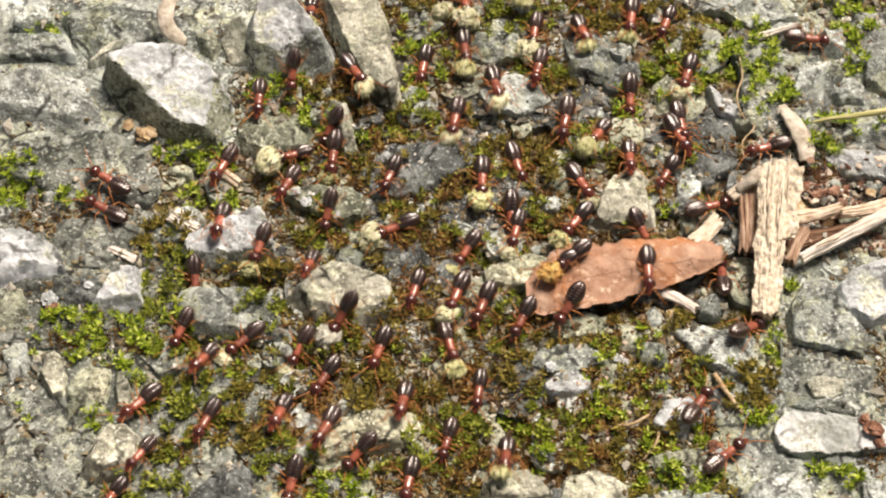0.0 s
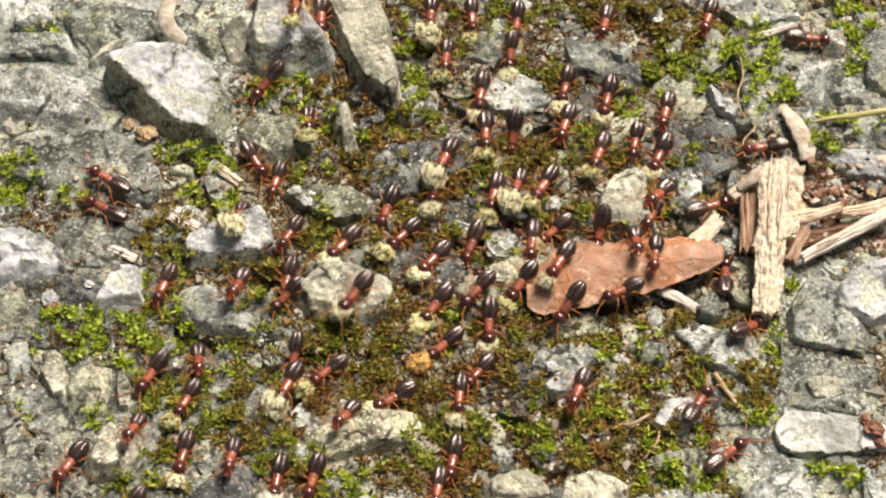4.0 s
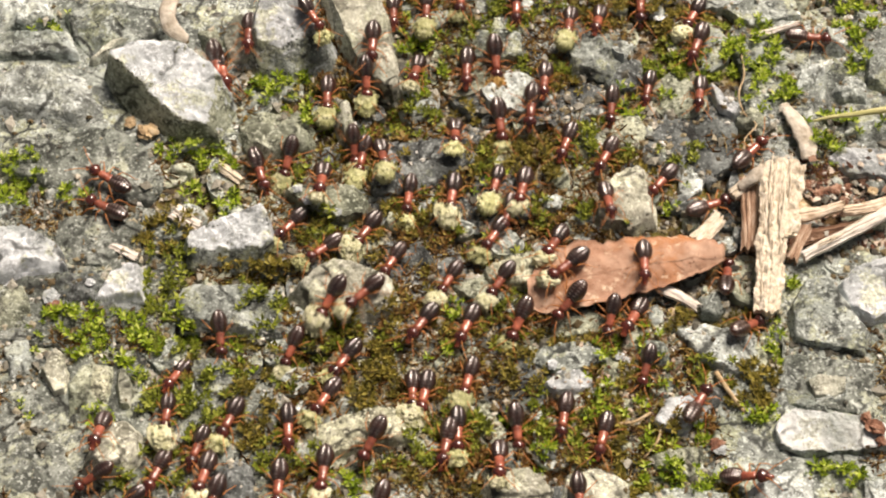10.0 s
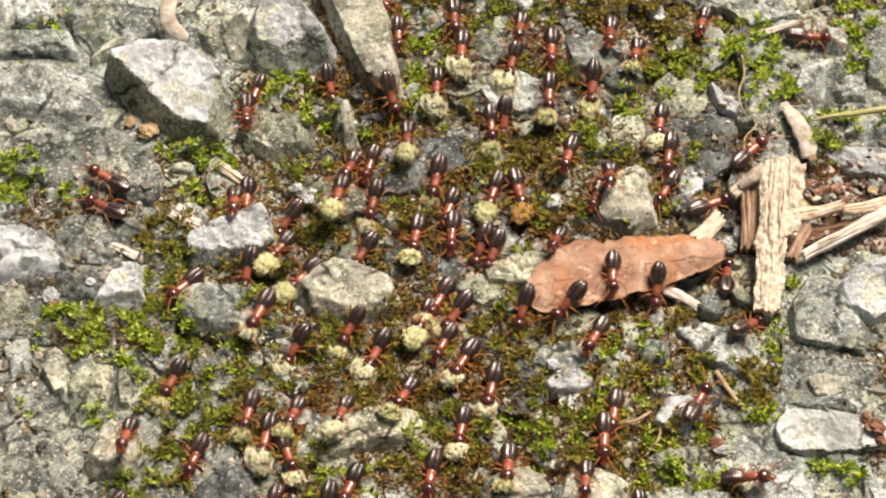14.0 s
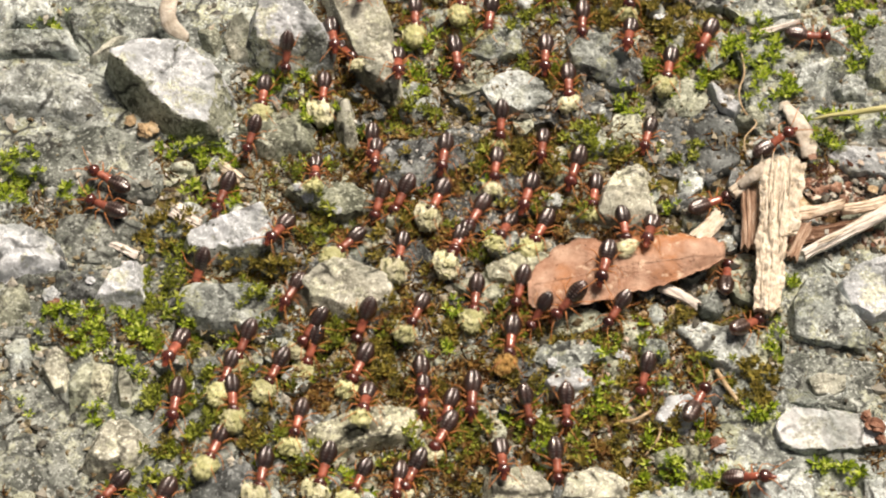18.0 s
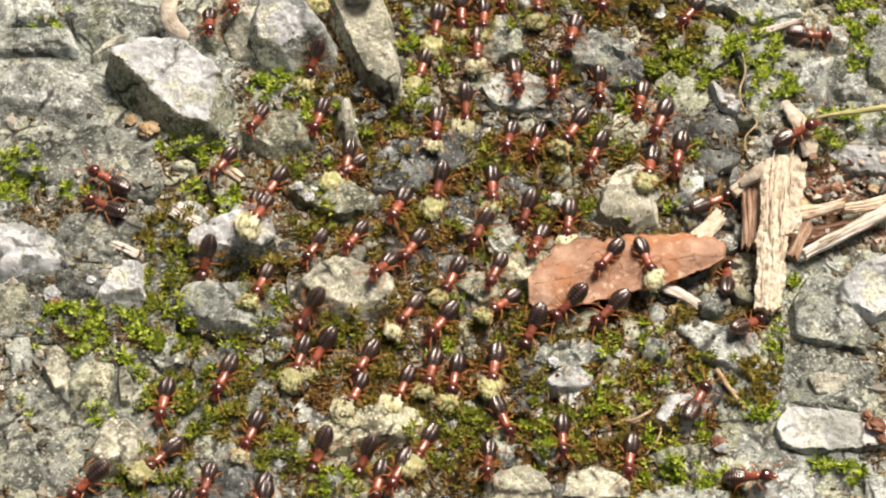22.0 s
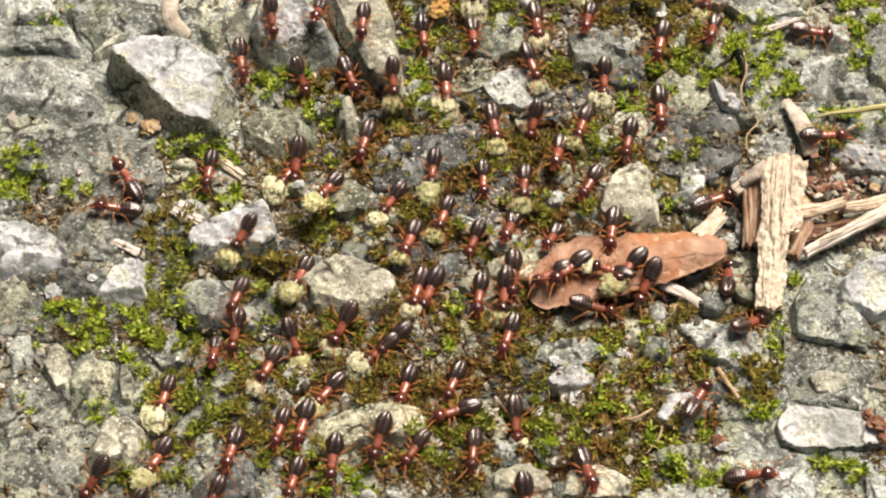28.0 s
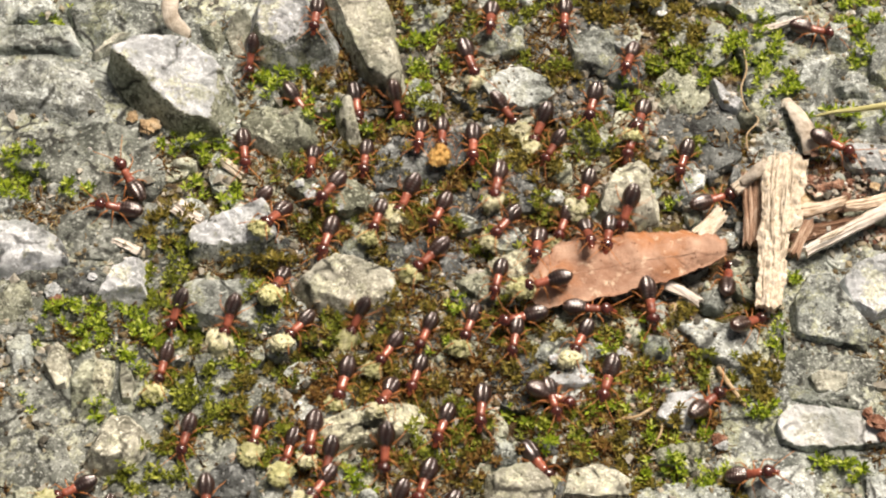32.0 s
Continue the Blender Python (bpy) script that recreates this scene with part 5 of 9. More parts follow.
def termite(shell):
    root = new("termite")
    part("abdomen", abdomen_mesh(), shell, root, "dark brown-black glossy abdomen with pale bars and painted sheen" if shell is BANDED else "dark brown-black glossy plated abdomen")
    part("thorax", lathe([(1.1, 0.2, 0.18, 0.9), (1.24, 0.38, 0.32, 0.92), (1.5, 0.47, 0.36, 0.94), (1.68, 0.33, 0.26, 0.93), (1.87, 0.45, 0.36, 0.96), (2.06, 0.33, 0.27, 0.95), (2.26, 0.42, 0.35, 0.98), (2.5, 0.3, 0.25, 0.98), (2.62, 0.15, 0.14, 0.96)]), THORAX, root, "pinkish brown thorax")
    head = part("head", lathe([(2.52, 0.13, 0.13, 0.95), (2.6, 0.36, 0.34, 0.98), (2.78, 0.54, 0.5, 1.02), (3.04, 0.63, 0.56, 1.03), (3.3, 0.56, 0.48, 0.98), (3.52, 0.4, 0.33, 0.9), (3.68, 0.23, 0.19, 0.83), (3.84, 0.13, 0.11, 0.8), (4.02, 0.04, 0.04, 0.78)], 18), HEAD, root, "dark red-brown shiny head")
    for side in (-1, 1):
        for y, bend, reach in HIPS:
            leg = part("leg", leg_mesh(side, reach, bend), LIMB, root, "thin amber leg")
            leg.location = (0.24 * side * MM, y * MM, 0.82 * MM)
        feeler = [(0.1 * side * k + 0.02 * side * k * k * (1 if k < 6 else 0.9), 0.3 * k * (0.9 + 0.02 * k), 0.2 * math.sin(k * 0.5)) for k in range(7)]
        ant = part("antenna", tube(feeler, [0.05, 0.042, 0.045, 0.036, 0.04, 0.03, 0.022], 5), LIMB, head, "thin beaded antenna")
        ant.location = (0.26 * side * MM, 3.4 * MM, 1.12 * MM)
        jaw = tube([(0.16 * side, 3.62, 0.78), (0.2 * side, 3.8, 0.72), (0.1 * side, 3.98, 0.7)], [0.08, 0.065, 0.02], 6)
        part("mandible", jaw, HEAD, head)
    return root


def lump_material(name, stops):
    m, nt, b = shader(name, 0.9, 0.2)
    co, rnd = coords(nt)
    base = ramp(nt, grain(nt, co, 1300, 5, 0.7), stops)
    tone = nt.nodes.new("ShaderNodeMapRange")
    tone.inputs["To Min"].default_value, tone.inputs["To Max"].default_value = 0.75, 1.2
    nt.links.new(rnd, tone.inputs["Value"])
    base = blend(nt, 1.0, base, tone.outputs["Result"], "MULTIPLY")
    nt.links.new(base, b.inputs["Base Color"])
    relief(nt, b, grain(nt, co, 2600, 5, 0.75), 0.00025, 0.8)
    return m


LUMP = [
    lump_material("chewed_lichen", [(0.3, (0.29, 0.3, 0.13)), (0.48, (0.44, 0.455, 0.23)), (0.66, (0.65, 0.65, 0.41))]),
    lump_material("pale_lichen", [(0.3, (0.38, 0.39, 0.22)), (0.48, (0.54, 0.545, 0.35)), (0.66, (0.76, 0.75, 0.58))]),
    lump_material("ochre_crumb", [(0.3, (0.3, 0.15, 0.04)), (0.5, (0.5, 0.3, 0.1)), (0.7, (0.62, 0.48, 0.2))]),
    lump_material("white_flake", [(0.3, (0.5, 0.5, 0.4)), (0.5, (0.72, 0.72, 0.62)), (0.7, (0.8, 0.8, 0.74))]),
]
LUMP_WORDS = ["dull green ball of chewed lichen carried by a termite", "pale yellow-green ball of lichen carried by a termite", "ochre crumb of lichen carried by a termite", "white flake of lichen carried by a termite"]


def lump_mesh(r, seed, material):
    bm = bmesh.new()
    bmesh.ops.create_icosphere(bm, subdivisions=4, radius=r)
    for v in bm.verts:
        q = v.co * 1.1 + Vector((seed * 3.1, seed, 0))
        d = 1 + 0.3 * noise.noise(q * 0.9) + 0.16 * noise.fractal(q * 2.6, 0.7, 2.0, 5)
        v.co *= d
        v.co = Vector((v.co.x * 1.12, v.co.y * 0.92, v.co.z * (0.62 + 0.05 * (seed % 4))))
    # lobes of lichen that stand off the ball
    rng = random.Random(seed + 5)
    shell = [v.co.copy() for v in bm.verts]
    for _ in range(55):
        p = rng.choice(shell)
        out = p.normalized()
        side = out.orthogonal().normalized()
        side.rotate(Matrix.Rotation(rng.uniform(0, 6.28), 3, out))
        d = (out * rng.uniform(0.2, 0.9) + out.cross(side) * rng.uniform(0.4, 1.0)).normalized()
        n, w = rng.uniform(0.2, 0.5), rng.uniform(0.1, 0.24)
        base = p - out * 0.06
        quad = [base - side * w * 0.6, base + d * n * 0.6 - side * w, base + d * n + out * 0.05, base + d * n * 0.6 + side * w, base + side * w * 0.6]
        top = [bm.verts.new(q) for q in quad]
        low = [bm.verts.new(q - out * 0.07) for q in quad]
        bm.faces.new(top)
        bm.faces.new(low[::-1])
        for i in range(5):
            j = (i + 1) % 5
            bm.faces.new((top[j], top[i], low[i], low[j]))
    me = bpy.data.meshes.new("food_ball")
    bm.to_mesh(me)
    bm.free()
    for v in me.vertices:
        v.co *= MM
    me.materials.append(material)
    me.polygons.foreach_set("use_smooth", [True] * len(me.polygons))
    me.set_sharp_from_angle(angle=radians(40))
    return me


BALLS = [lump_mesh(0.82 + 0.15 * (k % 4), k, LUMP[(0, 1, 0, 1, 1, 0, 2, 3)[k]]) for k in range(8)]
FIRST = termite(ABDOMEN)
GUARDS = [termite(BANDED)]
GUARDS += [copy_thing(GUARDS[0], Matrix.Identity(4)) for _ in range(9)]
SPARE = [FIRST] + [copy_thing(FIRST, Matrix.Identity(4)) for _ in range(TERMITES - 11)]


def next_termite():
    return SPARE.pop()


def stand(x, y, head):
    """A pose on the ground at x, y (mm), its head turned that many degrees from +y to the left, pitched as the ground is."""
    c, s = -math.sin(radians(head)), math.cos(radians(head))
    front, back, here = TOP(x + 2.8 * c, y + 2.8 * s), TOP(x - 0.8 * c, y - 0.8 * s), TOP(x + c, y + s)
    front, back = min(front, here + 1.6), min(max(back, here - 1.6), here + 1.6)
    front = max(front, here - 1.6)
    slope = (front - back) / 3.6
    z = max(back + slope * 0.8, here - slope - 0.25)
    return pose(x * MM, y * MM, z * MM, math.degrees(math.atan(slope)), 0, head)


def gait(ant, times, phase, amount=17.0, beat=0.22):
    """Legs swing in two sets of three while the termite walks."""
    a, b = times
    legs = [o for o in ant.children if o.name.startswith("leg")]
    for k, leg in enumerate(legs):
        side = -1 if leg.location.x < 0 else 1
        lx, ly, lz = leg.location
        way = 1 if k in (0, 2, 4) else -1
        rows = [(0.0, pose(lx, ly, lz))] if a > 0.05 else []
        t, n = max(a, 0.0), 0
        while t < min(b, 32.0):
            sw = amount * way * (1 if n % 2 else -1)
            rows.append((t, pose(lx, ly, lz, 0, -6 * side * (1 if (n + k) % 2 else 0), sw * side * 0.9 + phase)))
            t += beat
            n += 1
        rows.append((32.0, pose(lx, ly, lz)))
        if rows[-1][0] - rows[-2][0] < 0.05:
            rows.pop(-2)
        walk(leg, rows)


def march(pts, load=None):
    """One termite of the column along (seconds, x, y) in mm; load: which ball it carries."""
    rng = random.Random(len(pts) * 7 + int(pts[0][1] * 13 + pts[-1][2] * 5))
    ant = next_termite()
    ant.scale = [rng.uniform(0.98, 1.18)] * 3
    tagged(ant, "dark termite with reddish thorax walking in the column" if load is None else "dark termite with reddish thorax carrying a ball", "termite", "termites in the column")
    ts = [p[0] for p in pts]
    xs, ys = [p[1] for p in pts], [p[2] for p in pts]

    def spot(t):
        return float(np.interp(t, ts, xs)), float(np.interp(t, ts, ys))

    rows, head = [], None
    times = sorted(set([float(t) for t in ts] + [0.5 * k for k in range(65) if ts[1] - 0.3 <= 0.5 * k <= ts[-2] + 0.3] + [2.0 * k for k in range(17)]))
    for t in times:
        (ax, ay), (bx, by) = spot(max(0, t - 0.8)), spot(min(32, t + 0.8))
        if math.hypot(bx - ax, by - ay) > 0.7 or head is None:
            h = math.degrees(math.atan2(-(bx - ax), by - ay))
            if head is not None:
                d = (h - head + 180) % 360 - 180
                h = head + max(-50, min(50, d))
            head = h
        x, y = spot(t)
        rows.append((t, stand(x, y, head + 5 * math.sin(t * 2.1 + xs[0]))))
    walk(ant, rows)
    gait(ant, (ts[1] - 1, ts[-2] + 1) if len(ts) > 3 else (0, 32), rng.uniform(-4, 4), beat=rng.uniform(0.2, 0.26))
    if load is not None:
        ball = new("food_ball", BALLS[load])
        tagged(ball, LUMP_WORDS[(0, 1, 0, 1, 1, 0, 2, 3)[load]], "lichen ball", "lichen balls carried along")
        hold = Matrix.Translation((0.1 * MM, (4.15 + 0.05 * load) * MM, 0.85 * MM)) @ pose(0, 0, 0, 0, 0, 40 * load)
        walk(ball, [(t, m @ hold) for t, m in rows])


def guard(label, rows):
    """A termite that stands beside the column: (seconds, x, y, heading)."""
    ant = GUARDS.pop()
    ant.scale = (1.12, 1.12, 1.12)
    tagged(ant, label, "termite", "termites standing guard")
    walk(ant, [(t, stand(x, y, h)) for t, x, y, h in rows])


def motions():
    march([(0, -18.18, 18.74), (1, -18.26, 17.92), (2, -20.11, 14.30), (3, -20.46, 13.72), (4, -19.46, 11.41), (5, -17.62, 8.58), (6, -17.30, 5.53), (7, -17.65, 3.05), (8, -18.74, -0.53), (9, -20.49, -3.30), (10, -21.25, -8.66), (11, -19.97, -10.40), (12, -20.46, -14.59), (13, -21.23, -18.13), (14, -22.12, -21.84), (15, -23.11, -25.45), (16, -24.15, -28.89), (32, -37.98, -99.95)])
    march([(0, 10.17, 22.62), (1, 9.75, 19.98), (2, 9.21, 15.92), (3, 5.74, 7.96), (4, 3.61, 2.27), (5, 2.60, -1.12), (6, 1.38, -5.54), (7, -0.36, -9.35), (8, -2.26, -12.95), (9, -3.88, -16.47), (10, -5.60, -20.50), (11, -7.24, -23.14), (12, -8.11, -28.49), (32, -24.48, -119.24)])
    march([(0, 2.30, 25.10), (1, 2.24, 17.72), (2, 0.74, 9.29), (3, -1.23, 5.76), (4, -2.70, 2.18), (5, -5.73, -0.58), (6, -9.15, -5.12), (7, -12.10, -8.16), (8, -15.05, -10.56), (9, -17.26, -14.46), (10, -19.06, -17.95), (11, -19.89, -22.73), (12, -19.79, -27.73), (13, -20.79, -31.04), (32, -33.95, -113.50)], 5)
    march([(0, 12.72, 16.63), (1, 11.82, 11.79), (2, 11.29, 8.69), (3, 9.85, 5.29), (4, 8.98, 2.31), (5, 8.70, -0.40), (6, 6.33, -5.74), (7, 3.98, -8.75), (8, 2.21, -13.21), (9, 1.03, -16.03), (10, 0.69, -20.02), (11, -0.72, -22.47), (12, -2.20, -25.63), (13, -3.26, -29.30), (32, -14.77, -120.12)])
    march([(0, 23.07, 9.88), (1, 22.05, 7.74), (2, 21.69, 5.74), (3, 21.25, 2.45), (4, 20.58, -1.00), (5, 20.09, -4.65), (6, 19.72, -6.25), (7, 19.24, -7.20), (8, 21.20, -6.80), (9, 20.43, -8.49), (10, 19.54, -12.24), (11, 18.21, -15.97), (12, 16.87, -19.81), (13, 17.83, -23.55), (14, 17.78, -27.36), (15, 17.85, -30.08), (32, 6.84, -105.45)])
    march([(0, -10.40, 12.38), (1, -11.03, 9.31), (2, -12.80, 6.11), (3, -13.77, 2.78), (4, -14.44, -2.12), (5, -15.06, -7.68), (6, -15.96, -12.24), (7, -18.25, -15.03), (8, -18.73, -17.44), (9, -19.49, -20.75), (10, -20.30, -26.23), (11, -21.34, -29.72), (32, -38.03, -123.51)], 0)
    march([(0, -23.89, -8.21), (1, -25.16, -10.73), (2, -26.17, -14.24), (3, -26.58, -16.88), (4, -27.91, -20.17), (5, -28.94, -24.39), (6, -29.72, -25.46), (7, -30.92, -27.13), (8, -32.00, -29.08), (9, -33.15, -30.73), (32, -45.01, -132.59)])
    march([(0, -17.27, -9.56), (1, -19.79, -11.54), (2, -21.66, -15.36), (3, -23.33, -18.05), (4, -23.36, -21.19), (5, -24.37, -24.34), (6, -25.38, -27.48), (7, -26.55, -29.95), (32, -42.08, -149.89)], 4)
    march([(0, -3.31, -16.40), (1, -4.07, -20.27), (2, -4.10, -21.24), (3, -4.94, -25.47), (4, -5.87, -29.58), (32, -25.94, -153.23)])
    march([(0, -9.46, 34.03), (1, -10.42, 28.76), (2, -12.40, 25.98), (3, -15.44, 21.63), (4, -16.20, 20.26), (5, -17.75, 18.55), (6, -19.27, 17.27), (7, -20.27, 15.09), (8, -20.62, 13.26), (9, -20.08, 11.76), (10, -18.71, 10.07), (11, -17.99, 6.85), (12, -16.75, 4.09), (13, -19.16, -1.51), (14, -23.70, -3.92), (15, -25.68, -8.24), (16, -25.38, -12.28), (17, -25.16, -15.56), (18, -24.69, -16.17), (19, -25.92, -23.49), (20, -26.85, -26.39), (21, -27.85, -29.02), (22, -28.94, -31.25), (32, -34.10, -78.02)])
    march([(0, 13.17, 36.84), (1, 9.96, 32.03), (2, 9.44, 26.75), (3, 8.69, 21.13), (4, 7.48, 15.25), (5, 6.34, 10.29), (6, 6.17, 7.09), (7, 5.43, 3.40), (8, 3.03, -0.02), (9, 1.82, -4.70), (10, -1.07, -7.69), (11, -3.67, -12.75), (12, -5.25, -16.83), (13, -6.58, -21.72), (14, -7.83, -24.93), (15, -8.85, -29.30), (32, -24.43, -111.12)])
    march([(0, 21.56, 35.42), (1, 20.02, 30.75), (2, 18.38, 26.65), (3, 17.89, 23.57), (4, 17.07, 19.05), (5, 16.39, 14.10), (6, 15.17, 10.96), (7, 15.16, 7.60), (8, 15.75, 2.59), (9, 15.14, 0.09), (10, 13.29, -2.71), (11, 10.78, -4.16), (12, 8.08, -5.63), (13, 6.48, -10.05), (14, 4.94, -14.21), (15, 4.14, -18.11), (16, 2.54, -21.17), (17, 1.32, -26.23), (18, 0.43, -30.02), (32, -9.32, -95.30)], 1)
    march([(0, 24.10, 35.34), (1, 27.22, 30.75), (2, 26.50, 26.59), (3, 24.49, 21.83), (4, 22.77, 17.09), (5, 21.88, 14.00), (6, 21.11, 11.99), (7, 19.66, 9.42), (8, 19.38, 5.45), (9, 19.33, 2.48), (10, 19.16, -1.95), (11, 18.47, -6.68), (12, 17.62, -9.19), (13, 16.90, -13.27), (14, 16.16, -17.06), (15, 15.64, -20.46), (16, 15.31, -23.90), (17, 15.05, -27.77), (18, 15.08, -30.04), (32, 8.93, -94.22)])
    march([(0, 0.11, 32.72), (1, 0.14, 27.22), (2, 0.23, 21.71), (3, 0.73, 15.11), (4, -0.32, 8.07), (5, -2.15, 4.45), (6, -4.98, 1.36), (7, -6.51, -1.20), (8, -8.96, -4.82), (9, -11.53, -7.24), (10, -13.61, -9.84), (11, -15.22, -14.62), (12, -16.38, -20.44), (13, -14.68, -22.88), (14, -15.10, -26.84), (15, -15.69, -30.44), (32, -27.60, -112.37)], 1)
    march([(0, 8.94, 32.92), (1, 8.19, 28.08), (2, 7.69, 22.08), (3, 5.38, 13.28), (4, 5.49, 7.40), (5, 4.02, 2.33), (6, 2.05, 0.60), (7, -1.77, -3.75), (8, -4.71, -9.27), (9, -7.42, -12.24), (10, -10.14, -15.74), (11, -10.79, -19.51), (12, -11.43, -26.10), (13, -12.23, -30.77), (32, -22.98, -122.83)], 5)
    march([(0, 14.76, 33.92), (1, 14.09, 27.97), (2, 13.35, 22.62), (3, 13.71, 18.58), (4, 12.83, 15.64), (5, 11.81, 10.13), (6, 10.17, 5.31), (7, 9.21, 2.22), (8, 6.25, -1.22), (9, 4.88, -4.89), (10, 2.92, -7.83), (11, 2.17, -13.30), (12, 1.08, -16.88), (13, 0.07, -21.35), (14, -0.73, -23.34), (15, -0.98, -26.15), (16, -1.86, -29.14), (32, -13.60, -102.82)])
    march([(0, 19.69, 29.37), (1, 18.50, 22.46), (2, 18.17, 20.64), (3, 17.42, 15.98), (4, 16.09, 12.01), (5, 14.62, 8.00), (6, 14.22, 6.20), (7, 12.81, 3.39), (8, 11.17, 0.66), (9, 9.70, -5.04), (10, 8.05, -7.23), (11, 6.71, -11.36), (12, 5.91, -15.32), (13, 6.17, -18.80), (14, 6.05, -23.32), (15, 6.02, -27.29), (16, 6.12, -29.87), (32, -5.61, -104.42)], 0)
    march([(0, 14.03, 26.63), (1, 14.93, 20.23), (2, 14.37, 16.76), (3, 12.26, 12.08), (4, 10.86, 8.32), (5, 8.46, 4.38), (6, 6.68, 1.17), (7, 4.33, -3.80), (8, 1.14, -6.09), (9, -0.98, -10.96), (10, -1.41, -14.99), (11, -2.30, -20.03), (12, -3.72, -23.04), (13, -5.38, -26.60), (14, -6.82, -29.80), (32, -16.42, -110.49)], 0)
    march([(0, 25.32, 21.76), (1, 24.42, 18.85), (2, 23.38, 17.50), (3, 23.03, 14.16), (4, 22.34, 12.23), (5, 20.90, 10.07), (6, 19.12, 7.16), (7, 16.15, 7.47), (8, 13.19, 6.66), (9, 13.18, 4.47), (10, 11.46, 1.06), (11, 9.56, -1.63), (12, 6.52, -4.66), (13, 4.10, -8.41), (14, 2.73, -11.74), (15, 1.40, -14.73), (16, 0.34, -17.16), (17, 0.02, -20.11), (18, -2.01, -23.42), (19, -2.98, -26.25), (20, -4.10, -29.99), (32, -10.88, -81.92)], 1)
    march([(0, 19.06, 19.54), (1, 18.79, 15.49), (2, 18.00, 11.72), (3, 17.28, 8.70), (4, 15.92, 3.33), (5, 14.40, 0.80), (6, 12.31, -1.85), (7, 10.27, -3.94), (8, 8.01, -7.71), (9, 6.20, -12.55), (10, 6.70, -18.09), (11, 6.36, -22.15), (12, 6.41, -26.64), (13, 6.56, -29.46), (32, -6.83, -117.25)])
    march([(0, 22.83, 14.42), (1, 23.52, 13.04), (2, 24.17, 10.29), (3, 23.33, 8.83), (4, 21.96, 6.45), (5, 20.80, 5.12), (6, 20.06, 2.21), (7, 20.36, -1.39), (8, 19.86, -3.81), (9, 19.46, -5.86), (10, 18.78, -7.10), (11, 17.56, -9.91), (12, 16.46, -12.83), (13, 15.56, -16.23), (14, 14.96, -19.54), (15, 14.60, -22.93), (16, 14.37, -26.57), (17, 14.30, -29.70), (32, 8.14, -97.29)])
    march([(0, 5.16, 20.06), (1, 6.56, 14.69), (2, 5.15, 7.55), (3, 1.98, 2.33), (4, 0.18, -0.36), (5, -0.86, -0.98), (6, -2.02, -3.19), (7, -4.84, -8.03), (8, -7.81, -12.16), (9, -9.90, -17.44), (10, -10.72, -23.13), (11, -11.76, -27.61), (32, -26.38, -120.37)], 1)
    march([(0, 16.30, 14.00), (1, 14.67, 10.77), (2, 14.21, 6.50), (3, 13.85, 5.12), (4, 12.21, 3.00), (5, 11.26, 2.57), (6, 9.96, 1.64), (7, 8.98, -0.28), (8, 6.74, -5.15), (9, 4.62, -7.97), (10, 2.82, -13.40), (11, 2.16, -18.42), (12, 0.95, -21.59), (13, 4.38, -26.58), (14, 4.40, -29.01), (32, -10.02, -113.24)], 2)
    march([(0, -13.50, 11.02), (1, -16.74, 8.82), (2, -17.86, 6.66), (3, -18.79, 6.37), (4, -19.44, 3.73), (5, -21.40, -2.19), (6, -22.94, -6.25), (7, -24.66, -9.75), (8, -25.78, -12.76), (9, -25.50, -14.72), (10, -25.50, -17.47), (11, -26.27, -20.39), (12, -27.22, -22.82), (13, -28.19, -25.46), (14, -29.30, -27.59), (15, -30.45, -29.49), (16, -31.63, -31.19), (32, -44.46, -107.16)], 3)
    march([(0, -14.47, 8.31), (1, -15.30, 5.71), (2, -16.18, 2.79), (3, -17.37, -1.48), (4, -19.02, -4.24), (5, -20.24, -9.56), (6, -21.59, -12.13), (7, -22.39, -16.11), (8, -22.60, -18.73), (9, -24.05, -21.75), (10, -25.50, -23.39), (11, -25.27, -24.62), (12, -26.23, -26.98), (13, -27.24, -29.19), (32, -44.23, -121.20)])
    march([(0, -4.43, 9.25), (1, -6.07, 5.77), (2, -7.76, 2.40), (3, -10.23, -1.21), (4, -13.61, -4.74), (5, -16.58, -9.37), (6, -18.40, -13.59), (7, -20.07, -19.11), (8, -21.25, -24.75), (9, -26.22, -25.85), (10, -27.51, -26.89), (11, -29.13, -28.84), (12, -30.57, -30.54), (32, -45.75, -117.28)])
    march([(0, 1.73, 16.77), (1, -0.52, 8.47), (2, -1.89, 4.00), (3, -4.02, -0.59), (4, -7.00, -5.08), (5, -9.82, -9.35), (6, -11.79, -13.40), (7, -13.32, -17.29), (8, -14.87, -21.73), (9, -14.35, -25.76), (10, -15.03, -29.69), (32, -29.81, -134.39)], 1)
    march([(0, 4.09, 9.42), (1, 4.22, 5.64), (2, 3.66, 1.89), (3, 2.51, -1.87), (4, 0.56, -5.36), (5, -2.19, -8.55), (6, -6.06, -9.97), (7, -11.02, -12.85), (8, -14.25, -14.91), (9, -15.08, -20.25), (10, -14.90, -24.37), (11, -15.45, -28.86), (32, -32.20, -123.34)], 2)
    march([(0, 6.97, 11.56), (1, 8.15, 6.31), (2, 9.58, 3.55), (3, 8.08, -0.25), (4, 4.62, -4.23), (5, 1.50, -7.22), (6, 0.13, -10.66), (7, 0.11, -14.98), (8, 0.02, -19.58), (9, -4.14, -22.00), (10, -5.37, -26.18), (11, -6.93, -29.70), (32, -18.98, -120.54)])
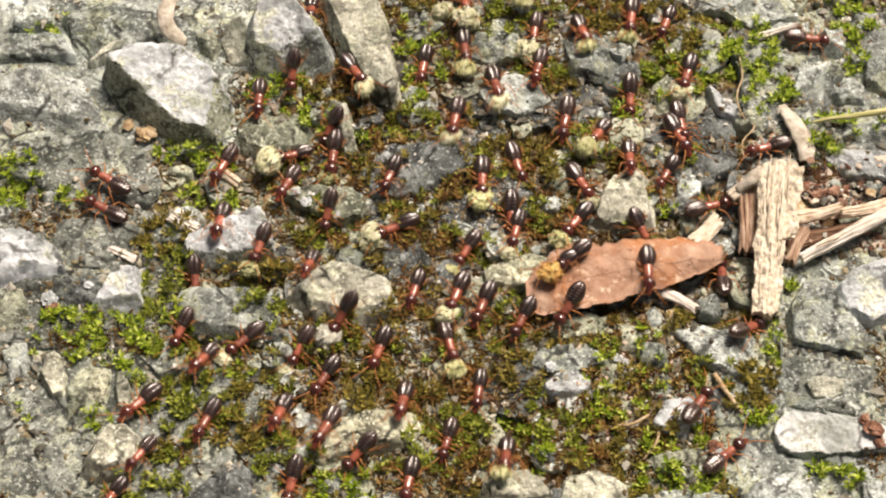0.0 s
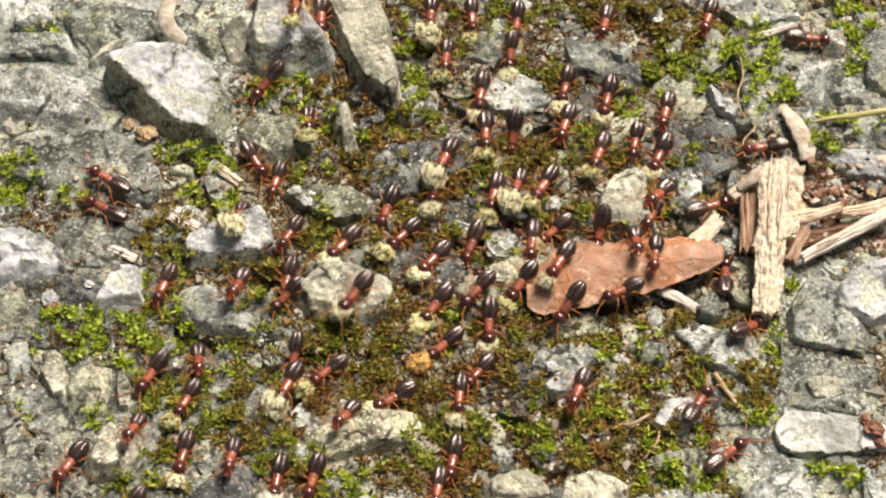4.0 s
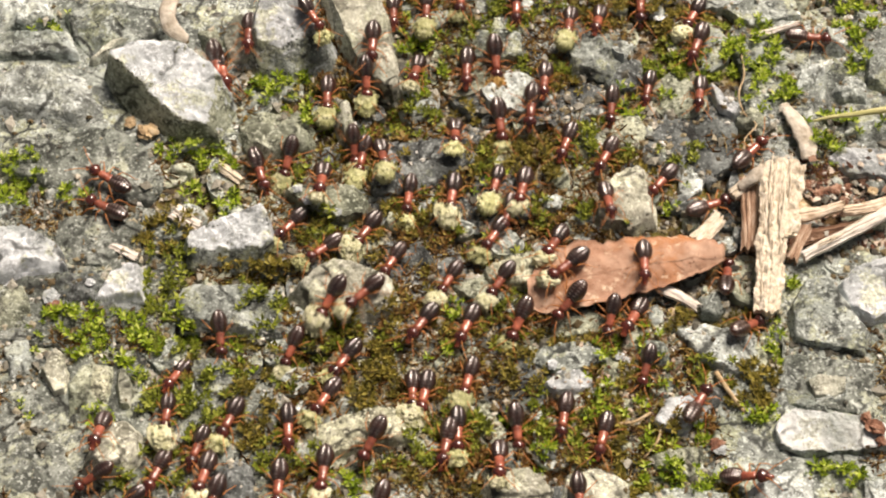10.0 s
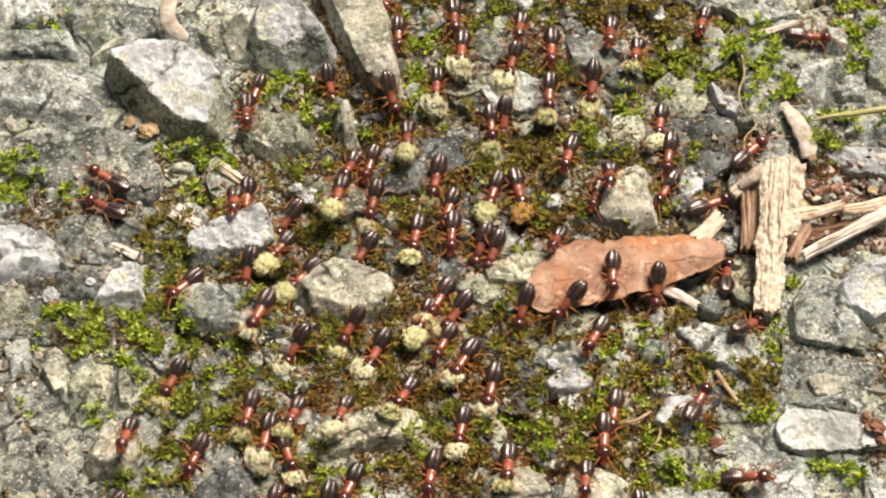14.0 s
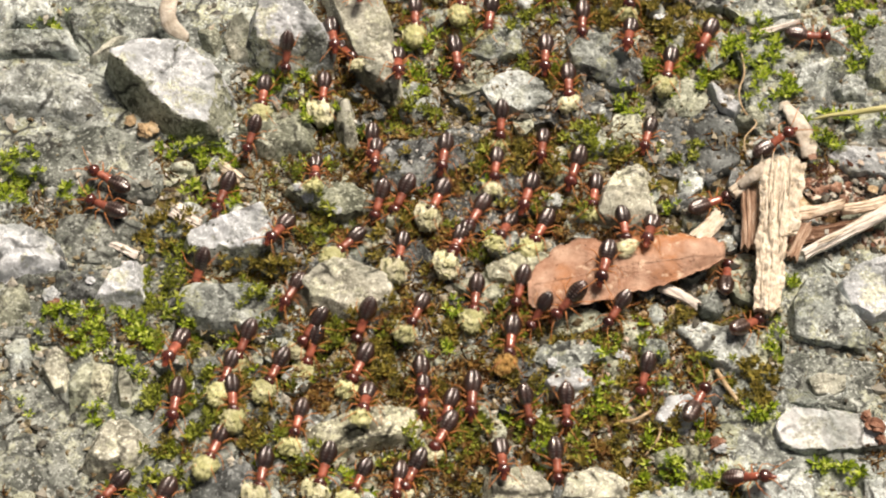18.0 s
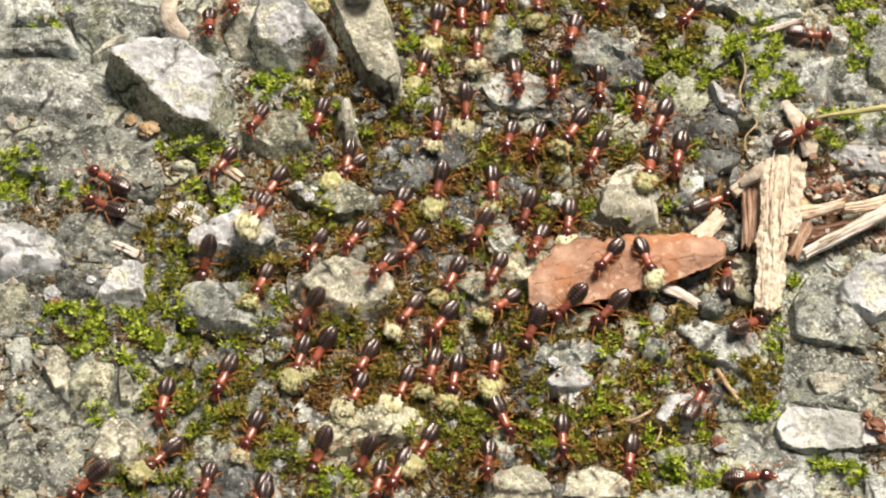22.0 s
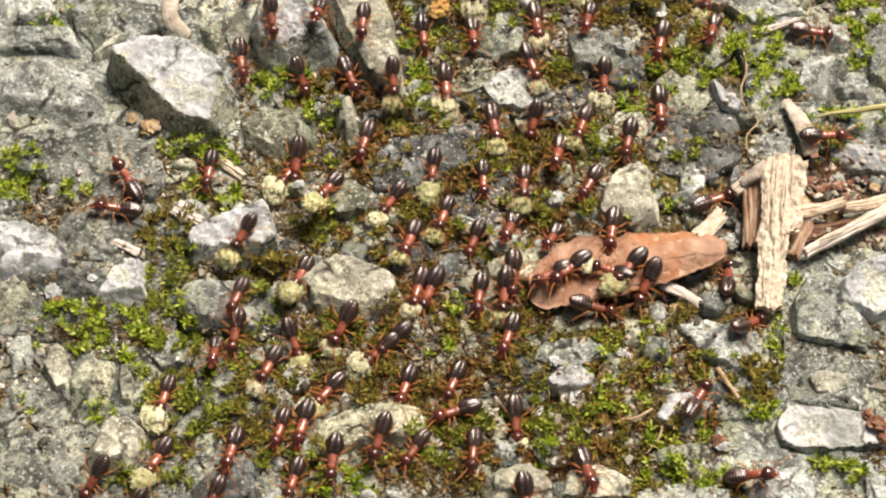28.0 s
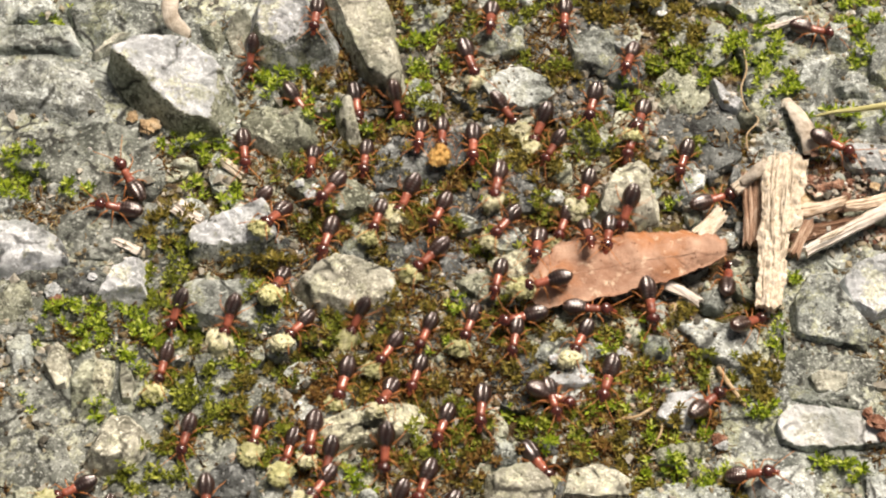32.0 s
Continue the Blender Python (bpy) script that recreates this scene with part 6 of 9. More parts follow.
    march([(0, 13.02, 8.61), (1, 13.85, 6.51), (2, 14.74, 2.61), (3, 14.03, 2.45), (4, 12.14, -1.59), (5, 9.49, -4.94), (6, 8.20, -8.03), (7, 6.81, -12.13), (8, 5.91, -16.35), (9, 5.54, -20.13), (10, 5.16, -23.01), (11, 5.20, -25.03), (12, 4.99, -28.44), (32, -5.88, -125.19)], 4)
    march([(0, 18.55, 10.85), (1, 18.64, 5.81), (2, 19.26, 2.34), (3, 18.70, 1.25), (4, 18.53, 0.02), (5, 18.45, -4.36), (6, 18.80, -6.48), (7, 18.51, -8.94), (8, 17.29, -12.64), (9, 16.00, -16.47), (10, 15.21, -19.34), (11, 13.86, -22.73), (12, 13.73, -26.01), (13, 13.54, -29.56), (32, -4.21, -122.21)])
    march([(0, -10.57, 5.10), (1, -11.68, 1.48), (2, -13.51, 0.14), (3, -13.94, -5.36), (4, -13.64, -10.20), (5, -14.71, -14.11), (6, -15.56, -19.08), (7, -16.44, -23.10), (8, -17.21, -27.53), (32, -29.59, -134.89)])
    march([(0, 14.17, 3.79), (1, 12.96, 2.39), (2, 11.96, 0.92), (3, 10.26, -0.06), (4, 8.71, -3.15), (5, 7.12, -5.05), (6, 5.47, -8.18), (7, 3.98, -11.23), (8, 2.79, -14.16), (9, 2.02, -16.50), (10, 1.36, -18.84), (11, 2.23, -21.42), (12, 2.93, -23.92), (13, 4.89, -28.00), (14, 5.25, -30.26), (32, -8.34, -116.03)], 5)
    march([(0, 6.85, 5.52), (1, 6.69, 2.98), (2, 5.94, 0.68), (3, 5.07, -3.83), (4, 4.57, -6.86), (5, 4.43, -11.03), (6, 5.16, -14.77), (7, 6.01, -18.67), (8, 5.96, -23.10), (9, 5.96, -27.14), (10, 6.07, -29.62), (32, -6.80, -132.41)], 1)
    march([(0, 18.54, 2.88), (1, 19.19, 1.67), (2, 20.43, -2.43), (3, 20.56, -4.80), (4, 18.60, -5.68), (5, 16.20, -6.48), (6, 15.16, -7.77), (7, 13.97, -12.03), (8, 13.19, -17.41), (9, 12.35, -21.57), (10, 12.24, -25.92), (11, 12.12, -29.73), (32, -2.24, -122.44)])
    march([(0, 3.43, 1.24), (1, 1.01, -2.86), (2, -0.61, -5.52), (3, -5.76, -10.65), (4, -9.42, -12.96), (5, -12.23, -16.56), (6, -13.06, -18.77), (7, -12.65, -22.29), (8, -10.85, -26.24), (9, -11.12, -30.60), (32, -27.19, -131.39)], 5)
    march([(0, -21.13, 3.23), (1, -21.61, -1.63), (2, -22.86, -6.14), (3, -24.10, -9.07), (4, -26.09, -12.79), (5, -27.72, -14.95), (6, -28.85, -17.41), (7, -31.63, -20.57), (8, -32.45, -24.94), (9, -30.81, -26.36), (10, -31.26, -28.30), (11, -31.99, -30.07), (32, -50.08, -124.55)])
    march([(0, 7.65, 3.07), (1, 6.32, -0.74), (2, 4.50, -6.60), (3, 2.33, -9.99), (4, 1.79, -15.04), (5, 1.62, -19.74), (6, 0.61, -21.76), (7, -0.04, -26.15), (8, -0.98, -29.51), (32, -19.20, -133.36)], 4)
    march([(0, 12.56, -2.46), (1, 10.12, -3.91), (2, 8.28, -7.31), (3, 6.85, -10.19), (4, 4.41, -12.88), (5, 2.30, -15.16), (6, 1.82, -17.93), (7, 1.03, -20.51), (8, 0.64, -23.07), (9, 0.08, -26.19), (10, -0.91, -29.44), (32, -17.50, -128.83)])
    march([(0, 19.65, -2.31), (1, 19.43, -5.77), (2, 17.62, -6.88), (3, 15.76, -9.84), (4, 13.33, -15.00), (5, 11.50, -20.20), (6, 10.83, -24.44), (7, 10.40, -27.70), (32, -2.09, -136.66)])
    march([(0, -8.21, -6.81), (1, -10.17, -10.24), (2, -12.40, -13.80), (3, -13.52, -18.07), (4, -14.73, -23.81), (5, -15.50, -28.47), (32, -36.28, -151.44)], 7)
    march([(0, -12.36, -1.76), (1, -14.14, -8.18), (2, -16.75, -13.16), (3, -17.97, -17.69), (4, -19.06, -22.10), (5, -20.00, -26.70), (6, -21.15, -29.95), (32, -40.70, -142.62)])
    march([(0, -5.21, -9.83), (1, -6.96, -13.74), (2, -9.56, -16.01), (3, -10.10, -20.52), (4, -11.22, -23.57), (5, -12.11, -27.65), (32, -33.97, -154.71)])
    march([(0, -26.74, -16.25), (1, -28.17, -18.02), (2, -30.57, -18.87), (3, -31.87, -20.61), (4, -33.08, -22.35), (5, -34.20, -24.12), (6, -35.33, -25.77), (7, -36.42, -27.46), (8, -37.59, -28.91), (9, -38.84, -30.15), (32, -53.83, -129.61)])
    march([(0, -21.66, -11.93), (1, -24.13, -16.37), (2, -24.98, -21.23), (3, -26.24, -24.04), (4, -27.41, -26.83), (5, -28.54, -29.33), (6, -29.73, -31.28), (32, -43.10, -146.97)])
    march([(0, -12.51, -9.55), (1, -15.54, -15.06), (2, -16.84, -19.72), (3, -19.00, -24.69), (4, -21.12, -28.21), (32, -39.26, -150.67)], 4)
    march([(0, 3.72, -14.40), (1, 3.19, -19.58), (2, 2.76, -21.76), (3, 1.86, -26.82), (4, 1.20, -30.33), (32, -13.99, -157.61)])
    march([(0, -14.58, -17.19), (1, -15.64, -21.77), (2, -16.64, -24.91), (3, -17.40, -29.02), (32, -39.41, -162.03)])
    march([(0, -26.85, -21.78), (1, -28.60, -25.22), (2, -30.45, -26.18), (3, -31.76, -27.96), (4, -33.02, -29.58), (5, -34.35, -30.80), (32, -56.47, -153.55)])
    march([(0, 0.98, -19.69), (1, 0.26, -21.77), (2, -0.11, -26.57), (3, -0.95, -29.90), (32, -22.77, -161.93)])
    march([(0, 6.60, 35.27), (1, 3.78, 30.44), (2, 3.83, 24.32), (3, 3.97, 19.75), (4, 4.35, 14.86), (5, 3.17, 7.87), (6, 0.90, 4.85), (7, -0.56, 1.19), (8, -2.56, -3.74), (9, -3.21, -6.68), (10, -8.24, -11.48), (11, -9.08, -14.44), (12, -9.60, -16.92), (13, -10.08, -22.21), (14, -10.24, -26.87), (15, -10.89, -31.33), (32, -23.23, -113.50)], 0)
    march([(0, -20.37, 50.52), (4, -18.95, 32.71), (5, -19.07, 30.18), (6, -19.29, 28.07), (7, -20.25, 25.01), (8, -22.50, 25.60), (9, -23.12, 23.27), (10, -22.69, 21.81), (11, -21.25, 15.05), (12, -20.93, 11.81), (13, -19.72, 9.11), (14, -19.10, 6.76), (15, -20.04, 5.11), (16, -20.82, 3.27), (17, -22.06, 2.44), (18, -22.84, -1.72), (19, -23.30, -2.87), (20, -24.09, -7.40), (21, -25.06, -11.19), (22, -25.72, -16.16), (23, -26.70, -18.82), (24, -27.47, -21.42), (25, -28.26, -24.68), (26, -29.59, -25.94), (27, -30.67, -28.05), (28, -31.82, -29.83), (29, -33.04, -31.25), (32, -37.38, -44.61)])
    march([(0, -11.10, 41.04), (2, -14.38, 32.16), (3, -14.44, 29.22), (4, -14.57, 26.81), (5, -14.67, 23.71), (6, -15.44, 22.30), (7, -16.04, 24.46), (8, -16.46, 27.87), (9, -15.35, 27.96), (10, -14.17, 25.79), (11, -13.81, 25.81), (12, -13.44, 24.67), (13, -12.82, 22.99), (14, -11.74, 20.43), (15, -11.56, 17.44), (16, -11.71, 14.56), (17, -12.14, 12.28), (18, -12.57, 8.71), (19, -12.55, 6.16), (20, -13.37, 5.11), (21, -14.82, 1.65), (22, -16.89, -3.68), (23, -18.31, -10.00), (24, -19.70, -13.38), (25, -23.23, -18.38), (26, -24.70, -21.63), (27, -26.17, -24.59), (28, -27.48, -27.27), (29, -28.65, -29.73), (32, -33.51, -43.04)], 0)
    march([(0, -9.06, 56.41), (5, -10.46, 32.12), (6, -10.53, 27.46), (7, -12.06, 26.00), (8, -10.55, 21.08), (9, -10.38, 17.55), (10, -9.00, 12.72), (11, -9.24, 9.94), (12, -10.56, 6.32), (13, -12.60, 3.13), (14, -14.95, 0.26), (15, -17.11, -3.19), (16, -18.64, -7.22), (17, -19.12, -10.12), (18, -19.75, -13.04), (19, -20.72, -17.19), (20, -21.79, -20.97), (21, -22.98, -24.30), (22, -24.09, -27.66), (23, -25.20, -30.68), (32, -27.84, -74.39)], 2)
    march([(0, -10.81, 47.59), (3, -12.56, 33.07), (4, -12.30, 28.59), (5, -12.24, 26.00), (6, -11.39, 23.46), (7, -10.43, 18.73), (8, -9.69, 14.16), (9, -10.94, 12.11), (10, -11.74, 7.96), (11, -11.22, 4.49), (12, -12.91, 1.02), (13, -13.69, -1.19), (14, -16.61, -6.74), (15, -18.11, -12.20), (16, -21.14, -17.12), (17, -22.88, -22.10), (18, -24.92, -26.41), (19, -26.30, -29.17), (32, -33.41, -92.10)], 4)
    march([(0, -5.11, 55.38), (5, -2.68, 32.40), (6, -2.61, 28.96), (7, -2.92, 25.61), (8, -2.11, 20.33), (9, -2.16, 12.49), (10, -3.14, 6.94), (11, -2.96, 4.99), (12, -3.36, 1.16), (13, -5.42, -2.44), (14, -7.67, -8.25), (15, -10.03, -10.70), (16, -10.07, -10.89), (17, -11.36, -14.71), (18, -13.06, -18.16), (19, -13.71, -22.45), (20, -14.20, -26.50), (21, -14.99, -30.28), (32, -24.88, -80.84)], 5)
    march([(0, 5.03, 54.86), (5, 0.77, 30.66), (6, 1.53, 26.56), (7, 2.28, 23.55), (8, 2.72, 17.87), (9, 2.58, 12.44), (10, 1.15, 7.23), (11, -0.00, 0.44), (12, -1.50, -2.98), (13, -4.27, -8.04), (14, -5.43, -10.40), (15, -6.87, -13.33), (16, -8.05, -16.29), (17, -9.80, -20.56), (18, -10.36, -22.95), (19, -11.04, -27.67), (32, -21.78, -90.59)], 3)
    march([(0, 0.80, 48.43), (4, -1.03, 29.31), (5, -1.23, 25.21), (6, -0.47, 21.39), (7, 0.41, 16.29), (8, -1.59, 10.13), (9, -3.97, 5.94), (10, -6.55, 2.89), (11, -7.45, 0.25), (12, -8.96, -5.02), (13, -12.29, -9.24), (14, -12.98, -9.68), (15, -13.97, -12.91), (16, -14.77, -14.98), (17, -14.45, -19.33), (18, -16.23, -23.35), (19, -16.60, -28.77), (32, -23.40, -90.91)], 3)
    march([(0, 14.01, 55.44), (5, 11.68, 31.98), (6, 9.95, 25.31), (7, 9.12, 18.91), (8, 8.42, 14.76), (9, 7.64, 10.38), (10, 6.74, 5.00), (11, 5.44, 0.66), (12, 3.79, -3.32), (13, 2.33, -6.37), (14, 0.79, -9.88), (15, -0.76, -13.42), (16, -1.99, -17.25), (17, -2.90, -21.12), (18, -3.85, -24.76), (19, -4.66, -28.45), (32, -15.66, -89.46)])
    march([(0, 29.78, 55.18), (5, 25.26, 30.91), (6, 22.84, 27.12), (7, 19.97, 21.11), (8, 19.69, 18.20), (9, 18.99, 14.96), (10, 16.82, 11.59), (11, 16.15, 9.56), (12, 16.74, 3.01), (13, 16.65, 2.25), (14, 16.20, -3.12), (15, 15.94, -5.30), (16, 14.57, -9.70), (17, 11.96, -14.57), (18, 11.42, -16.56), (19, 12.51, -20.65), (20, 12.47, -23.66), (21, 12.63, -26.91), (22, 12.68, -30.53), (32, 2.00, -79.06)])
    march([(0, 22.17, 47.78), (3, 17.95, 33.13), (4, 17.03, 27.83), (5, 16.24, 22.75), (6, 16.46, 19.61), (7, 16.43, 15.39), (8, 15.88, 12.69), (9, 15.74, 9.93), (10, 15.74, 5.06), (11, 17.59, 1.30), (12, 17.11, -3.59), (13, 16.15, -7.44), (14, 15.10, -9.50), (15, 12.36, -13.34), (16, 10.09, -16.59), (17, 10.02, -19.30), (18, 10.27, -22.03), (19, 10.46, -23.96), (20, 10.88, -27.25), (21, 11.01, -30.01), (32, 4.30, -83.71)])
    march([(0, 32.83, 46.64), (3, 29.17, 33.66), (4, 27.79, 28.75), (5, 26.77, 25.08), (6, 25.89, 20.81), (7, 25.44, 13.39), (8, 25.21, 11.05), (9, 23.90, 9.72), (10, 22.50, 8.43), (11, 22.05, 7.13), (12, 20.95, 5.27), (13, 20.95, 1.54), (14, 20.56, -3.95), (15, 20.46, -4.95), (16, 21.04, -6.99), (17, 20.86, -8.76), (18, 19.29, -13.33), (19, 18.18, -16.16), (20, 17.83, -16.81), (21, 17.67, -18.85), (22, 17.33, -21.83), (23, 17.04, -25.05), (24, 16.83, -28.37), (32, 8.66, -62.99)])
    march([(0, 5.10, 48.83), (4, 3.06, 29.30), (5, 2.99, 23.94), (6, 3.28, 17.80), (7, 2.51, 11.06), (8, 1.46, 6.76), (9, -0.79, 2.69), (10, -4.10, -0.92), (11, -6.49, -6.03), (12, -9.88, -10.41), (13, -12.01, -13.73), (14, -13.43, -17.71), (15, -14.60, -21.64), (16, -15.51, -25.71), (17, -16.36, -29.51), (32, -30.86, -102.73)], 0)
    march([(0, 9.28, 48.39), (3, 8.22, 34.35), (4, 7.92, 28.60), (5, 7.51, 22.77), (6, 7.04, 16.98), (7, 6.05, 14.68), (8, 5.75, 10.58), (9, 6.72, 5.84), (10, 5.76, 2.29), (11, 2.77, -2.68), (12, 1.01, -7.23), (13, -0.82, -12.06), (14, -2.99, -16.00), (15, -5.29, -19.72), (16, -7.36, -22.10), (17, -9.00, -26.54), (18, -10.12, -30.76), (32, -17.98, -96.30)], 5)
    march([(0, -2.67, 42.85), (3, 0.83, 29.55), (4, 0.61, 24.10), (5, 0.21, 19.06), (6, -0.20, 12.91), (7, -2.17, 7.63), (8, -3.36, 4.68), (9, -7.39, 1.89), (10, -10.29, 0.23), (11, -11.65, -2.00), (12, -13.97, -8.25), (13, -16.29, -12.58), (14, -17.68, -17.23), (15, -18.90, -21.58), (16, -19.88, -26.23), (17, -21.05, -29.49), (32, -27.64, -95.96)], 0)
    march([(0, 1.82, 39.75), (2, 4.55, 30.10), (3, 4.42, 24.09), (4, 4.18, 19.68), (5, 3.71, 15.41), (6, 3.04, 9.65), (7, 1.73, 5.38), (8, 0.04, 1.67), (9, -2.57, -1.96), (10, -6.07, -5.63), (11, -10.67, -10.11), (12, -15.08, -13.44), (13, -15.97, -18.53), (14, -14.83, -21.37), (15, -14.08, -24.32), (16, -14.33, -28.25), (32, -23.44, -105.46)], 4)
    march([(0, 15.03, 39.48), (2, 14.27, 29.82), (3, 13.57, 25.09), (4, 12.85, 20.27), (5, 12.16, 16.11), (6, 11.46, 11.76), (7, 10.75, 7.72), (8, 10.37, 4.78), (9, 8.43, 0.20), (10, 6.45, -3.28), (11, 4.85, -6.40), (12, 4.17, -10.47), (13, 2.98, -16.06), (14, 2.00, -18.78), (15, 1.96, -20.68), (16, 4.76, -23.09), (17, 6.56, -26.11), (18, 6.21, -28.46), (19, 6.61, -30.72), (32, 0.22, -93.46)], 1)
    march([(0, -13.21, 28.69), (1, -13.20, 25.49), (2, -13.22, 22.33), (3, -13.30, 19.30), (4, -13.40, 15.67), (5, -13.53, 11.76), (6, -14.14, 10.47), (7, -13.79, 7.62), (8, -12.71, 5.24), (9, -12.71, 3.40), (10, -13.81, 3.34), (11, -16.28, -0.39), (12, -20.76, -6.61), (13, -22.93, -9.94), (14, -24.55, -13.70), (15, -25.88, -17.34), (16, -27.02, -20.46), (17, -27.89, -23.90), (18, -29.14, -25.62), (19, -30.33, -27.41), (20, -31.49, -29.21), (21, -32.65, -30.87), (32, -41.76, -82.60)], 5)
    march([(0, 2.34, 31.17), (1, 2.49, 25.58), (2, 2.67, 20.64), (3, 2.53, 16.33), (4, 1.04, 11.12), (5, -0.55, 7.25), (6, -2.65, 5.90), (7, -5.28, 4.14), (8, -6.47, 1.76), (9, -7.60, -1.00), (10, -9.56, -5.55), (11, -11.50, -8.42), (12, -13.12, -11.43), (13, -14.68, -14.76), (14, -15.98, -19.68), (15, -16.68, -24.37), (16, -17.34, -28.98), (32, -29.00, -105.20)], 3)
    march([(0, -10.91, 64.13), (7, -8.27, 33.92), (8, -8.10, 27.86), (9, -7.77, 24.05), (10, -7.81, 20.30), (11, -7.00, 17.05), (12, -7.73, 11.75), (13, -9.05, 9.31), (14, -9.83, 6.00), (15, -10.30, 2.74), (16, -10.47, -1.50), (17, -10.73, -6.83), (18, -11.81, -9.78), (19, -13.49, -13.67), (20, -13.40, -17.01), (21, -15.12, -21.06), (22, -16.25, -26.08), (23, -17.19, -28.73), (32, -22.26, -67.57)], 2)
    march([(0, -10.81, 63.09), (6, -12.71, 34.18), (7, -12.65, 30.75), (8, -12.60, 27.26), (9, -12.18, 23.48), (10, -11.61, 19.00), (11, -11.65, 14.30), (12, -11.49, 9.66), (13, -12.83, 4.95), (14, -13.99, 3.75), (15, -14.74, 2.00), (16, -15.44, -1.17), (17, -17.07, -6.53), (18, -18.10, -9.78), (19, -20.64, -14.07), (20, -22.77, -18.57), (21, -23.38, -20.24), (22, -24.70, -22.46), (23, -26.35, -24.02), (24, -28.48, -25.70), (25, -32.57, -25.94), (26, -34.76, -27.39), (27, -36.50, -28.51), (28, -38.04, -29.62), (32, -43.82, -48.89)], 2)
    march([(0, 2.76, 70.18), (8, 1.20, 32.10), (9, 1.24, 26.82), (10, 2.45, 22.39), (11, 1.73, 15.55), (12, 1.56, 9.26), (13, 1.33, 5.76), (14, 0.99, 2.67), (15, 0.49, -0.25), (16, -0.22, -3.58), (17, -1.18, -7.28), (18, -2.06, -13.59), (19, -1.33, -15.81), (20, -1.79, -17.06), (21, -2.46, -20.74), (22, -3.45, -23.57), (23, -4.56, -27.17), (24, -5.81, -30.59), (32, -15.44, -68.68)])
    march([(0, 12.72, 67.85), (8, 8.71, 29.43), (9, 9.50, 23.83), (10, 9.03, 17.84), (11, 7.90, 14.83), (12, 6.41, 9.86), (13, 5.32, 5.55), (14, 4.29, 1.77), (15, 3.68, -1.18), (16, 3.12, -6.18), (17, 3.73, -10.06), (18, 2.80, -15.26), (19, 2.92, -20.45), (20, 0.83, -23.79), (21, -0.77, -27.67), (22, -2.03, -30.95), (32, -12.55, -78.97)])
    march([(0, 18.55, 66.44), (8, 18.17, 29.43), (9, 16.80, 23.10), (10, 17.06, 17.85), (11, 14.97, 13.63), (12, 12.84, 8.98), (13, 12.51, 5.06), (14, 11.28, 0.82), (15, 9.52, -4.80), (16, 8.19, -7.70), (17, 7.14, -11.94), (18, 7.55, -16.41), (19, 8.89, -21.56), (20, 8.89, -26.77), (21, 9.04, -29.70), (32, 3.71, -80.59)])
    march([(0, 23.17, 64.16), (7, 24.17, 32.75), (8, 22.82, 28.11), (9, 21.93, 24.06), (10, 21.00, 20.24), (11, 19.75, 14.90), (12, 17.78, 11.80), (13, 16.47, 9.22), (14, 15.35, 6.24), (15, 14.23, 3.57), (16, 12.99, 0.47), (17, 11.81, -2.92), (18, 10.09, -6.91), (19, 7.49, -10.62), (20, 5.64, -14.89), (21, 4.78, -19.16), (22, 4.23, -22.61), (23, 3.84, -26.61), (24, 3.53, -29.80), (32, -1.96, -65.70)])
    march([(0, 29.87, 61.58), (6, 32.06, 32.30), (7, 30.55, 28.34), (8, 29.23, 25.55), (9, 27.37, 22.27), (10, 25.97, 19.01), (11, 25.34, 12.42), (12, 25.12, 10.26), (13, 23.84, 8.57), (14, 22.74, 7.60), (15, 21.32, 4.74), (16, 20.79, 1.53), (17, 19.53, -2.89), (18, 17.41, -6.71), (19, 15.75, -9.73), (20, 13.83, -13.30), (21, 12.03, -16.71), (22, 10.97, -19.79), (23, 11.48, -23.91), (24, 10.93, -27.11), (25, 10.84, -30.09), (32, 2.63, -64.25)])
    march([(0, -0.45, 59.12), (6, -4.54, 31.09), (7, -4.74, 26.63), (8, -5.00, 22.64), (9, -5.79, 16.70), (10, -7.64, 11.85), (11, -8.26, 8.12), (12, -8.18, 3.99), (13, -9.61, 0.69), (14, -12.25, -2.64), (15, -15.20, -6.72), (16, -17.73, -10.75), (17, -18.41, -15.99), (18, -20.40, -20.91), (19, -21.75, -27.17), (20, -23.09, -30.68), (32, -31.41, -86.75)], 2)
    march([(0, 4.69, 62.77), (6, 1.43, 33.89), (7, 1.42, 29.15), (8, 1.33, 23.85), (9, 1.22, 19.40), (10, 1.20, 13.89), (11, 0.72, 10.91), (12, -0.77, 7.27), (13, -1.61, 5.21), (14, -2.36, 2.22), (15, -2.84, -0.72), (16, -3.54, -3.64), (17, -5.81, -9.05), (18, -7.17, -12.15), (19, -8.19, -16.45), (20, -7.88, -21.25), (21, -10.18, -24.96), (22, -11.15, -29.54), (32, -21.83, -77.69)], 5)
    march([(0, 3.78, 58.47), (6, 4.41, 31.96), (7, 4.56, 27.07), (8, 4.48, 21.81), (9, 6.23, 15.26), (10, 5.50, 8.27), (11, 3.60, 2.23), (12, 1.42, 0.29), (13, 0.49, -3.28), (14, -1.27, -7.06), (15, -2.93, -10.92), (16, -4.49, -15.36), (17, -5.42, -21.30), (18, -7.00, -24.30), (19, -8.05, -28.73), (32, -13.97, -86.16)], 2)
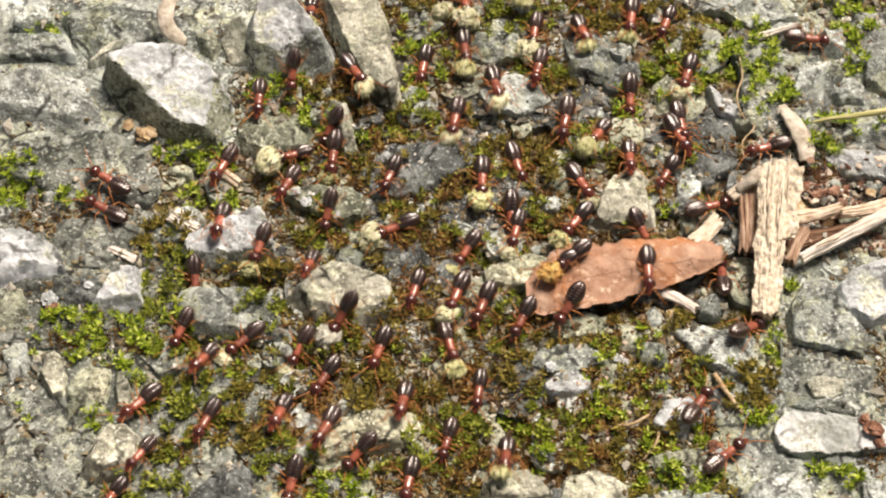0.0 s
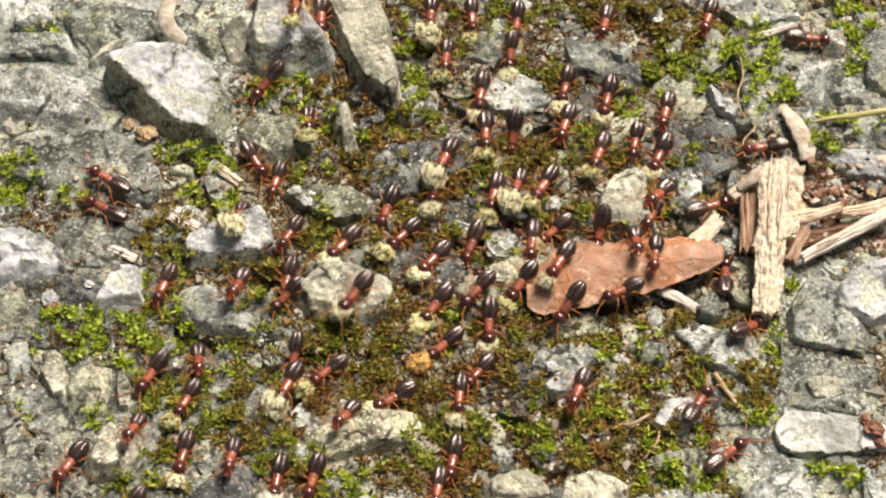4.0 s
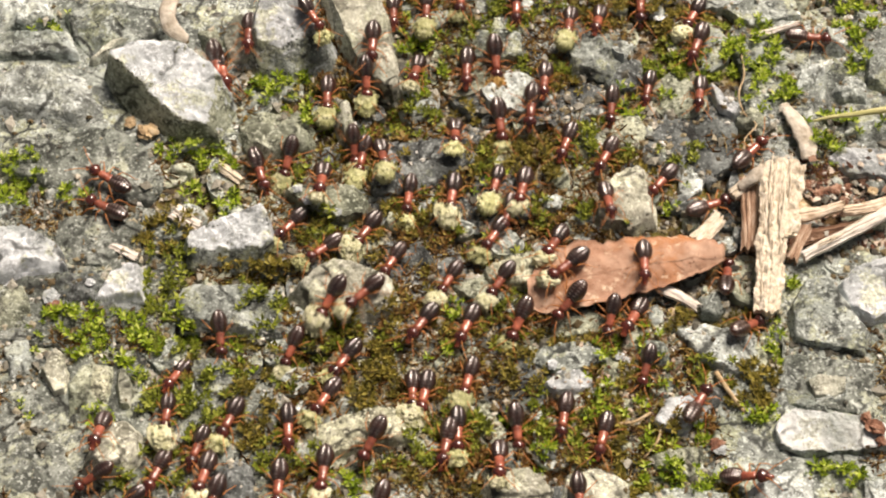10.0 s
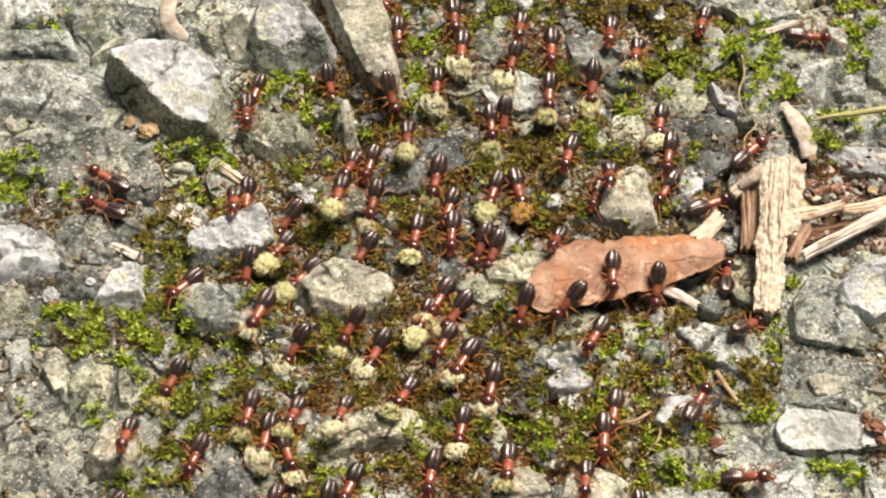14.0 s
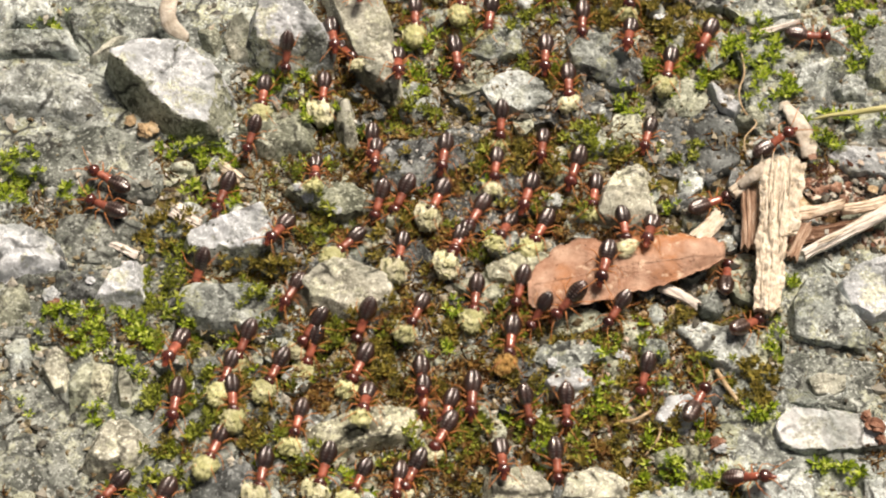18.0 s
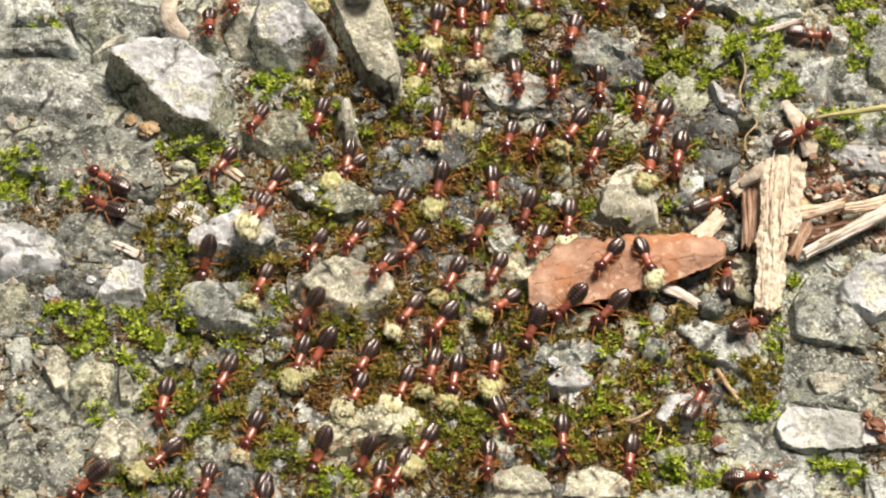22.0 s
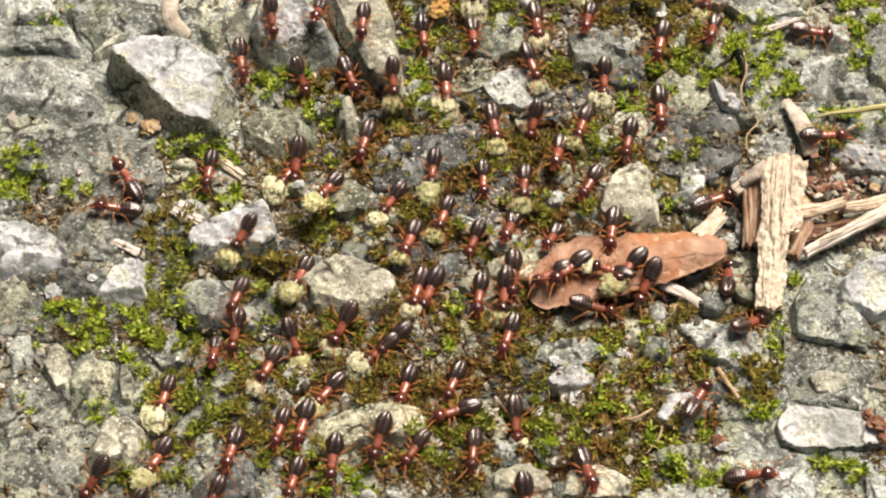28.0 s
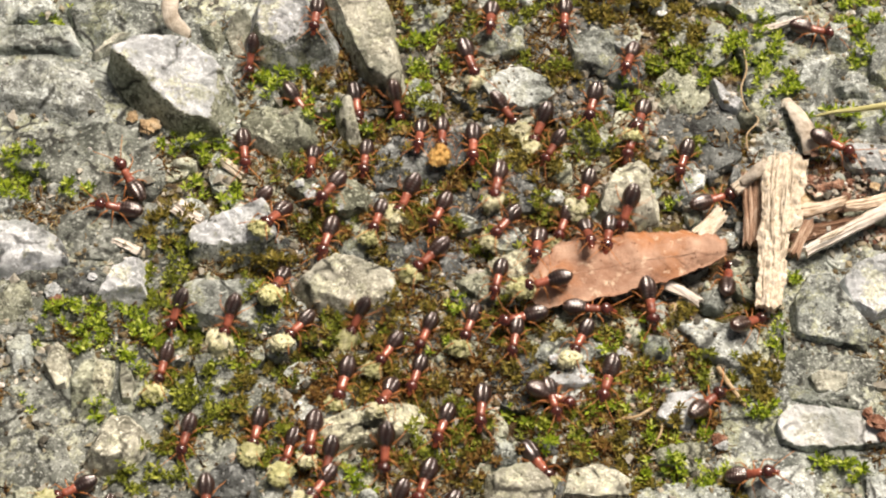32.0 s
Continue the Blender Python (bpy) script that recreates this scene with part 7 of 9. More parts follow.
    march([(0, 7.69, 61.94), (7, 9.15, 28.48), (8, 8.98, 22.55), (9, 9.34, 15.59), (10, 8.12, 7.78), (11, 7.22, 3.19), (12, 4.77, -0.17), (13, 4.13, -3.99), (14, 2.38, -6.48), (15, 0.77, -9.49), (16, 1.04, -13.24), (17, 1.62, -16.22), (18, 0.77, -19.60), (19, -2.02, -22.15), (20, -3.98, -26.16), (21, -5.38, -30.06), (32, -10.27, -82.63)], 1)
    march([(0, 23.64, 28.52), (1, 22.48, 24.32), (2, 21.51, 20.88), (3, 20.56, 17.36), (4, 19.55, 13.69), (5, 18.56, 9.94), (6, 18.29, 5.35), (7, 17.94, 1.77), (8, 17.68, -2.30), (9, 17.07, -5.22), (10, 16.33, -7.04), (11, 14.95, -12.19), (12, 13.93, -16.15), (13, 13.42, -20.76), (14, 13.12, -24.75), (15, 12.37, -28.09), (32, 1.13, -102.72)])
    march([(0, -14.67, 21.60), (1, -14.83, 18.82), (2, -14.97, 14.99), (3, -15.27, 11.28), (4, -15.90, 9.03), (5, -16.65, 5.63), (6, -17.63, 1.25), (7, -19.09, -1.98), (8, -21.38, -6.70), (9, -23.44, -10.81), (10, -24.37, -13.33), (11, -25.85, -15.36), (12, -27.32, -17.06), (13, -27.64, -18.97), (14, -28.59, -21.22), (15, -29.31, -24.42), (16, -30.62, -25.56), (17, -31.84, -27.08), (18, -33.00, -28.70), (19, -34.27, -29.96), (32, -42.72, -88.50)])
    march([(0, 9.68, 44.90), (3, 7.47, 30.37), (4, 7.17, 24.39), (5, 6.88, 19.75), (6, 6.55, 15.52), (7, 6.42, 8.46), (8, 4.33, 4.75), (9, 2.27, 1.99), (10, 1.41, -2.79), (11, -2.39, -7.43), (12, -3.93, -10.96), (13, -6.58, -13.80), (14, -8.93, -17.94), (15, -10.25, -22.21), (16, -11.34, -26.03), (17, -12.20, -30.22), (32, -27.05, -102.86)], 1)
    march([(0, -15.88, 79.86), (10, -17.44, 33.59), (11, -17.43, 30.46), (12, -17.49, 27.89), (13, -17.31, 21.53), (14, -18.38, 19.14), (15, -18.43, 18.33), (16, -18.40, 16.84), (17, -18.26, 12.99), (18, -18.46, 13.18), (19, -18.75, 13.58), (20, -19.36, 11.81), (21, -20.15, 11.74), (22, -20.95, 10.04), (23, -21.83, 8.29), (24, -22.54, 5.83), (25, -22.93, 2.60), (26, -22.44, -2.41), (27, -21.57, -7.85), (28, -21.48, -11.80), (29, -21.85, -17.04), (30, -23.28, -22.45), (31, -23.62, -27.87), (32, -22.59, -32.49)])
    march([(0, -12.38, 83.06), (11, -10.80, 32.56), (12, -10.06, 27.55), (13, -8.20, 22.71), (14, -5.74, 18.58), (15, -5.65, 15.98), (16, -6.01, 11.67), (17, -6.09, 8.94), (18, -5.78, 6.21), (19, -7.94, 2.65), (20, -9.48, -0.16), (21, -11.23, -3.64), (22, -12.93, -8.45), (23, -14.70, -12.01), (24, -16.22, -17.82), (25, -17.75, -21.72), (26, -19.36, -26.77), (27, -20.64, -30.08), (32, -26.12, -53.03)])
    march([(0, -3.55, 90.80), (12, -4.49, 33.10), (13, -4.65, 29.46), (14, -4.52, 26.55), (15, -5.15, 22.99), (16, -5.96, 17.75), (17, -6.61, 15.61), (18, -6.61, 11.17), (19, -7.19, 9.27), (20, -8.09, 6.33), (21, -9.61, 4.05), (22, -11.77, 0.49), (23, -13.29, -4.84), (24, -15.51, -8.99), (25, -16.98, -13.26), (26, -18.34, -17.81), (27, -19.39, -22.13), (28, -20.34, -26.59), (29, -21.49, -29.90), (32, -21.52, -44.33)])
    march([(0, 0.87, 86.24), (11, -2.08, 32.44), (12, -1.79, 28.71), (13, -0.80, 24.32), (14, -0.54, 20.11), (15, -0.68, 15.02), (16, -0.84, 8.28), (17, -1.92, 4.94), (18, -3.87, 0.16), (19, -3.85, -2.76), (20, -5.68, -10.31), (21, -4.77, -13.40), (22, -7.61, -15.37), (23, -7.18, -19.60), (24, -9.41, -23.40), (25, -10.61, -27.94), (32, -14.33, -62.18)], 3)
    march([(0, 10.08, 80.59), (11, 5.00, 31.22), (12, 3.55, 28.05), (13, 4.80, 21.35), (14, 4.75, 15.56), (15, 3.98, 9.27), (16, 2.20, 3.91), (17, 0.04, -0.40), (18, -1.88, -6.65), (19, -3.40, -10.83), (20, -4.33, -14.37), (21, -4.17, -16.96), (22, -6.44, -22.23), (23, -8.23, -25.88), (24, -9.45, -30.29), (32, -15.10, -66.20)], 5)
    march([(0, 13.03, 88.19), (12, 8.15, 34.39), (13, 7.63, 28.51), (14, 7.52, 22.89), (15, 5.33, 16.33), (16, 4.49, 10.02), (17, 3.42, 4.15), (18, 1.74, 1.05), (19, 0.54, -3.42), (20, -0.94, -7.93), (21, -1.78, -10.73), (22, -3.19, -14.57), (23, -4.82, -18.01), (24, -6.56, -22.23), (25, -7.61, -26.33), (26, -8.25, -30.14), (32, -9.99, -57.04)], 3)
    march([(0, 16.39, 87.33), (12, 17.29, 32.54), (13, 16.28, 26.96), (14, 15.20, 20.30), (15, 14.38, 17.06), (16, 12.58, 11.39), (17, 11.92, 6.58), (18, 10.23, 3.12), (19, 9.16, -0.62), (20, 7.73, -4.39), (21, 5.77, -8.11), (22, 4.96, -12.26), (23, 5.00, -15.43), (24, 4.60, -19.33), (25, 4.65, -20.77), (26, 4.58, -22.46), (27, 4.43, -26.06), (28, 4.31, -28.81), (32, 3.74, -47.07)], 2)
    march([(0, 21.38, 89.50), (12, 22.28, 33.13), (13, 20.93, 28.06), (14, 19.87, 23.97), (15, 18.99, 20.08), (16, 17.96, 15.26), (17, 16.90, 11.84), (18, 15.06, 7.16), (19, 15.07, 2.88), (20, 12.49, 1.24), (21, 9.00, -3.96), (22, 6.65, -6.22), (23, 4.68, -9.24), (24, 3.53, -12.66), (25, 1.45, -18.76), (26, 0.47, -22.47), (27, -0.50, -26.14), (28, -1.47, -29.45), (32, -7.63, -48.23)], 0)
    march([(0, -2.51, 77.60), (10, -1.66, 29.74), (11, -1.79, 26.01), (12, -2.11, 21.90), (13, -3.24, 19.09), (14, -3.54, 13.20), (15, -4.26, 8.62), (16, -5.13, 6.07), (17, -6.40, 3.81), (18, -8.24, 0.77), (19, -10.03, -1.48), (20, -12.42, -7.22), (21, -12.43, -9.21), (22, -13.06, -11.53), (23, -14.36, -17.07), (24, -14.39, -19.81), (25, -14.31, -24.84), (26, -14.91, -28.68), (32, -16.01, -57.39)], 2)
    march([(0, 2.52, 78.18), (10, 2.05, 31.73), (11, 1.97, 25.21), (12, 1.34, 19.91), (13, 1.18, 16.36), (14, -0.27, 9.09), (15, -1.81, 4.78), (16, -3.77, 0.72), (17, -4.87, -2.83), (18, -6.73, -7.57), (19, -8.50, -10.24), (20, -9.85, -14.12), (21, -10.37, -17.41), (22, -10.63, -21.24), (23, -12.46, -24.05), (24, -14.02, -28.06), (32, -18.63, -65.23)], 0)
    march([(0, -2.27, 70.24), (8, -7.06, 33.91), (9, -6.97, 27.88), (10, -7.02, 23.93), (11, -7.19, 19.93), (12, -7.64, 17.94), (13, -8.11, 13.84), (14, -8.64, 10.08), (15, -10.75, 8.12), (16, -12.78, 5.60), (17, -13.76, 4.26), (18, -15.15, 1.77), (19, -16.41, -1.49), (20, -17.51, -5.90), (21, -18.66, -10.06), (22, -19.95, -13.72), (23, -21.33, -17.82), (24, -22.78, -22.35), (25, -24.23, -26.82), (26, -25.38, -29.85), (32, -32.03, -57.10)])
    march([(0, 27.86, 74.56), (9, 27.72, 32.33), (10, 26.41, 28.72), (11, 24.78, 25.62), (12, 23.56, 20.28), (13, 22.67, 18.11), (14, 21.92, 15.54), (15, 21.20, 12.04), (16, 20.41, 9.15), (17, 17.96, 3.30), (18, 17.27, 2.18), (19, 18.02, 2.32), (20, 18.10, 1.52), (21, 18.03, 0.99), (22, 18.72, -1.87), (23, 19.79, -3.11), (24, 20.02, -4.15), (25, 19.51, -3.85), (26, 18.93, -4.75), (27, 17.89, -5.61), (28, 17.30, -5.39), (29, 16.56, -5.35), (30, 15.50, -7.16), (31, 14.57, -8.26), (32, 13.48, -10.23)], 1)
    march([(0, 18.02, 74.49), (10, 20.30, 31.35), (11, 19.37, 27.23), (12, 18.69, 19.18), (13, 16.95, 12.94), (14, 16.36, 7.76), (15, 16.18, 2.35), (16, 16.13, 0.13), (17, 15.69, -1.87), (18, 15.85, -2.11), (19, 15.27, -1.92), (20, 11.88, -4.54), (21, 9.93, -6.98), (22, 9.25, -8.22), (23, 8.91, -8.74), (24, 8.16, -11.51), (25, 7.53, -15.31), (26, 7.24, -18.06), (27, 7.09, -22.34), (28, 7.09, -26.48), (29, 7.27, -29.13), (32, 8.92, -42.07)])
    march([(0, 11.70, 78.48), (10, 7.56, 30.50), (11, 6.75, 24.15), (12, 3.90, 18.16), (13, 2.55, 10.20), (14, 1.09, 5.47), (15, 0.21, 1.78), (16, -0.94, -3.34), (17, -1.33, -10.09), (18, -1.81, -15.59), (19, -1.00, -17.04), (20, -3.49, -18.00), (21, -4.60, -21.24), (22, -5.62, -24.56), (23, -6.65, -28.21), (32, -10.67, -71.39)])
    march([(0, 12.99, 77.37), (9, 14.14, 33.52), (10, 13.09, 27.63), (11, 11.88, 22.49), (12, 8.97, 16.72), (13, 6.81, 12.85), (14, 5.43, 7.30), (15, 4.98, 3.84), (16, 4.61, 0.39), (17, 3.30, -3.11), (18, 3.28, -4.72), (19, 1.92, -11.50), (20, 0.53, -14.25), (21, 0.38, -18.27), (22, -1.04, -20.90), (23, -2.64, -23.76), (24, -3.61, -28.20), (32, -8.79, -67.18)], 2)
    march([(0, 16.26, 69.08), (8, 11.42, 31.93), (9, 11.08, 26.52), (10, 10.38, 20.55), (11, 10.20, 14.54), (12, 8.41, 7.64), (13, 7.71, 3.39), (14, 5.53, 0.49), (15, 3.75, -4.73), (16, 2.83, -9.83), (17, 1.59, -14.24), (18, 0.89, -17.06), (19, -0.09, -20.94), (20, -1.54, -25.07), (21, -2.73, -28.76), (32, -8.31, -79.85)])
    march([(0, 9.85, 27.37), (1, 9.28, 23.29), (2, 8.63, 17.87), (3, 8.51, 13.89), (4, 7.78, 7.97), (5, 6.16, 3.75), (6, 5.00, -0.02), (7, 2.67, -5.88), (8, -1.54, -9.56), (9, -2.75, -14.28), (10, -2.83, -14.87), (11, -2.64, -16.77), (12, -5.65, -21.66), (13, -5.87, -24.09), (14, -5.67, -27.59), (32, -21.92, -115.45)], 3)
    march([(0, 16.25, 86.52), (12, 12.26, 30.06), (13, 11.54, 24.71), (14, 10.78, 19.31), (15, 9.72, 13.54), (16, 8.59, 9.43), (17, 7.74, 4.62), (18, 6.49, 2.50), (19, 5.44, -2.45), (20, 3.21, -5.64), (21, 2.07, -9.17), (22, 1.38, -13.37), (23, 0.54, -18.20), (24, 0.43, -21.53), (25, -0.62, -23.98), (26, -1.34, -28.24), (32, -4.64, -56.47)], 5)
    march([(0, 7.50, 87.73), (12, 2.14, 33.95), (13, 2.13, 29.00), (14, 2.01, 24.51), (15, 2.02, 17.77), (16, 2.01, 12.85), (17, 2.04, 9.92), (18, 0.05, 6.33), (19, -1.96, 1.56), (20, -4.86, -1.95), (21, -7.25, -6.51), (22, -10.54, -10.33), (23, -12.32, -15.09), (24, -13.23, -18.25), (25, -14.56, -22.21), (26, -15.46, -26.85), (32, -20.24, -53.74)], 3)
    march([(0, -10.26, 109.45), (16, -14.67, 32.04), (17, -14.89, 29.01), (18, -15.57, 22.56), (19, -16.06, 20.82), (20, -16.07, 19.35), (21, -16.72, 18.24), (22, -18.05, 14.42), (23, -18.97, 10.85), (24, -19.08, 9.16), (25, -18.63, 6.13), (26, -17.96, 2.41), (27, -18.02, -1.36), (28, -19.14, -6.04), (29, -20.15, -9.82), (30, -21.41, -12.43), (31, -22.42, -16.49), (32, -23.45, -20.24)])
    march([(0, -10.91, 104.82), (16, -11.33, 33.05), (17, -11.30, 28.42), (18, -11.42, 25.72), (19, -10.96, 20.75), (20, -12.41, 16.82), (21, -13.73, 11.32), (22, -16.03, 7.73), (23, -16.39, 4.41), (24, -17.32, -1.43), (25, -18.76, -7.06), (26, -19.24, -11.14), (27, -18.73, -16.63), (28, -19.14, -21.76), (29, -20.48, -27.24), (30, -21.71, -30.57), (32, -24.44, -39.54)])
    march([(0, -1.00, 113.99), (18, -8.00, 29.82), (19, -8.27, 24.82), (20, -8.87, 21.62), (21, -10.37, 19.49), (22, -12.03, 15.87), (23, -13.26, 11.37), (24, -15.04, 6.87), (25, -15.68, 3.46), (26, -16.89, -1.13), (27, -18.42, -3.69), (28, -19.40, -9.08), (29, -20.41, -11.35), (30, -20.93, -15.76), (31, -22.21, -20.44), (32, -21.70, -26.66)])
    march([(0, -0.65, 114.78), (17, -2.81, 32.51), (18, -2.88, 28.65), (19, -2.41, 24.05), (20, -4.74, 17.99), (21, -5.77, 12.30), (22, -8.23, 9.30), (23, -11.13, 7.25), (24, -13.62, 5.12), (25, -14.95, 2.65), (26, -16.18, -0.57), (27, -16.04, -4.78), (28, -14.93, -9.42), (29, -13.80, -13.51), (30, -13.59, -15.54), (31, -13.18, -18.70), (32, -13.82, -21.60)], 2)
    march([(0, 3.36, 117.92), (18, 1.98, 31.69), (19, 1.73, 26.22), (20, 2.16, 22.65), (21, 1.08, 15.45), (22, -0.09, 8.11), (23, -0.62, 4.40), (24, -1.34, 0.24), (25, -2.81, -3.99), (26, -4.52, -8.07), (27, -7.16, -11.74), (28, -9.88, -15.56), (29, -10.73, -17.11), (30, -11.13, -22.49), (31, -11.78, -26.03), (32, -12.15, -27.78)], 2)
    march([(0, 5.78, 110.52), (18, 5.52, 32.98), (19, 5.56, 28.42), (20, 5.86, 24.15), (21, 6.58, 22.30), (22, 7.16, 20.46), (23, 6.44, 15.60), (24, 7.08, 12.17), (25, 7.37, 8.30), (26, 7.66, 5.05), (27, 7.56, 2.22), (28, 6.62, -2.45), (29, 6.26, -6.89), (30, 6.02, -12.15), (31, 6.12, -16.44), (32, 8.05, -16.78)])
    march([(0, 15.85, 116.55), (18, 11.31, 33.31), (19, 10.62, 28.33), (20, 9.28, 23.36), (21, 7.71, 17.40), (22, 6.78, 13.58), (23, 6.28, 8.06), (24, 5.69, 4.32), (25, 4.38, 1.41), (26, 2.55, -1.85), (27, -0.90, -6.04), (28, -3.62, -10.07), (29, -5.89, -11.52), (30, -7.27, -13.68), (31, -8.83, -17.63), (32, -10.30, -22.61)])
    march([(0, 21.41, 116.23), (18, 19.47, 32.19), (19, 18.22, 27.49), (20, 15.92, 21.10), (21, 15.70, 17.64), (22, 13.83, 14.53), (23, 12.97, 11.68), (24, 11.50, 7.80), (25, 10.06, 4.97), (26, 9.28, 2.85), (27, 6.43, 0.53), (28, 5.94, -4.26), (29, 5.97, -9.76), (30, 5.56, -15.37), (31, 5.85, -18.97), (32, 7.68, -22.37)], 5)
    march([(0, 30.04, 117.27), (18, 29.76, 33.13), (19, 28.20, 28.79), (20, 26.51, 24.89), (21, 24.23, 19.46), (22, 22.26, 15.67), (23, 20.63, 11.65), (24, 18.86, 8.78), (25, 16.98, 5.03), (26, 16.38, 2.04), (27, 14.99, -2.09), (28, 13.33, -3.51), (29, 10.90, -5.07), (30, 9.72, -7.77), (31, 9.96, -8.23), (32, 8.99, -8.52)])
    march([(0, 21.53, 108.18), (17, 15.08, 34.39), (18, 14.33, 28.32), (19, 13.96, 21.36), (20, 14.18, 17.44), (21, 10.28, 10.30), (22, 8.61, 5.02), (23, 8.19, 1.41), (24, 6.49, -3.07), (25, 3.38, -7.80), (26, 1.85, -12.49), (27, 2.48, -16.60), (28, 2.78, -21.41), (29, 2.34, -25.45), (30, 1.85, -28.84), (32, 4.45, -37.52)])
    march([(0, 24.17, 110.08), (16, 20.54, 32.45), (17, 19.71, 29.30), (18, 19.15, 25.75), (19, 18.96, 22.48), (20, 18.17, 18.84), (21, 17.68, 14.03), (22, 15.66, 11.69), (23, 13.55, 6.24), (24, 12.40, 3.94), (25, 12.38, 2.25), (26, 10.75, -2.25), (27, 8.60, -6.60), (28, 6.57, -9.20), (29, 5.05, -14.88), (30, 3.81, -20.45), (31, 2.19, -24.45), (32, 0.91, -27.97)])
    march([(0, -5.12, 102.05), (16, -4.44, 30.26), (17, -4.51, 25.89), (18, -4.64, 21.49), (19, -4.81, 17.49), (20, -5.60, 13.26), (21, -4.17, 8.02), (22, -3.89, 4.94), (23, -6.07, 2.35), (24, -6.15, -0.29), (25, -8.05, -8.23), (26, -10.35, -10.55), (27, -11.64, -14.59), (28, -12.61, -18.68), (29, -13.60, -22.98), (30, -14.51, -27.13), (32, -17.79, -36.10)])
    march([(0, 6.93, 104.66), (16, 0.95, 33.72), (17, 1.04, 29.03), (18, 1.11, 23.61), (19, 1.70, 17.85), (20, 1.24, 8.93), (21, -0.06, 4.21), (22, -2.29, 0.42), (23, -4.42, -3.15), (24, -5.83, -8.71), (25, -7.57, -11.71), (26, -8.67, -13.98), (27, -8.94, -17.33), (28, -9.94, -22.31), (29, -10.49, -26.67), (30, -11.28, -31.02), (32, -9.47, -39.89)])
    march([(0, 13.64, 105.81), (16, 13.70, 29.55), (17, 13.08, 24.57), (18, 12.57, 20.28), (19, 12.41, 15.57), (20, 12.07, 12.30), (21, 12.25, 7.95), (22, 12.29, 3.87), (23, 11.73, 1.92), (24, 10.99, -0.71), (25, 9.54, -5.54), (26, 7.62, -7.69), (27, 5.84, -13.33), (28, 6.44, -17.68), (29, 6.64, -23.02), (30, 7.25, -27.71), (31, 7.35, -30.67), (32, 4.55, -35.43)], 1)
    march([(0, 27.74, 94.08), (13, 28.16, 30.78), (14, 26.95, 27.74), (15, 25.62, 24.04), (16, 24.16, 19.66), (17, 22.34, 16.97), (18, 20.78, 14.13), (19, 20.73, 12.08), (20, 19.43, 5.61), (21, 18.02, 1.50), (22, 16.69, -1.96), (23, 15.58, -2.41), (24, 16.15, -2.03), (25, 15.39, -2.08), (26, 15.44, -2.61), (27, 13.50, -3.63), (28, 11.49, -4.37), (29, 9.39, -6.52), (30, 8.87, -8.45), (31, 8.98, -12.96), (32, 9.60, -16.23)])
    march([(0, -7.43, 100.24), (14, -11.28, 33.40), (15, -11.30, 28.69), (16, -11.61, 25.59), (17, -12.03, 22.24), (18, -11.96, 19.31), (19, -11.77, 14.40), (20, -12.69, 12.60), (21, -14.69, 7.04), (22, -17.14, 2.76), (23, -18.44, -0.73), (24, -20.25, -2.69), (25, -21.67, -7.45), (26, -23.40, -9.97), (27, -24.70, -13.59), (28, -25.67, -15.96), (29, -26.55, -19.25), (30, -28.13, -23.96), (31, -30.12, -25.26), (32, -30.35, -28.25)], 3)
    march([(0, 7.97, 104.60), (15, 7.24, 31.46), (16, 7.02, 26.67), (17, 6.60, 21.43), (18, 5.88, 15.72), (19, 5.02, 11.28), (20, 4.15, 6.23), (21, 3.04, 1.70), (22, 1.58, -2.74), (23, -0.35, -6.48), (24, -2.81, -10.19), (25, -6.30, -13.10), (26, -9.81, -16.22), (27, -12.37, -19.80), (28, -13.32, -24.41), (29, -14.31, -28.51), (32, -16.31, -43.14)], 0)
    march([(0, -1.87, 97.95), (15, -0.48, 32.58), (16, -0.37, 27.06), (17, 0.02, 21.43), (18, 0.30, 11.25), (19, -0.75, 7.37), (20, -1.26, 3.76), (21, -3.86, 0.55), (22, -5.26, -3.09), (23, -9.73, -9.21), (24, -11.23, -10.82), (25, -11.90, -16.10), (26, -13.00, -21.63), (27, -13.84, -25.49), (28, -14.59, -29.55), (32, -18.67, -46.98)])
    march([(0, 16.70, 87.91), (13, 18.17, 31.06), (14, 17.15, 25.91), (15, 16.17, 20.72), (16, 15.36, 17.32), (17, 14.45, 13.52), (18, 13.54, 10.04), (19, 12.97, 7.20), (20, 12.01, 4.99), (21, 10.69, 2.98), (22, 9.48, 0.96), (23, 8.08, -4.63), (24, 8.50, -8.04), (25, 6.30, -12.04), (26, 5.92, -15.37), (27, 4.37, -17.72), (28, 2.66, -18.40), (29, 1.14, -18.98), (30, 0.14, -20.64), (31, -0.11, -21.82), (32, -1.31, -24.75)])
    march([(0, 3.89, 103.26), (15, 2.93, 29.83), (16, 3.24, 24.29), (17, 5.09, 16.64), (18, 5.33, 10.18), (19, 4.67, 5.09), (20, 2.06, 1.48), (21, -0.72, -2.50), (22, -2.55, -6.87), (23, -5.66, -11.06), (24, -6.89, -14.93), (25, -6.90, -17.87), (26, -8.38, -22.76), (27, -9.31, -26.95), (28, -10.18, -31.18), (32, -9.99, -50.76)], 4)
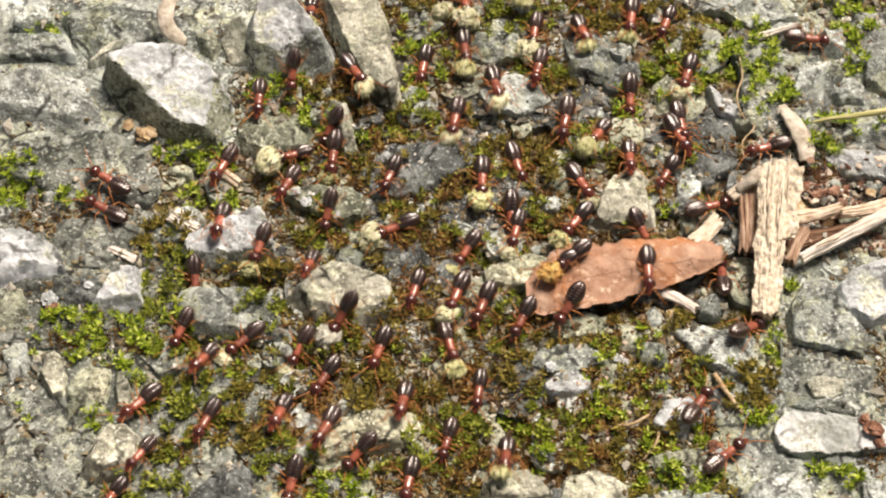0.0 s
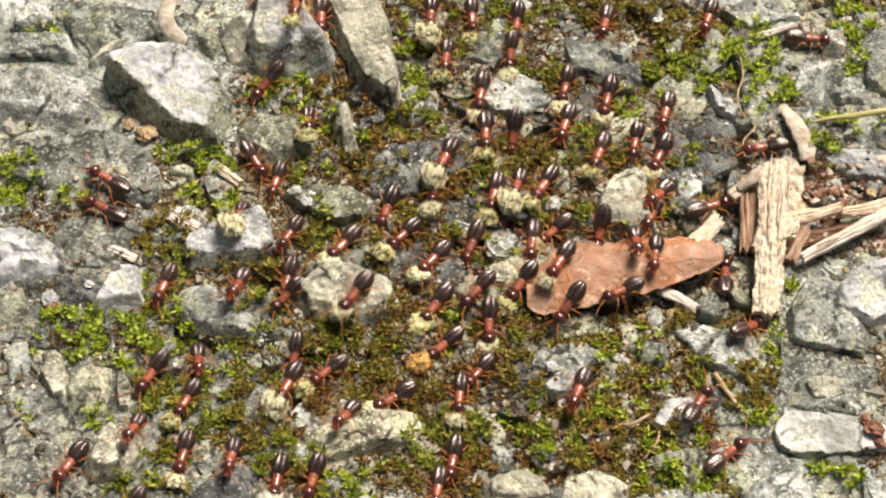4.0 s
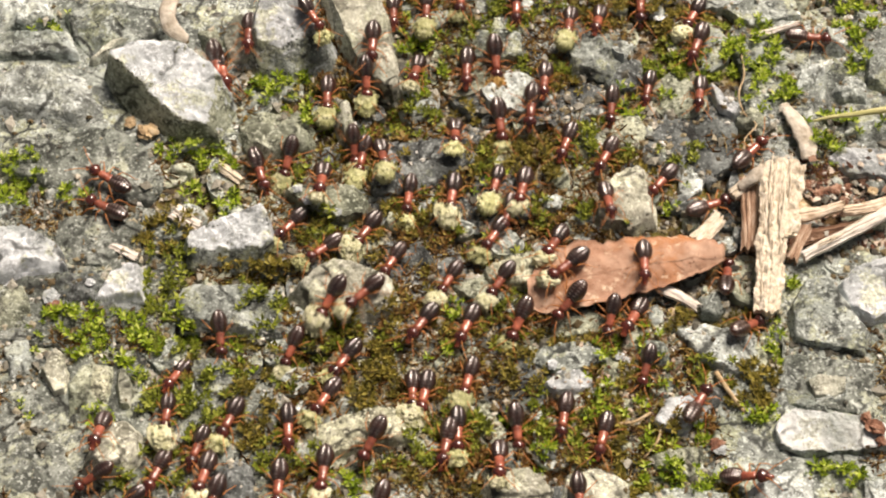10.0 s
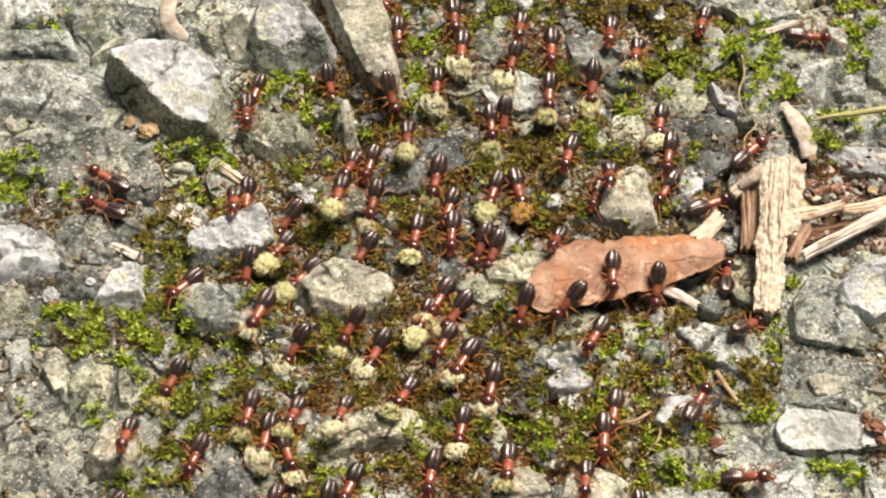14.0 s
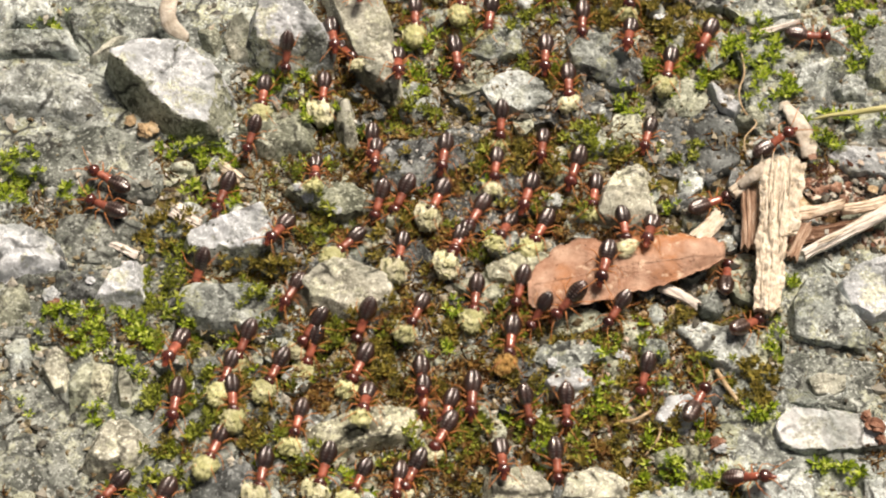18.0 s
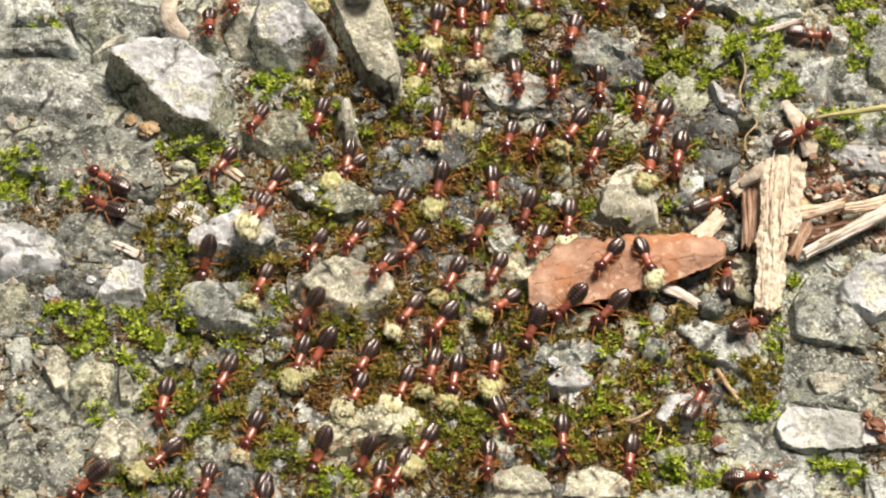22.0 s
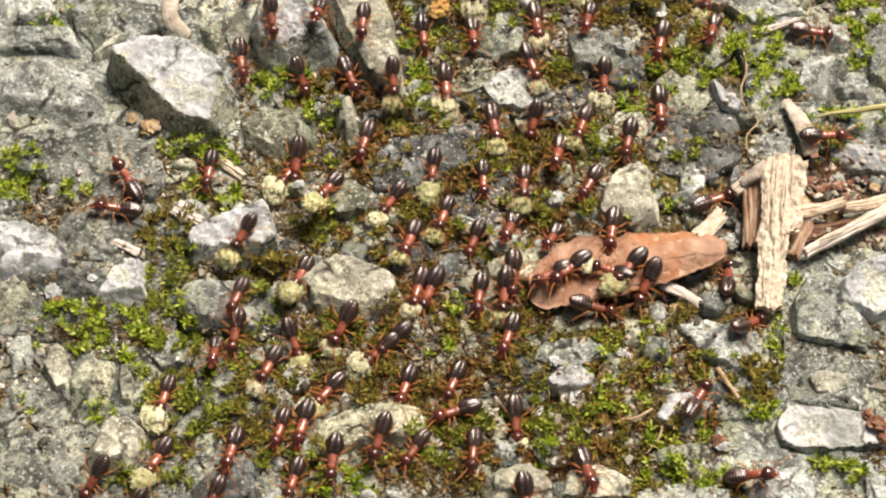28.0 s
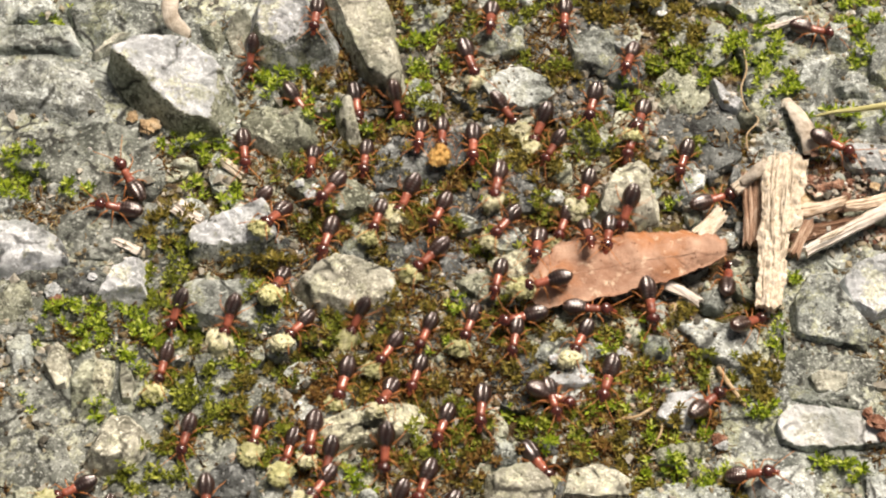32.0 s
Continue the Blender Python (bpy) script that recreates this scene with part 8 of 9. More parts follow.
    march([(0, 15.17, 92.06), (13, 11.71, 30.45), (14, 11.11, 24.76), (15, 10.49, 19.66), (16, 9.86, 14.96), (17, 9.78, 11.46), (18, 8.71, 6.84), (19, 7.20, 3.46), (20, 6.00, 0.25), (21, 2.90, -5.70), (22, 0.82, -7.68), (23, -0.84, -12.26), (24, -2.31, -15.66), (25, -2.93, -20.08), (26, -3.41, -22.74), (27, -4.38, -26.38), (28, -5.40, -30.26), (32, -4.63, -49.22)])
    march([(0, 12.41, 94.27), (13, 8.40, 31.51), (14, 8.06, 26.54), (15, 7.29, 19.38), (16, 6.58, 15.22), (17, 5.87, 9.81), (18, 4.03, 4.48), (19, 1.48, 1.03), (20, -1.16, -3.87), (21, -4.02, -8.18), (22, -6.63, -11.86), (23, -8.52, -15.33), (24, -9.93, -17.90), (25, -10.48, -22.85), (26, -11.16, -27.72), (32, -15.03, -56.69)])
    march([(0, 20.43, 76.02), (9, 17.11, 33.58), (10, 16.17, 28.20), (11, 15.25, 22.77), (12, 14.54, 19.61), (13, 13.66, 15.17), (14, 12.78, 11.27), (15, 11.83, 7.51), (16, 10.81, 4.44), (17, 9.62, 0.84), (18, 7.82, -3.69), (19, 6.75, -6.80), (20, 5.04, -9.43), (21, 4.17, -14.73), (22, 4.82, -17.71), (23, 6.79, -20.47), (24, 6.26, -24.99), (25, 7.83, -27.46), (26, 8.41, -28.49), (27, 8.88, -30.78), (32, 5.76, -54.36)])
    march([(0, -16.52, 50.03), (4, -14.42, 31.63), (5, -14.03, 28.47), (6, -13.53, 25.15), (7, -13.88, 21.88), (8, -14.28, 19.11), (9, -14.50, 14.93), (10, -14.81, 11.32), (11, -15.36, 9.31), (12, -16.07, 6.50), (13, -17.18, 2.75), (14, -18.27, -1.71), (15, -19.32, -5.79), (16, -20.21, -9.76), (17, -19.93, -11.25), (18, -19.73, -15.81), (19, -19.51, -20.98), (20, -18.51, -27.31), (21, -19.18, -31.02), (32, -24.01, -81.63)], 2)
    march([(0, -11.54, 127.11), (22, -12.32, 31.62), (23, -12.87, 28.07), (24, -16.04, 21.25), (25, -16.32, 20.19), (26, -15.63, 18.73), (27, -14.69, 13.89), (28, -14.38, 10.62), (29, -15.33, 8.31), (30, -13.65, 6.61), (31, -14.55, 5.01), (32, -15.76, 2.75)], 5)
    march([(0, -5.43, 129.08), (22, -8.09, 31.10), (23, -8.36, 25.65), (24, -10.70, 22.51), (25, -11.73, 17.77), (26, -12.43, 14.22), (27, -13.28, 10.75), (28, -14.29, 9.13), (29, -15.44, 7.27), (30, -15.56, 4.45), (31, -18.23, -1.33), (32, -19.75, -7.85)], 3)
    march([(0, 5.77, 138.18), (22, 3.32, 32.21), (23, 3.17, 27.03), (24, 2.93, 22.88), (25, 2.44, 17.85), (26, 3.05, 16.10), (27, 4.19, 12.72), (28, 3.73, 8.49), (29, 3.57, 3.64), (30, 2.08, 1.04), (31, 0.77, -3.41), (32, -1.20, -9.06)])
    march([(0, 7.14, 128.63), (21, 4.33, 33.46), (22, 4.17, 28.26), (23, 3.65, 22.26), (24, 3.68, 18.43), (25, 3.37, 15.47), (26, 2.70, 11.09), (27, 1.72, 8.26), (28, 0.40, 4.24), (29, -0.94, 0.33), (30, -2.63, -2.37), (31, -2.45, -7.26), (32, -4.46, -11.23)], 0)
    march([(0, 9.73, 136.86), (22, 9.76, 30.69), (23, 9.78, 25.50), (24, 9.03, 22.15), (25, 8.62, 17.51), (26, 8.32, 15.39), (27, 8.00, 12.88), (28, 7.89, 7.78), (29, 7.65, 4.14), (30, 6.68, 1.30), (31, 4.35, -4.64), (32, 2.85, -8.24)], 5)
    march([(0, 17.17, 128.45), (22, 16.44, 31.84), (23, 15.54, 26.26), (24, 14.18, 19.63), (25, 13.79, 15.98), (26, 11.37, 11.36), (27, 8.40, 5.37), (28, 6.73, 2.50), (29, 6.19, -0.47), (30, 5.50, -6.01), (31, 4.11, -11.38), (32, 3.51, -16.99)])
    march([(0, 34.34, 134.45), (21, 28.11, 33.45), (22, 26.25, 28.80), (23, 23.97, 26.34), (24, 21.18, 22.22), (25, 19.59, 18.24), (26, 18.29, 14.42), (27, 16.56, 11.64), (28, 14.94, 7.74), (29, 14.05, 5.75), (30, 13.88, 3.26), (31, 13.45, 1.59), (32, 13.53, 0.26)])
    march([(0, 3.80, 125.59), (21, 0.02, 32.37), (22, -0.53, 27.83), (23, -0.91, 24.13), (24, -4.08, 20.28), (25, -6.04, 16.01), (26, -8.06, 12.97), (27, -9.47, 8.96), (28, -10.59, 6.01), (29, -11.34, 5.71), (30, -12.69, 2.92), (31, -14.13, -0.30), (32, -15.60, -4.08)], 2)
    march([(0, -10.26, 122.88), (19, -10.98, 32.99), (20, -11.06, 28.43), (21, -11.44, 26.03), (22, -12.30, 22.36), (23, -13.75, 19.36), (24, -13.64, 13.37), (25, -15.02, 9.98), (26, -16.00, 6.88), (27, -17.15, 4.16), (28, -18.41, 0.76), (29, -20.07, -1.79), (30, -22.20, -4.00), (31, -25.02, -9.03), (32, -25.99, -12.72)], 5)
    march([(0, 20.01, 133.70), (21, 14.66, 30.84), (22, 13.53, 26.02), (23, 12.24, 21.08), (24, 9.63, 16.16), (25, 6.88, 11.64), (26, 3.79, 5.78), (27, 1.52, 1.29), (28, -0.63, -4.06), (29, -2.50, -8.70), (30, -3.95, -12.88), (31, -5.28, -15.81), (32, -5.34, -21.25)])
    march([(0, 6.93, 123.95), (19, 0.12, 31.75), (20, -0.11, 27.06), (21, -1.57, 25.81), (22, -1.68, 22.76), (23, -4.03, 18.03), (24, -5.85, 12.62), (25, -7.60, 8.25), (26, -9.50, 4.58), (27, -11.40, 0.82), (28, -13.21, -3.10), (29, -15.14, -8.63), (30, -15.81, -12.56), (31, -16.68, -16.51), (32, -17.01, -19.60)], 2)
    march([(0, 23.30, 125.60), (19, 17.34, 34.24), (20, 16.46, 28.90), (21, 15.70, 23.64), (22, 15.63, 19.69), (23, 15.40, 17.24), (24, 14.37, 12.51), (25, 14.20, 10.03), (26, 13.49, 7.82), (27, 11.71, 3.54), (28, 10.83, 1.03), (29, 9.03, -1.90), (30, 9.37, -3.45), (31, 7.73, -5.82), (32, 6.85, -9.74)])
    march([(0, 1.34, 123.59), (20, 1.13, 30.55), (21, 1.34, 24.86), (22, 2.17, 18.20), (23, 2.19, 9.30), (24, 1.70, 3.75), (25, 0.87, -0.74), (26, -0.39, -4.24), (27, -2.18, -7.42), (28, -4.75, -11.14), (29, -7.43, -12.72), (30, -7.78, -16.08), (31, -8.44, -21.70), (32, -10.41, -25.37)], 3)
    march([(0, 15.75, 121.58), (18, 14.17, 34.34), (19, 13.34, 28.57), (20, 12.49, 23.53), (21, 11.56, 18.50), (22, 9.65, 13.56), (23, 8.59, 7.22), (24, 8.71, 3.19), (25, 7.80, 0.31), (26, 5.83, -4.24), (27, 3.16, -9.53), (28, 1.42, -14.27), (29, 0.79, -17.23), (30, -0.58, -21.29), (31, -1.93, -23.30), (32, -3.73, -26.83)])
    march([(0, 11.24, 113.32), (18, 5.03, 28.93), (19, 4.87, 23.26), (20, 4.64, 18.47), (21, 4.95, 15.18), (22, 4.76, 7.81), (23, 4.11, 3.52), (24, 3.24, 0.56), (25, 1.44, -4.21), (26, -0.61, -8.07), (27, -2.36, -11.42), (28, -3.17, -14.73), (29, -3.81, -15.26), (30, -6.85, -22.20), (31, -7.51, -26.84), (32, -7.41, -31.53)], 0)
    march([(0, 28.54, 71.43), (8, 29.14, 34.00), (9, 27.63, 28.91), (10, 26.49, 25.42), (11, 25.32, 21.29), (12, 24.38, 17.59), (13, 23.45, 14.83), (14, 22.64, 12.02), (15, 21.93, 9.14), (16, 21.33, 6.59), (17, 20.80, 4.18), (18, 20.21, 1.54), (19, 19.29, -2.83), (20, 18.63, -4.93), (21, 18.08, -5.84), (22, 17.13, -6.90), (23, 16.89, -7.11), (24, 15.17, -10.68), (25, 13.63, -14.19), (26, 12.13, -17.18), (27, 11.75, -20.49), (28, 12.58, -23.87), (29, 13.47, -26.24), (30, 13.67, -29.72), (32, 15.13, -39.08)])
    march([(0, 13.63, 98.42), (14, 12.80, 32.66), (15, 12.20, 27.69), (16, 11.56, 22.66), (17, 10.85, 17.83), (18, 10.04, 13.04), (19, 9.19, 9.75), (20, 8.08, 4.85), (21, 6.89, 1.37), (22, 5.58, -2.52), (23, 3.83, -6.00), (24, 3.08, -8.17), (25, 2.28, -13.22), (26, 1.16, -16.30), (27, -0.30, -19.18), (28, -1.88, -21.61), (29, -3.36, -24.10), (30, -4.51, -26.74), (31, -5.24, -28.77), (32, -2.78, -33.47)])
    march([(0, -15.18, 150.29), (25, -18.10, 33.41), (26, -18.04, 30.74), (27, -17.97, 28.48), (28, -17.64, 25.50), (29, -16.95, 21.81), (30, -16.25, 20.27), (31, -16.29, 18.62), (32, -15.83, 17.82)])
    march([(0, -4.92, 158.09), (26, -12.54, 33.28), (27, -12.56, 28.97), (28, -12.63, 25.89), (29, -13.40, 23.42), (30, -12.53, 20.82), (31, -12.75, 15.74), (32, -13.02, 10.10)])
    march([(0, -0.42, 161.65), (27, -8.19, 31.08), (28, -8.20, 25.77), (29, -9.50, 22.44), (30, -8.95, 18.17), (31, -7.67, 12.43), (32, -7.74, 10.70)])
    march([(0, -10.73, 145.09), (24, -16.38, 32.41), (25, -16.33, 29.38), (26, -16.02, 25.08), (27, -15.69, 21.93), (28, -15.17, 20.53), (29, -13.57, 17.51), (30, -14.11, 11.18), (31, -15.56, 7.35), (32, -17.40, 5.24)])
    march([(0, -7.59, 150.29), (25, -12.00, 33.72), (26, -11.68, 28.53), (27, -11.44, 25.95), (28, -10.20, 20.74), (29, -9.12, 17.40), (30, -8.66, 11.63), (31, -8.72, 8.63), (32, -10.36, 5.88)])
    march([(0, -1.91, 155.04), (25, -5.14, 32.73), (26, -5.18, 28.86), (27, -5.20, 24.07), (28, -5.24, 19.53), (29, -5.23, 16.00), (30, -4.92, 10.41), (31, -4.69, 7.74), (32, -6.11, 3.63)], 0)
    march([(0, 3.95, 151.16), (25, -0.29, 32.95), (26, -0.26, 29.22), (27, -0.21, 24.62), (28, -0.02, 20.25), (29, 0.15, 17.42), (30, -0.45, 13.03), (31, -1.64, 8.47), (32, -2.91, 6.25)], 3)
    march([(0, 12.00, 158.52), (27, 9.48, 32.74), (28, 9.12, 27.75), (29, 9.69, 23.23), (30, 8.19, 17.76), (31, 6.21, 14.77), (32, 5.41, 7.94)], 1)
    march([(0, 8.93, 148.85), (27, 2.46, 31.60), (28, 2.72, 25.80), (29, 4.00, 21.32), (30, 3.75, 12.57), (31, 1.50, 7.05), (32, 0.14, 4.44)])
    march([(0, 22.06, 164.49), (27, 15.78, 33.67), (28, 14.89, 27.63), (29, 13.66, 20.32), (30, 14.47, 17.26), (31, 12.58, 13.48), (32, 11.59, 12.18)])
    march([(0, 31.65, 148.90), (27, 23.57, 30.91), (28, 22.33, 25.74), (29, 21.11, 21.74), (30, 20.03, 18.32), (31, 19.73, 15.86), (32, 19.10, 13.09)])
    march([(0, 33.18, 157.11), (26, 28.62, 32.42), (27, 27.44, 28.77), (28, 27.64, 26.41), (29, 25.89, 21.25), (30, 25.10, 16.16), (31, 24.51, 12.33), (32, 24.04, 10.78)])
    march([(0, 24.61, 141.84), (26, 17.83, 30.02), (27, 16.97, 25.60), (28, 16.09, 20.47), (29, 15.67, 17.27), (30, 15.43, 13.84), (31, 14.91, 10.33), (32, 14.23, 7.28)], 3)
    march([(0, 6.67, 153.49), (26, 6.15, 31.99), (27, 6.56, 26.90), (28, 8.11, 22.07), (29, 9.87, 14.57), (30, 9.86, 11.06), (31, 8.87, 6.43), (32, 6.77, 2.77)], 4)
    march([(0, 14.97, 138.87), (25, 11.26, 30.86), (26, 10.64, 24.93), (27, 10.02, 19.88), (28, 9.33, 16.01), (29, 8.64, 11.68), (30, 7.78, 5.77), (31, 6.79, 1.24), (32, 5.43, -3.55)])
    march([(0, 26.51, 138.32), (24, 23.84, 33.04), (25, 22.56, 28.44), (26, 21.62, 24.64), (27, 20.93, 21.10), (28, 21.47, 17.53), (29, 21.34, 13.86), (30, 21.77, 10.36), (31, 19.99, 9.45), (32, 18.33, 4.16)])
    march([(0, 29.19, 142.85), (23, 23.20, 31.66), (24, 21.88, 26.83), (25, 20.83, 23.09), (26, 19.96, 19.97), (27, 19.03, 15.93), (28, 18.52, 13.32), (29, 17.70, 9.40), (30, 16.95, 5.77), (31, 16.36, 2.89), (32, 15.97, 1.25)])
    march([(0, -22.82, 127.41), (20, -24.65, 31.62), (21, -24.27, 29.11), (22, -23.91, 26.51), (23, -23.47, 23.17), (24, -23.27, 21.10), (25, -22.58, 15.41), (26, -22.41, 12.65), (27, -22.51, 11.35), (28, -23.01, 9.74), (29, -22.68, 8.23), (30, -23.14, 4.15), (31, -23.02, -2.57), (32, -24.80, -6.86)])
    march([(0, 6.16, 129.21), (22, 1.73, 29.49), (23, 1.45, 23.96), (24, 1.07, 18.82), (25, 0.60, 13.86), (26, -0.24, 8.75), (27, -1.45, 5.02), (28, -2.86, 1.15), (29, -4.29, -1.79), (30, -6.59, -6.15), (31, -8.50, -10.51), (32, -9.04, -14.03)], 0)
    march([(0, 31.26, 115.60), (18, 24.52, 33.75), (19, 23.21, 29.63), (20, 22.01, 25.53), (21, 20.96, 21.72), (22, 20.03, 18.39), (23, 19.13, 15.04), (24, 18.40, 12.36), (25, 17.72, 8.98), (26, 16.95, 4.59), (27, 16.49, 2.33), (28, 16.34, 1.77), (29, 16.33, 1.75), (30, 17.07, 0.91), (31, 18.57, -3.11), (32, 19.16, -5.77)])
    march([(0, 35.69, 109.51), (16, 30.05, 33.47), (17, 28.62, 29.15), (18, 27.42, 25.75), (19, 26.19, 21.58), (20, 25.19, 18.04), (21, 24.38, 15.01), (22, 23.60, 11.84), (23, 22.97, 9.23), (24, 22.47, 6.74), (25, 22.12, 4.25), (26, 21.75, 0.88), (27, 20.99, -2.72), (28, 20.18, -4.04), (29, 19.52, -5.43), (30, 18.96, -6.43), (31, 17.14, -10.18), (32, 15.79, -13.86)])
    march([(0, 4.45, 114.51), (18, 0.03, 33.88), (19, -0.18, 28.67), (20, -0.20, 23.79), (21, -0.17, 19.26), (22, -0.58, 14.61), (23, -1.39, 9.81), (24, -2.56, 6.06), (25, -4.03, 2.48), (26, -5.70, -1.29), (27, -7.40, -5.58), (28, -8.64, -8.25), (29, -10.14, -10.28), (30, -11.37, -13.86), (31, -11.38, -16.69), (32, -11.98, -20.07)], 4)
    march([(0, -7.86, 174.52), (30, -12.46, 32.83), (31, -12.44, 28.36), (32, -12.84, 25.18)])
    march([(0, -11.63, 159.10), (29, -12.38, 31.36), (30, -11.97, 26.76), (31, -10.53, 23.69), (32, -9.22, 18.10)])
    march([(0, 9.53, 177.35), (30, 0.86, 32.38), (31, 1.02, 27.26), (32, 1.90, 22.83)], 1)
    march([(0, 7.39, 164.66), (28, 3.34, 31.56), (29, 3.05, 25.81), (30, 2.45, 21.05), (31, 3.79, 17.93), (32, 4.89, 16.70)], 3)
    march([(0, 17.58, 168.70), (28, 14.16, 34.16), (29, 13.35, 28.36), (30, 12.57, 23.70), (31, 11.73, 19.07), (32, 10.26, 15.54)], 3)
    march([(0, 26.23, 164.74), (30, 21.33, 31.13), (31, 20.15, 26.75), (32, 19.05, 22.40)])
    march([(0, 20.50, 156.83), (29, 17.88, 31.61), (30, 16.87, 26.27), (31, 15.91, 21.02), (32, 15.15, 17.52)])
    march([(0, 35.34, 156.63), (28, 27.51, 31.40), (29, 26.07, 28.23), (30, 23.80, 24.61), (31, 21.32, 19.27), (32, 19.86, 15.42)], 0)
    march([(0, 1.23, 165.14), (28, -0.26, 32.00), (29, -0.29, 27.58), (30, -0.12, 23.53), (31, -0.47, 19.60), (32, -0.29, 13.08)], 6)
    march([(0, 4.78, 156.58), (29, 3.45, 28.99), (30, 3.31, 23.05), (31, 3.10, 17.26), (32, 2.80, 12.18)])
    march([(0, 13.19, 169.39), (31, 4.78, 32.16), (32, 4.75, 27.27)])
    march([(0, 21.26, 178.65), (31, 12.88, 32.91), (32, 12.32, 28.15)])
    march([(0, -9.47, 21.68), (1, -6.98, 16.93), (2, -5.65, 10.03), (3, -6.17, 5.78), (4, -8.49, 1.32), (5, -11.56, -2.83), (6, -14.74, -7.83), (7, -17.65, -13.66), (8, -18.59, -16.57), (9, -20.68, -19.32), (10, -21.36, -23.89), (11, -22.14, -28.10), (32, -39.72, -124.69)], 1)
    march([(0, -10.00, 15.28), (1, -11.26, 13.46), (2, -11.96, 9.43), (3, -12.87, 5.45), (4, -14.09, 2.39), (5, -15.48, -1.21), (6, -16.90, -5.68), (7, -18.35, -9.87), (8, -19.82, -13.05), (9, -21.04, -16.76), (10, -22.03, -20.89), (11, -22.96, -24.74), (12, -24.06, -28.22), (13, -25.28, -31.00), (32, -34.40, -117.90)])
    march([(0, 23.50, 15.90), (1, 23.88, 14.57), (2, 23.87, 12.06), (3, 22.74, 8.70), (4, 21.05, 4.76), (5, 19.37, 1.31), (6, 17.50, -3.58), (7, 16.11, -5.73), (8, 14.53, -8.26), (9, 12.73, -13.02), (10, 11.52, -17.33), (11, 10.78, -21.87), (12, 10.51, -25.81), (13, 10.42, -29.63), (32, -4.17, -113.23)])
    march([(0, -20.71, 10.83), (1, -22.04, 7.37), (2, -23.08, 4.28), (3, -24.47, 0.83), (4, -25.99, -3.07), (5, -27.35, -6.73), (6, -28.13, -10.73), (7, -29.16, -14.13), (8, -30.00, -17.21), (9, -30.85, -19.04), (10, -31.11, -20.66), (11, -31.82, -23.54), (12, -33.07, -24.75), (13, -34.26, -26.19), (14, -35.30, -28.09), (15, -36.53, -29.46), (16, -37.80, -30.65), (32, -52.43, -107.54)])
    march([(0, -2.78, 2.77), (1, -6.56, 0.77), (2, -9.67, -6.82), (3, -11.85, -9.90), (4, -13.64, -13.75), (5, -14.98, -17.89), (6, -16.02, -21.95), (7, -16.86, -26.22), (8, -17.73, -30.06), (32, -36.93, -147.25)], 3)
    march([(0, -16.82, 0.39), (1, -18.70, -4.07), (2, -18.96, -10.01), (3, -21.66, -12.35), (4, -22.99, -15.79), (5, -24.29, -18.86), (6, -25.46, -21.89), (7, -26.57, -24.71), (8, -27.69, -27.25), (9, -28.80, -29.59), (32, -41.74, -137.61)], 0)
    march([(0, -23.84, -1.75), (1, -23.82, -5.84), (2, -23.78, -8.67), (3, -23.45, -9.99), (4, -23.03, -11.67), (5, -22.95, -14.38), (6, -23.96, -16.80), (7, -24.84, -18.57), (8, -26.70, -20.74), (9, -28.85, -23.47), (10, -30.25, -24.95), (11, -32.22, -25.30), (12, -33.89, -26.92), (13, -35.11, -28.72), (14, -36.39, -30.06), (32, -51.93, -116.60)])
    march([(0, -2.08, -3.39), (1, -3.22, -8.57), (2, -4.69, -13.07), (3, -6.41, -16.03), (4, -8.25, -18.42), (5, -9.97, -21.57), (6, -11.85, -23.37), (7, -13.49, -27.25), (8, -14.46, -30.71), (32, -35.27, -144.26)])
    march([(0, 2.15, -4.22), (1, 0.17, -8.33), (2, -0.84, -12.67), (3, -2.02, -15.16), (4, -3.00, -15.98), (5, -4.05, -16.73), (6, -5.35, -20.45), (7, -7.32, -24.96), (8, -8.36, -28.93), (32, -28.05, -143.17)], 1)
    march([(0, 4.70, -5.28), (1, 3.17, -9.96), (2, 2.73, -13.28), (3, 2.28, -18.10), (4, 1.35, -21.54), (5, 0.62, -25.06), (6, -0.17, -28.76), (32, -18.43, -141.10)])
    march([(0, 8.52, -6.80), (1, 6.21, -10.70), (2, 5.29, -16.99), (3, 6.21, -23.24), (4, 6.46, -28.53), (32, -8.57, -154.44)])
    march([(0, 13.74, -1.41), (1, 11.00, -3.65), (2, 8.19, -5.07), (3, 4.82, -7.29), (4, 1.54, -10.06), (5, -1.03, -12.61), (6, -2.77, -15.52), (7, -4.29, -19.69), (8, -5.71, -22.34), (9, -6.92, -26.17), (10, -8.00, -30.13), (32, -24.48, -132.74)], 6)
    march([(0, 0.33, -9.31), (1, 1.52, -14.92), (2, 0.99, -17.96), (3, 0.50, -21.39), (4, -0.17, -24.87), (5, -0.99, -28.47), (32, -21.10, -147.35)], 5)
    march([(0, -9.99, -13.09), (1, -12.04, -16.24), (2, -13.35, -20.93), (3, -12.38, -25.56), (4, -12.92, -30.06), (32, -31.90, -166.44)])
    march([(0, -21.06, -17.88), (1, -22.98, -23.00), (2, -24.84, -27.79), (3, -26.22, -30.77), (32, -51.01, -172.50)])
    march([(0, -10.02, -19.07), (1, -12.45, -23.99), (2, -13.51, -28.31), (32, -33.67, -173.57)])
    march([(0, -6.28, -21.56), (1, -8.42, -23.84), (2, -9.57, -28.01), (32, -27.97, -169.03)])
    march([(0, 6.04, -22.14), (1, 5.42, -27.69), (2, 5.39, -30.22), (32, -16.64, -161.10)], 0)
    march([(0, -13.23, -23.62), (1, -13.94, -27.64), (32, -34.90, -169.85)], 3)
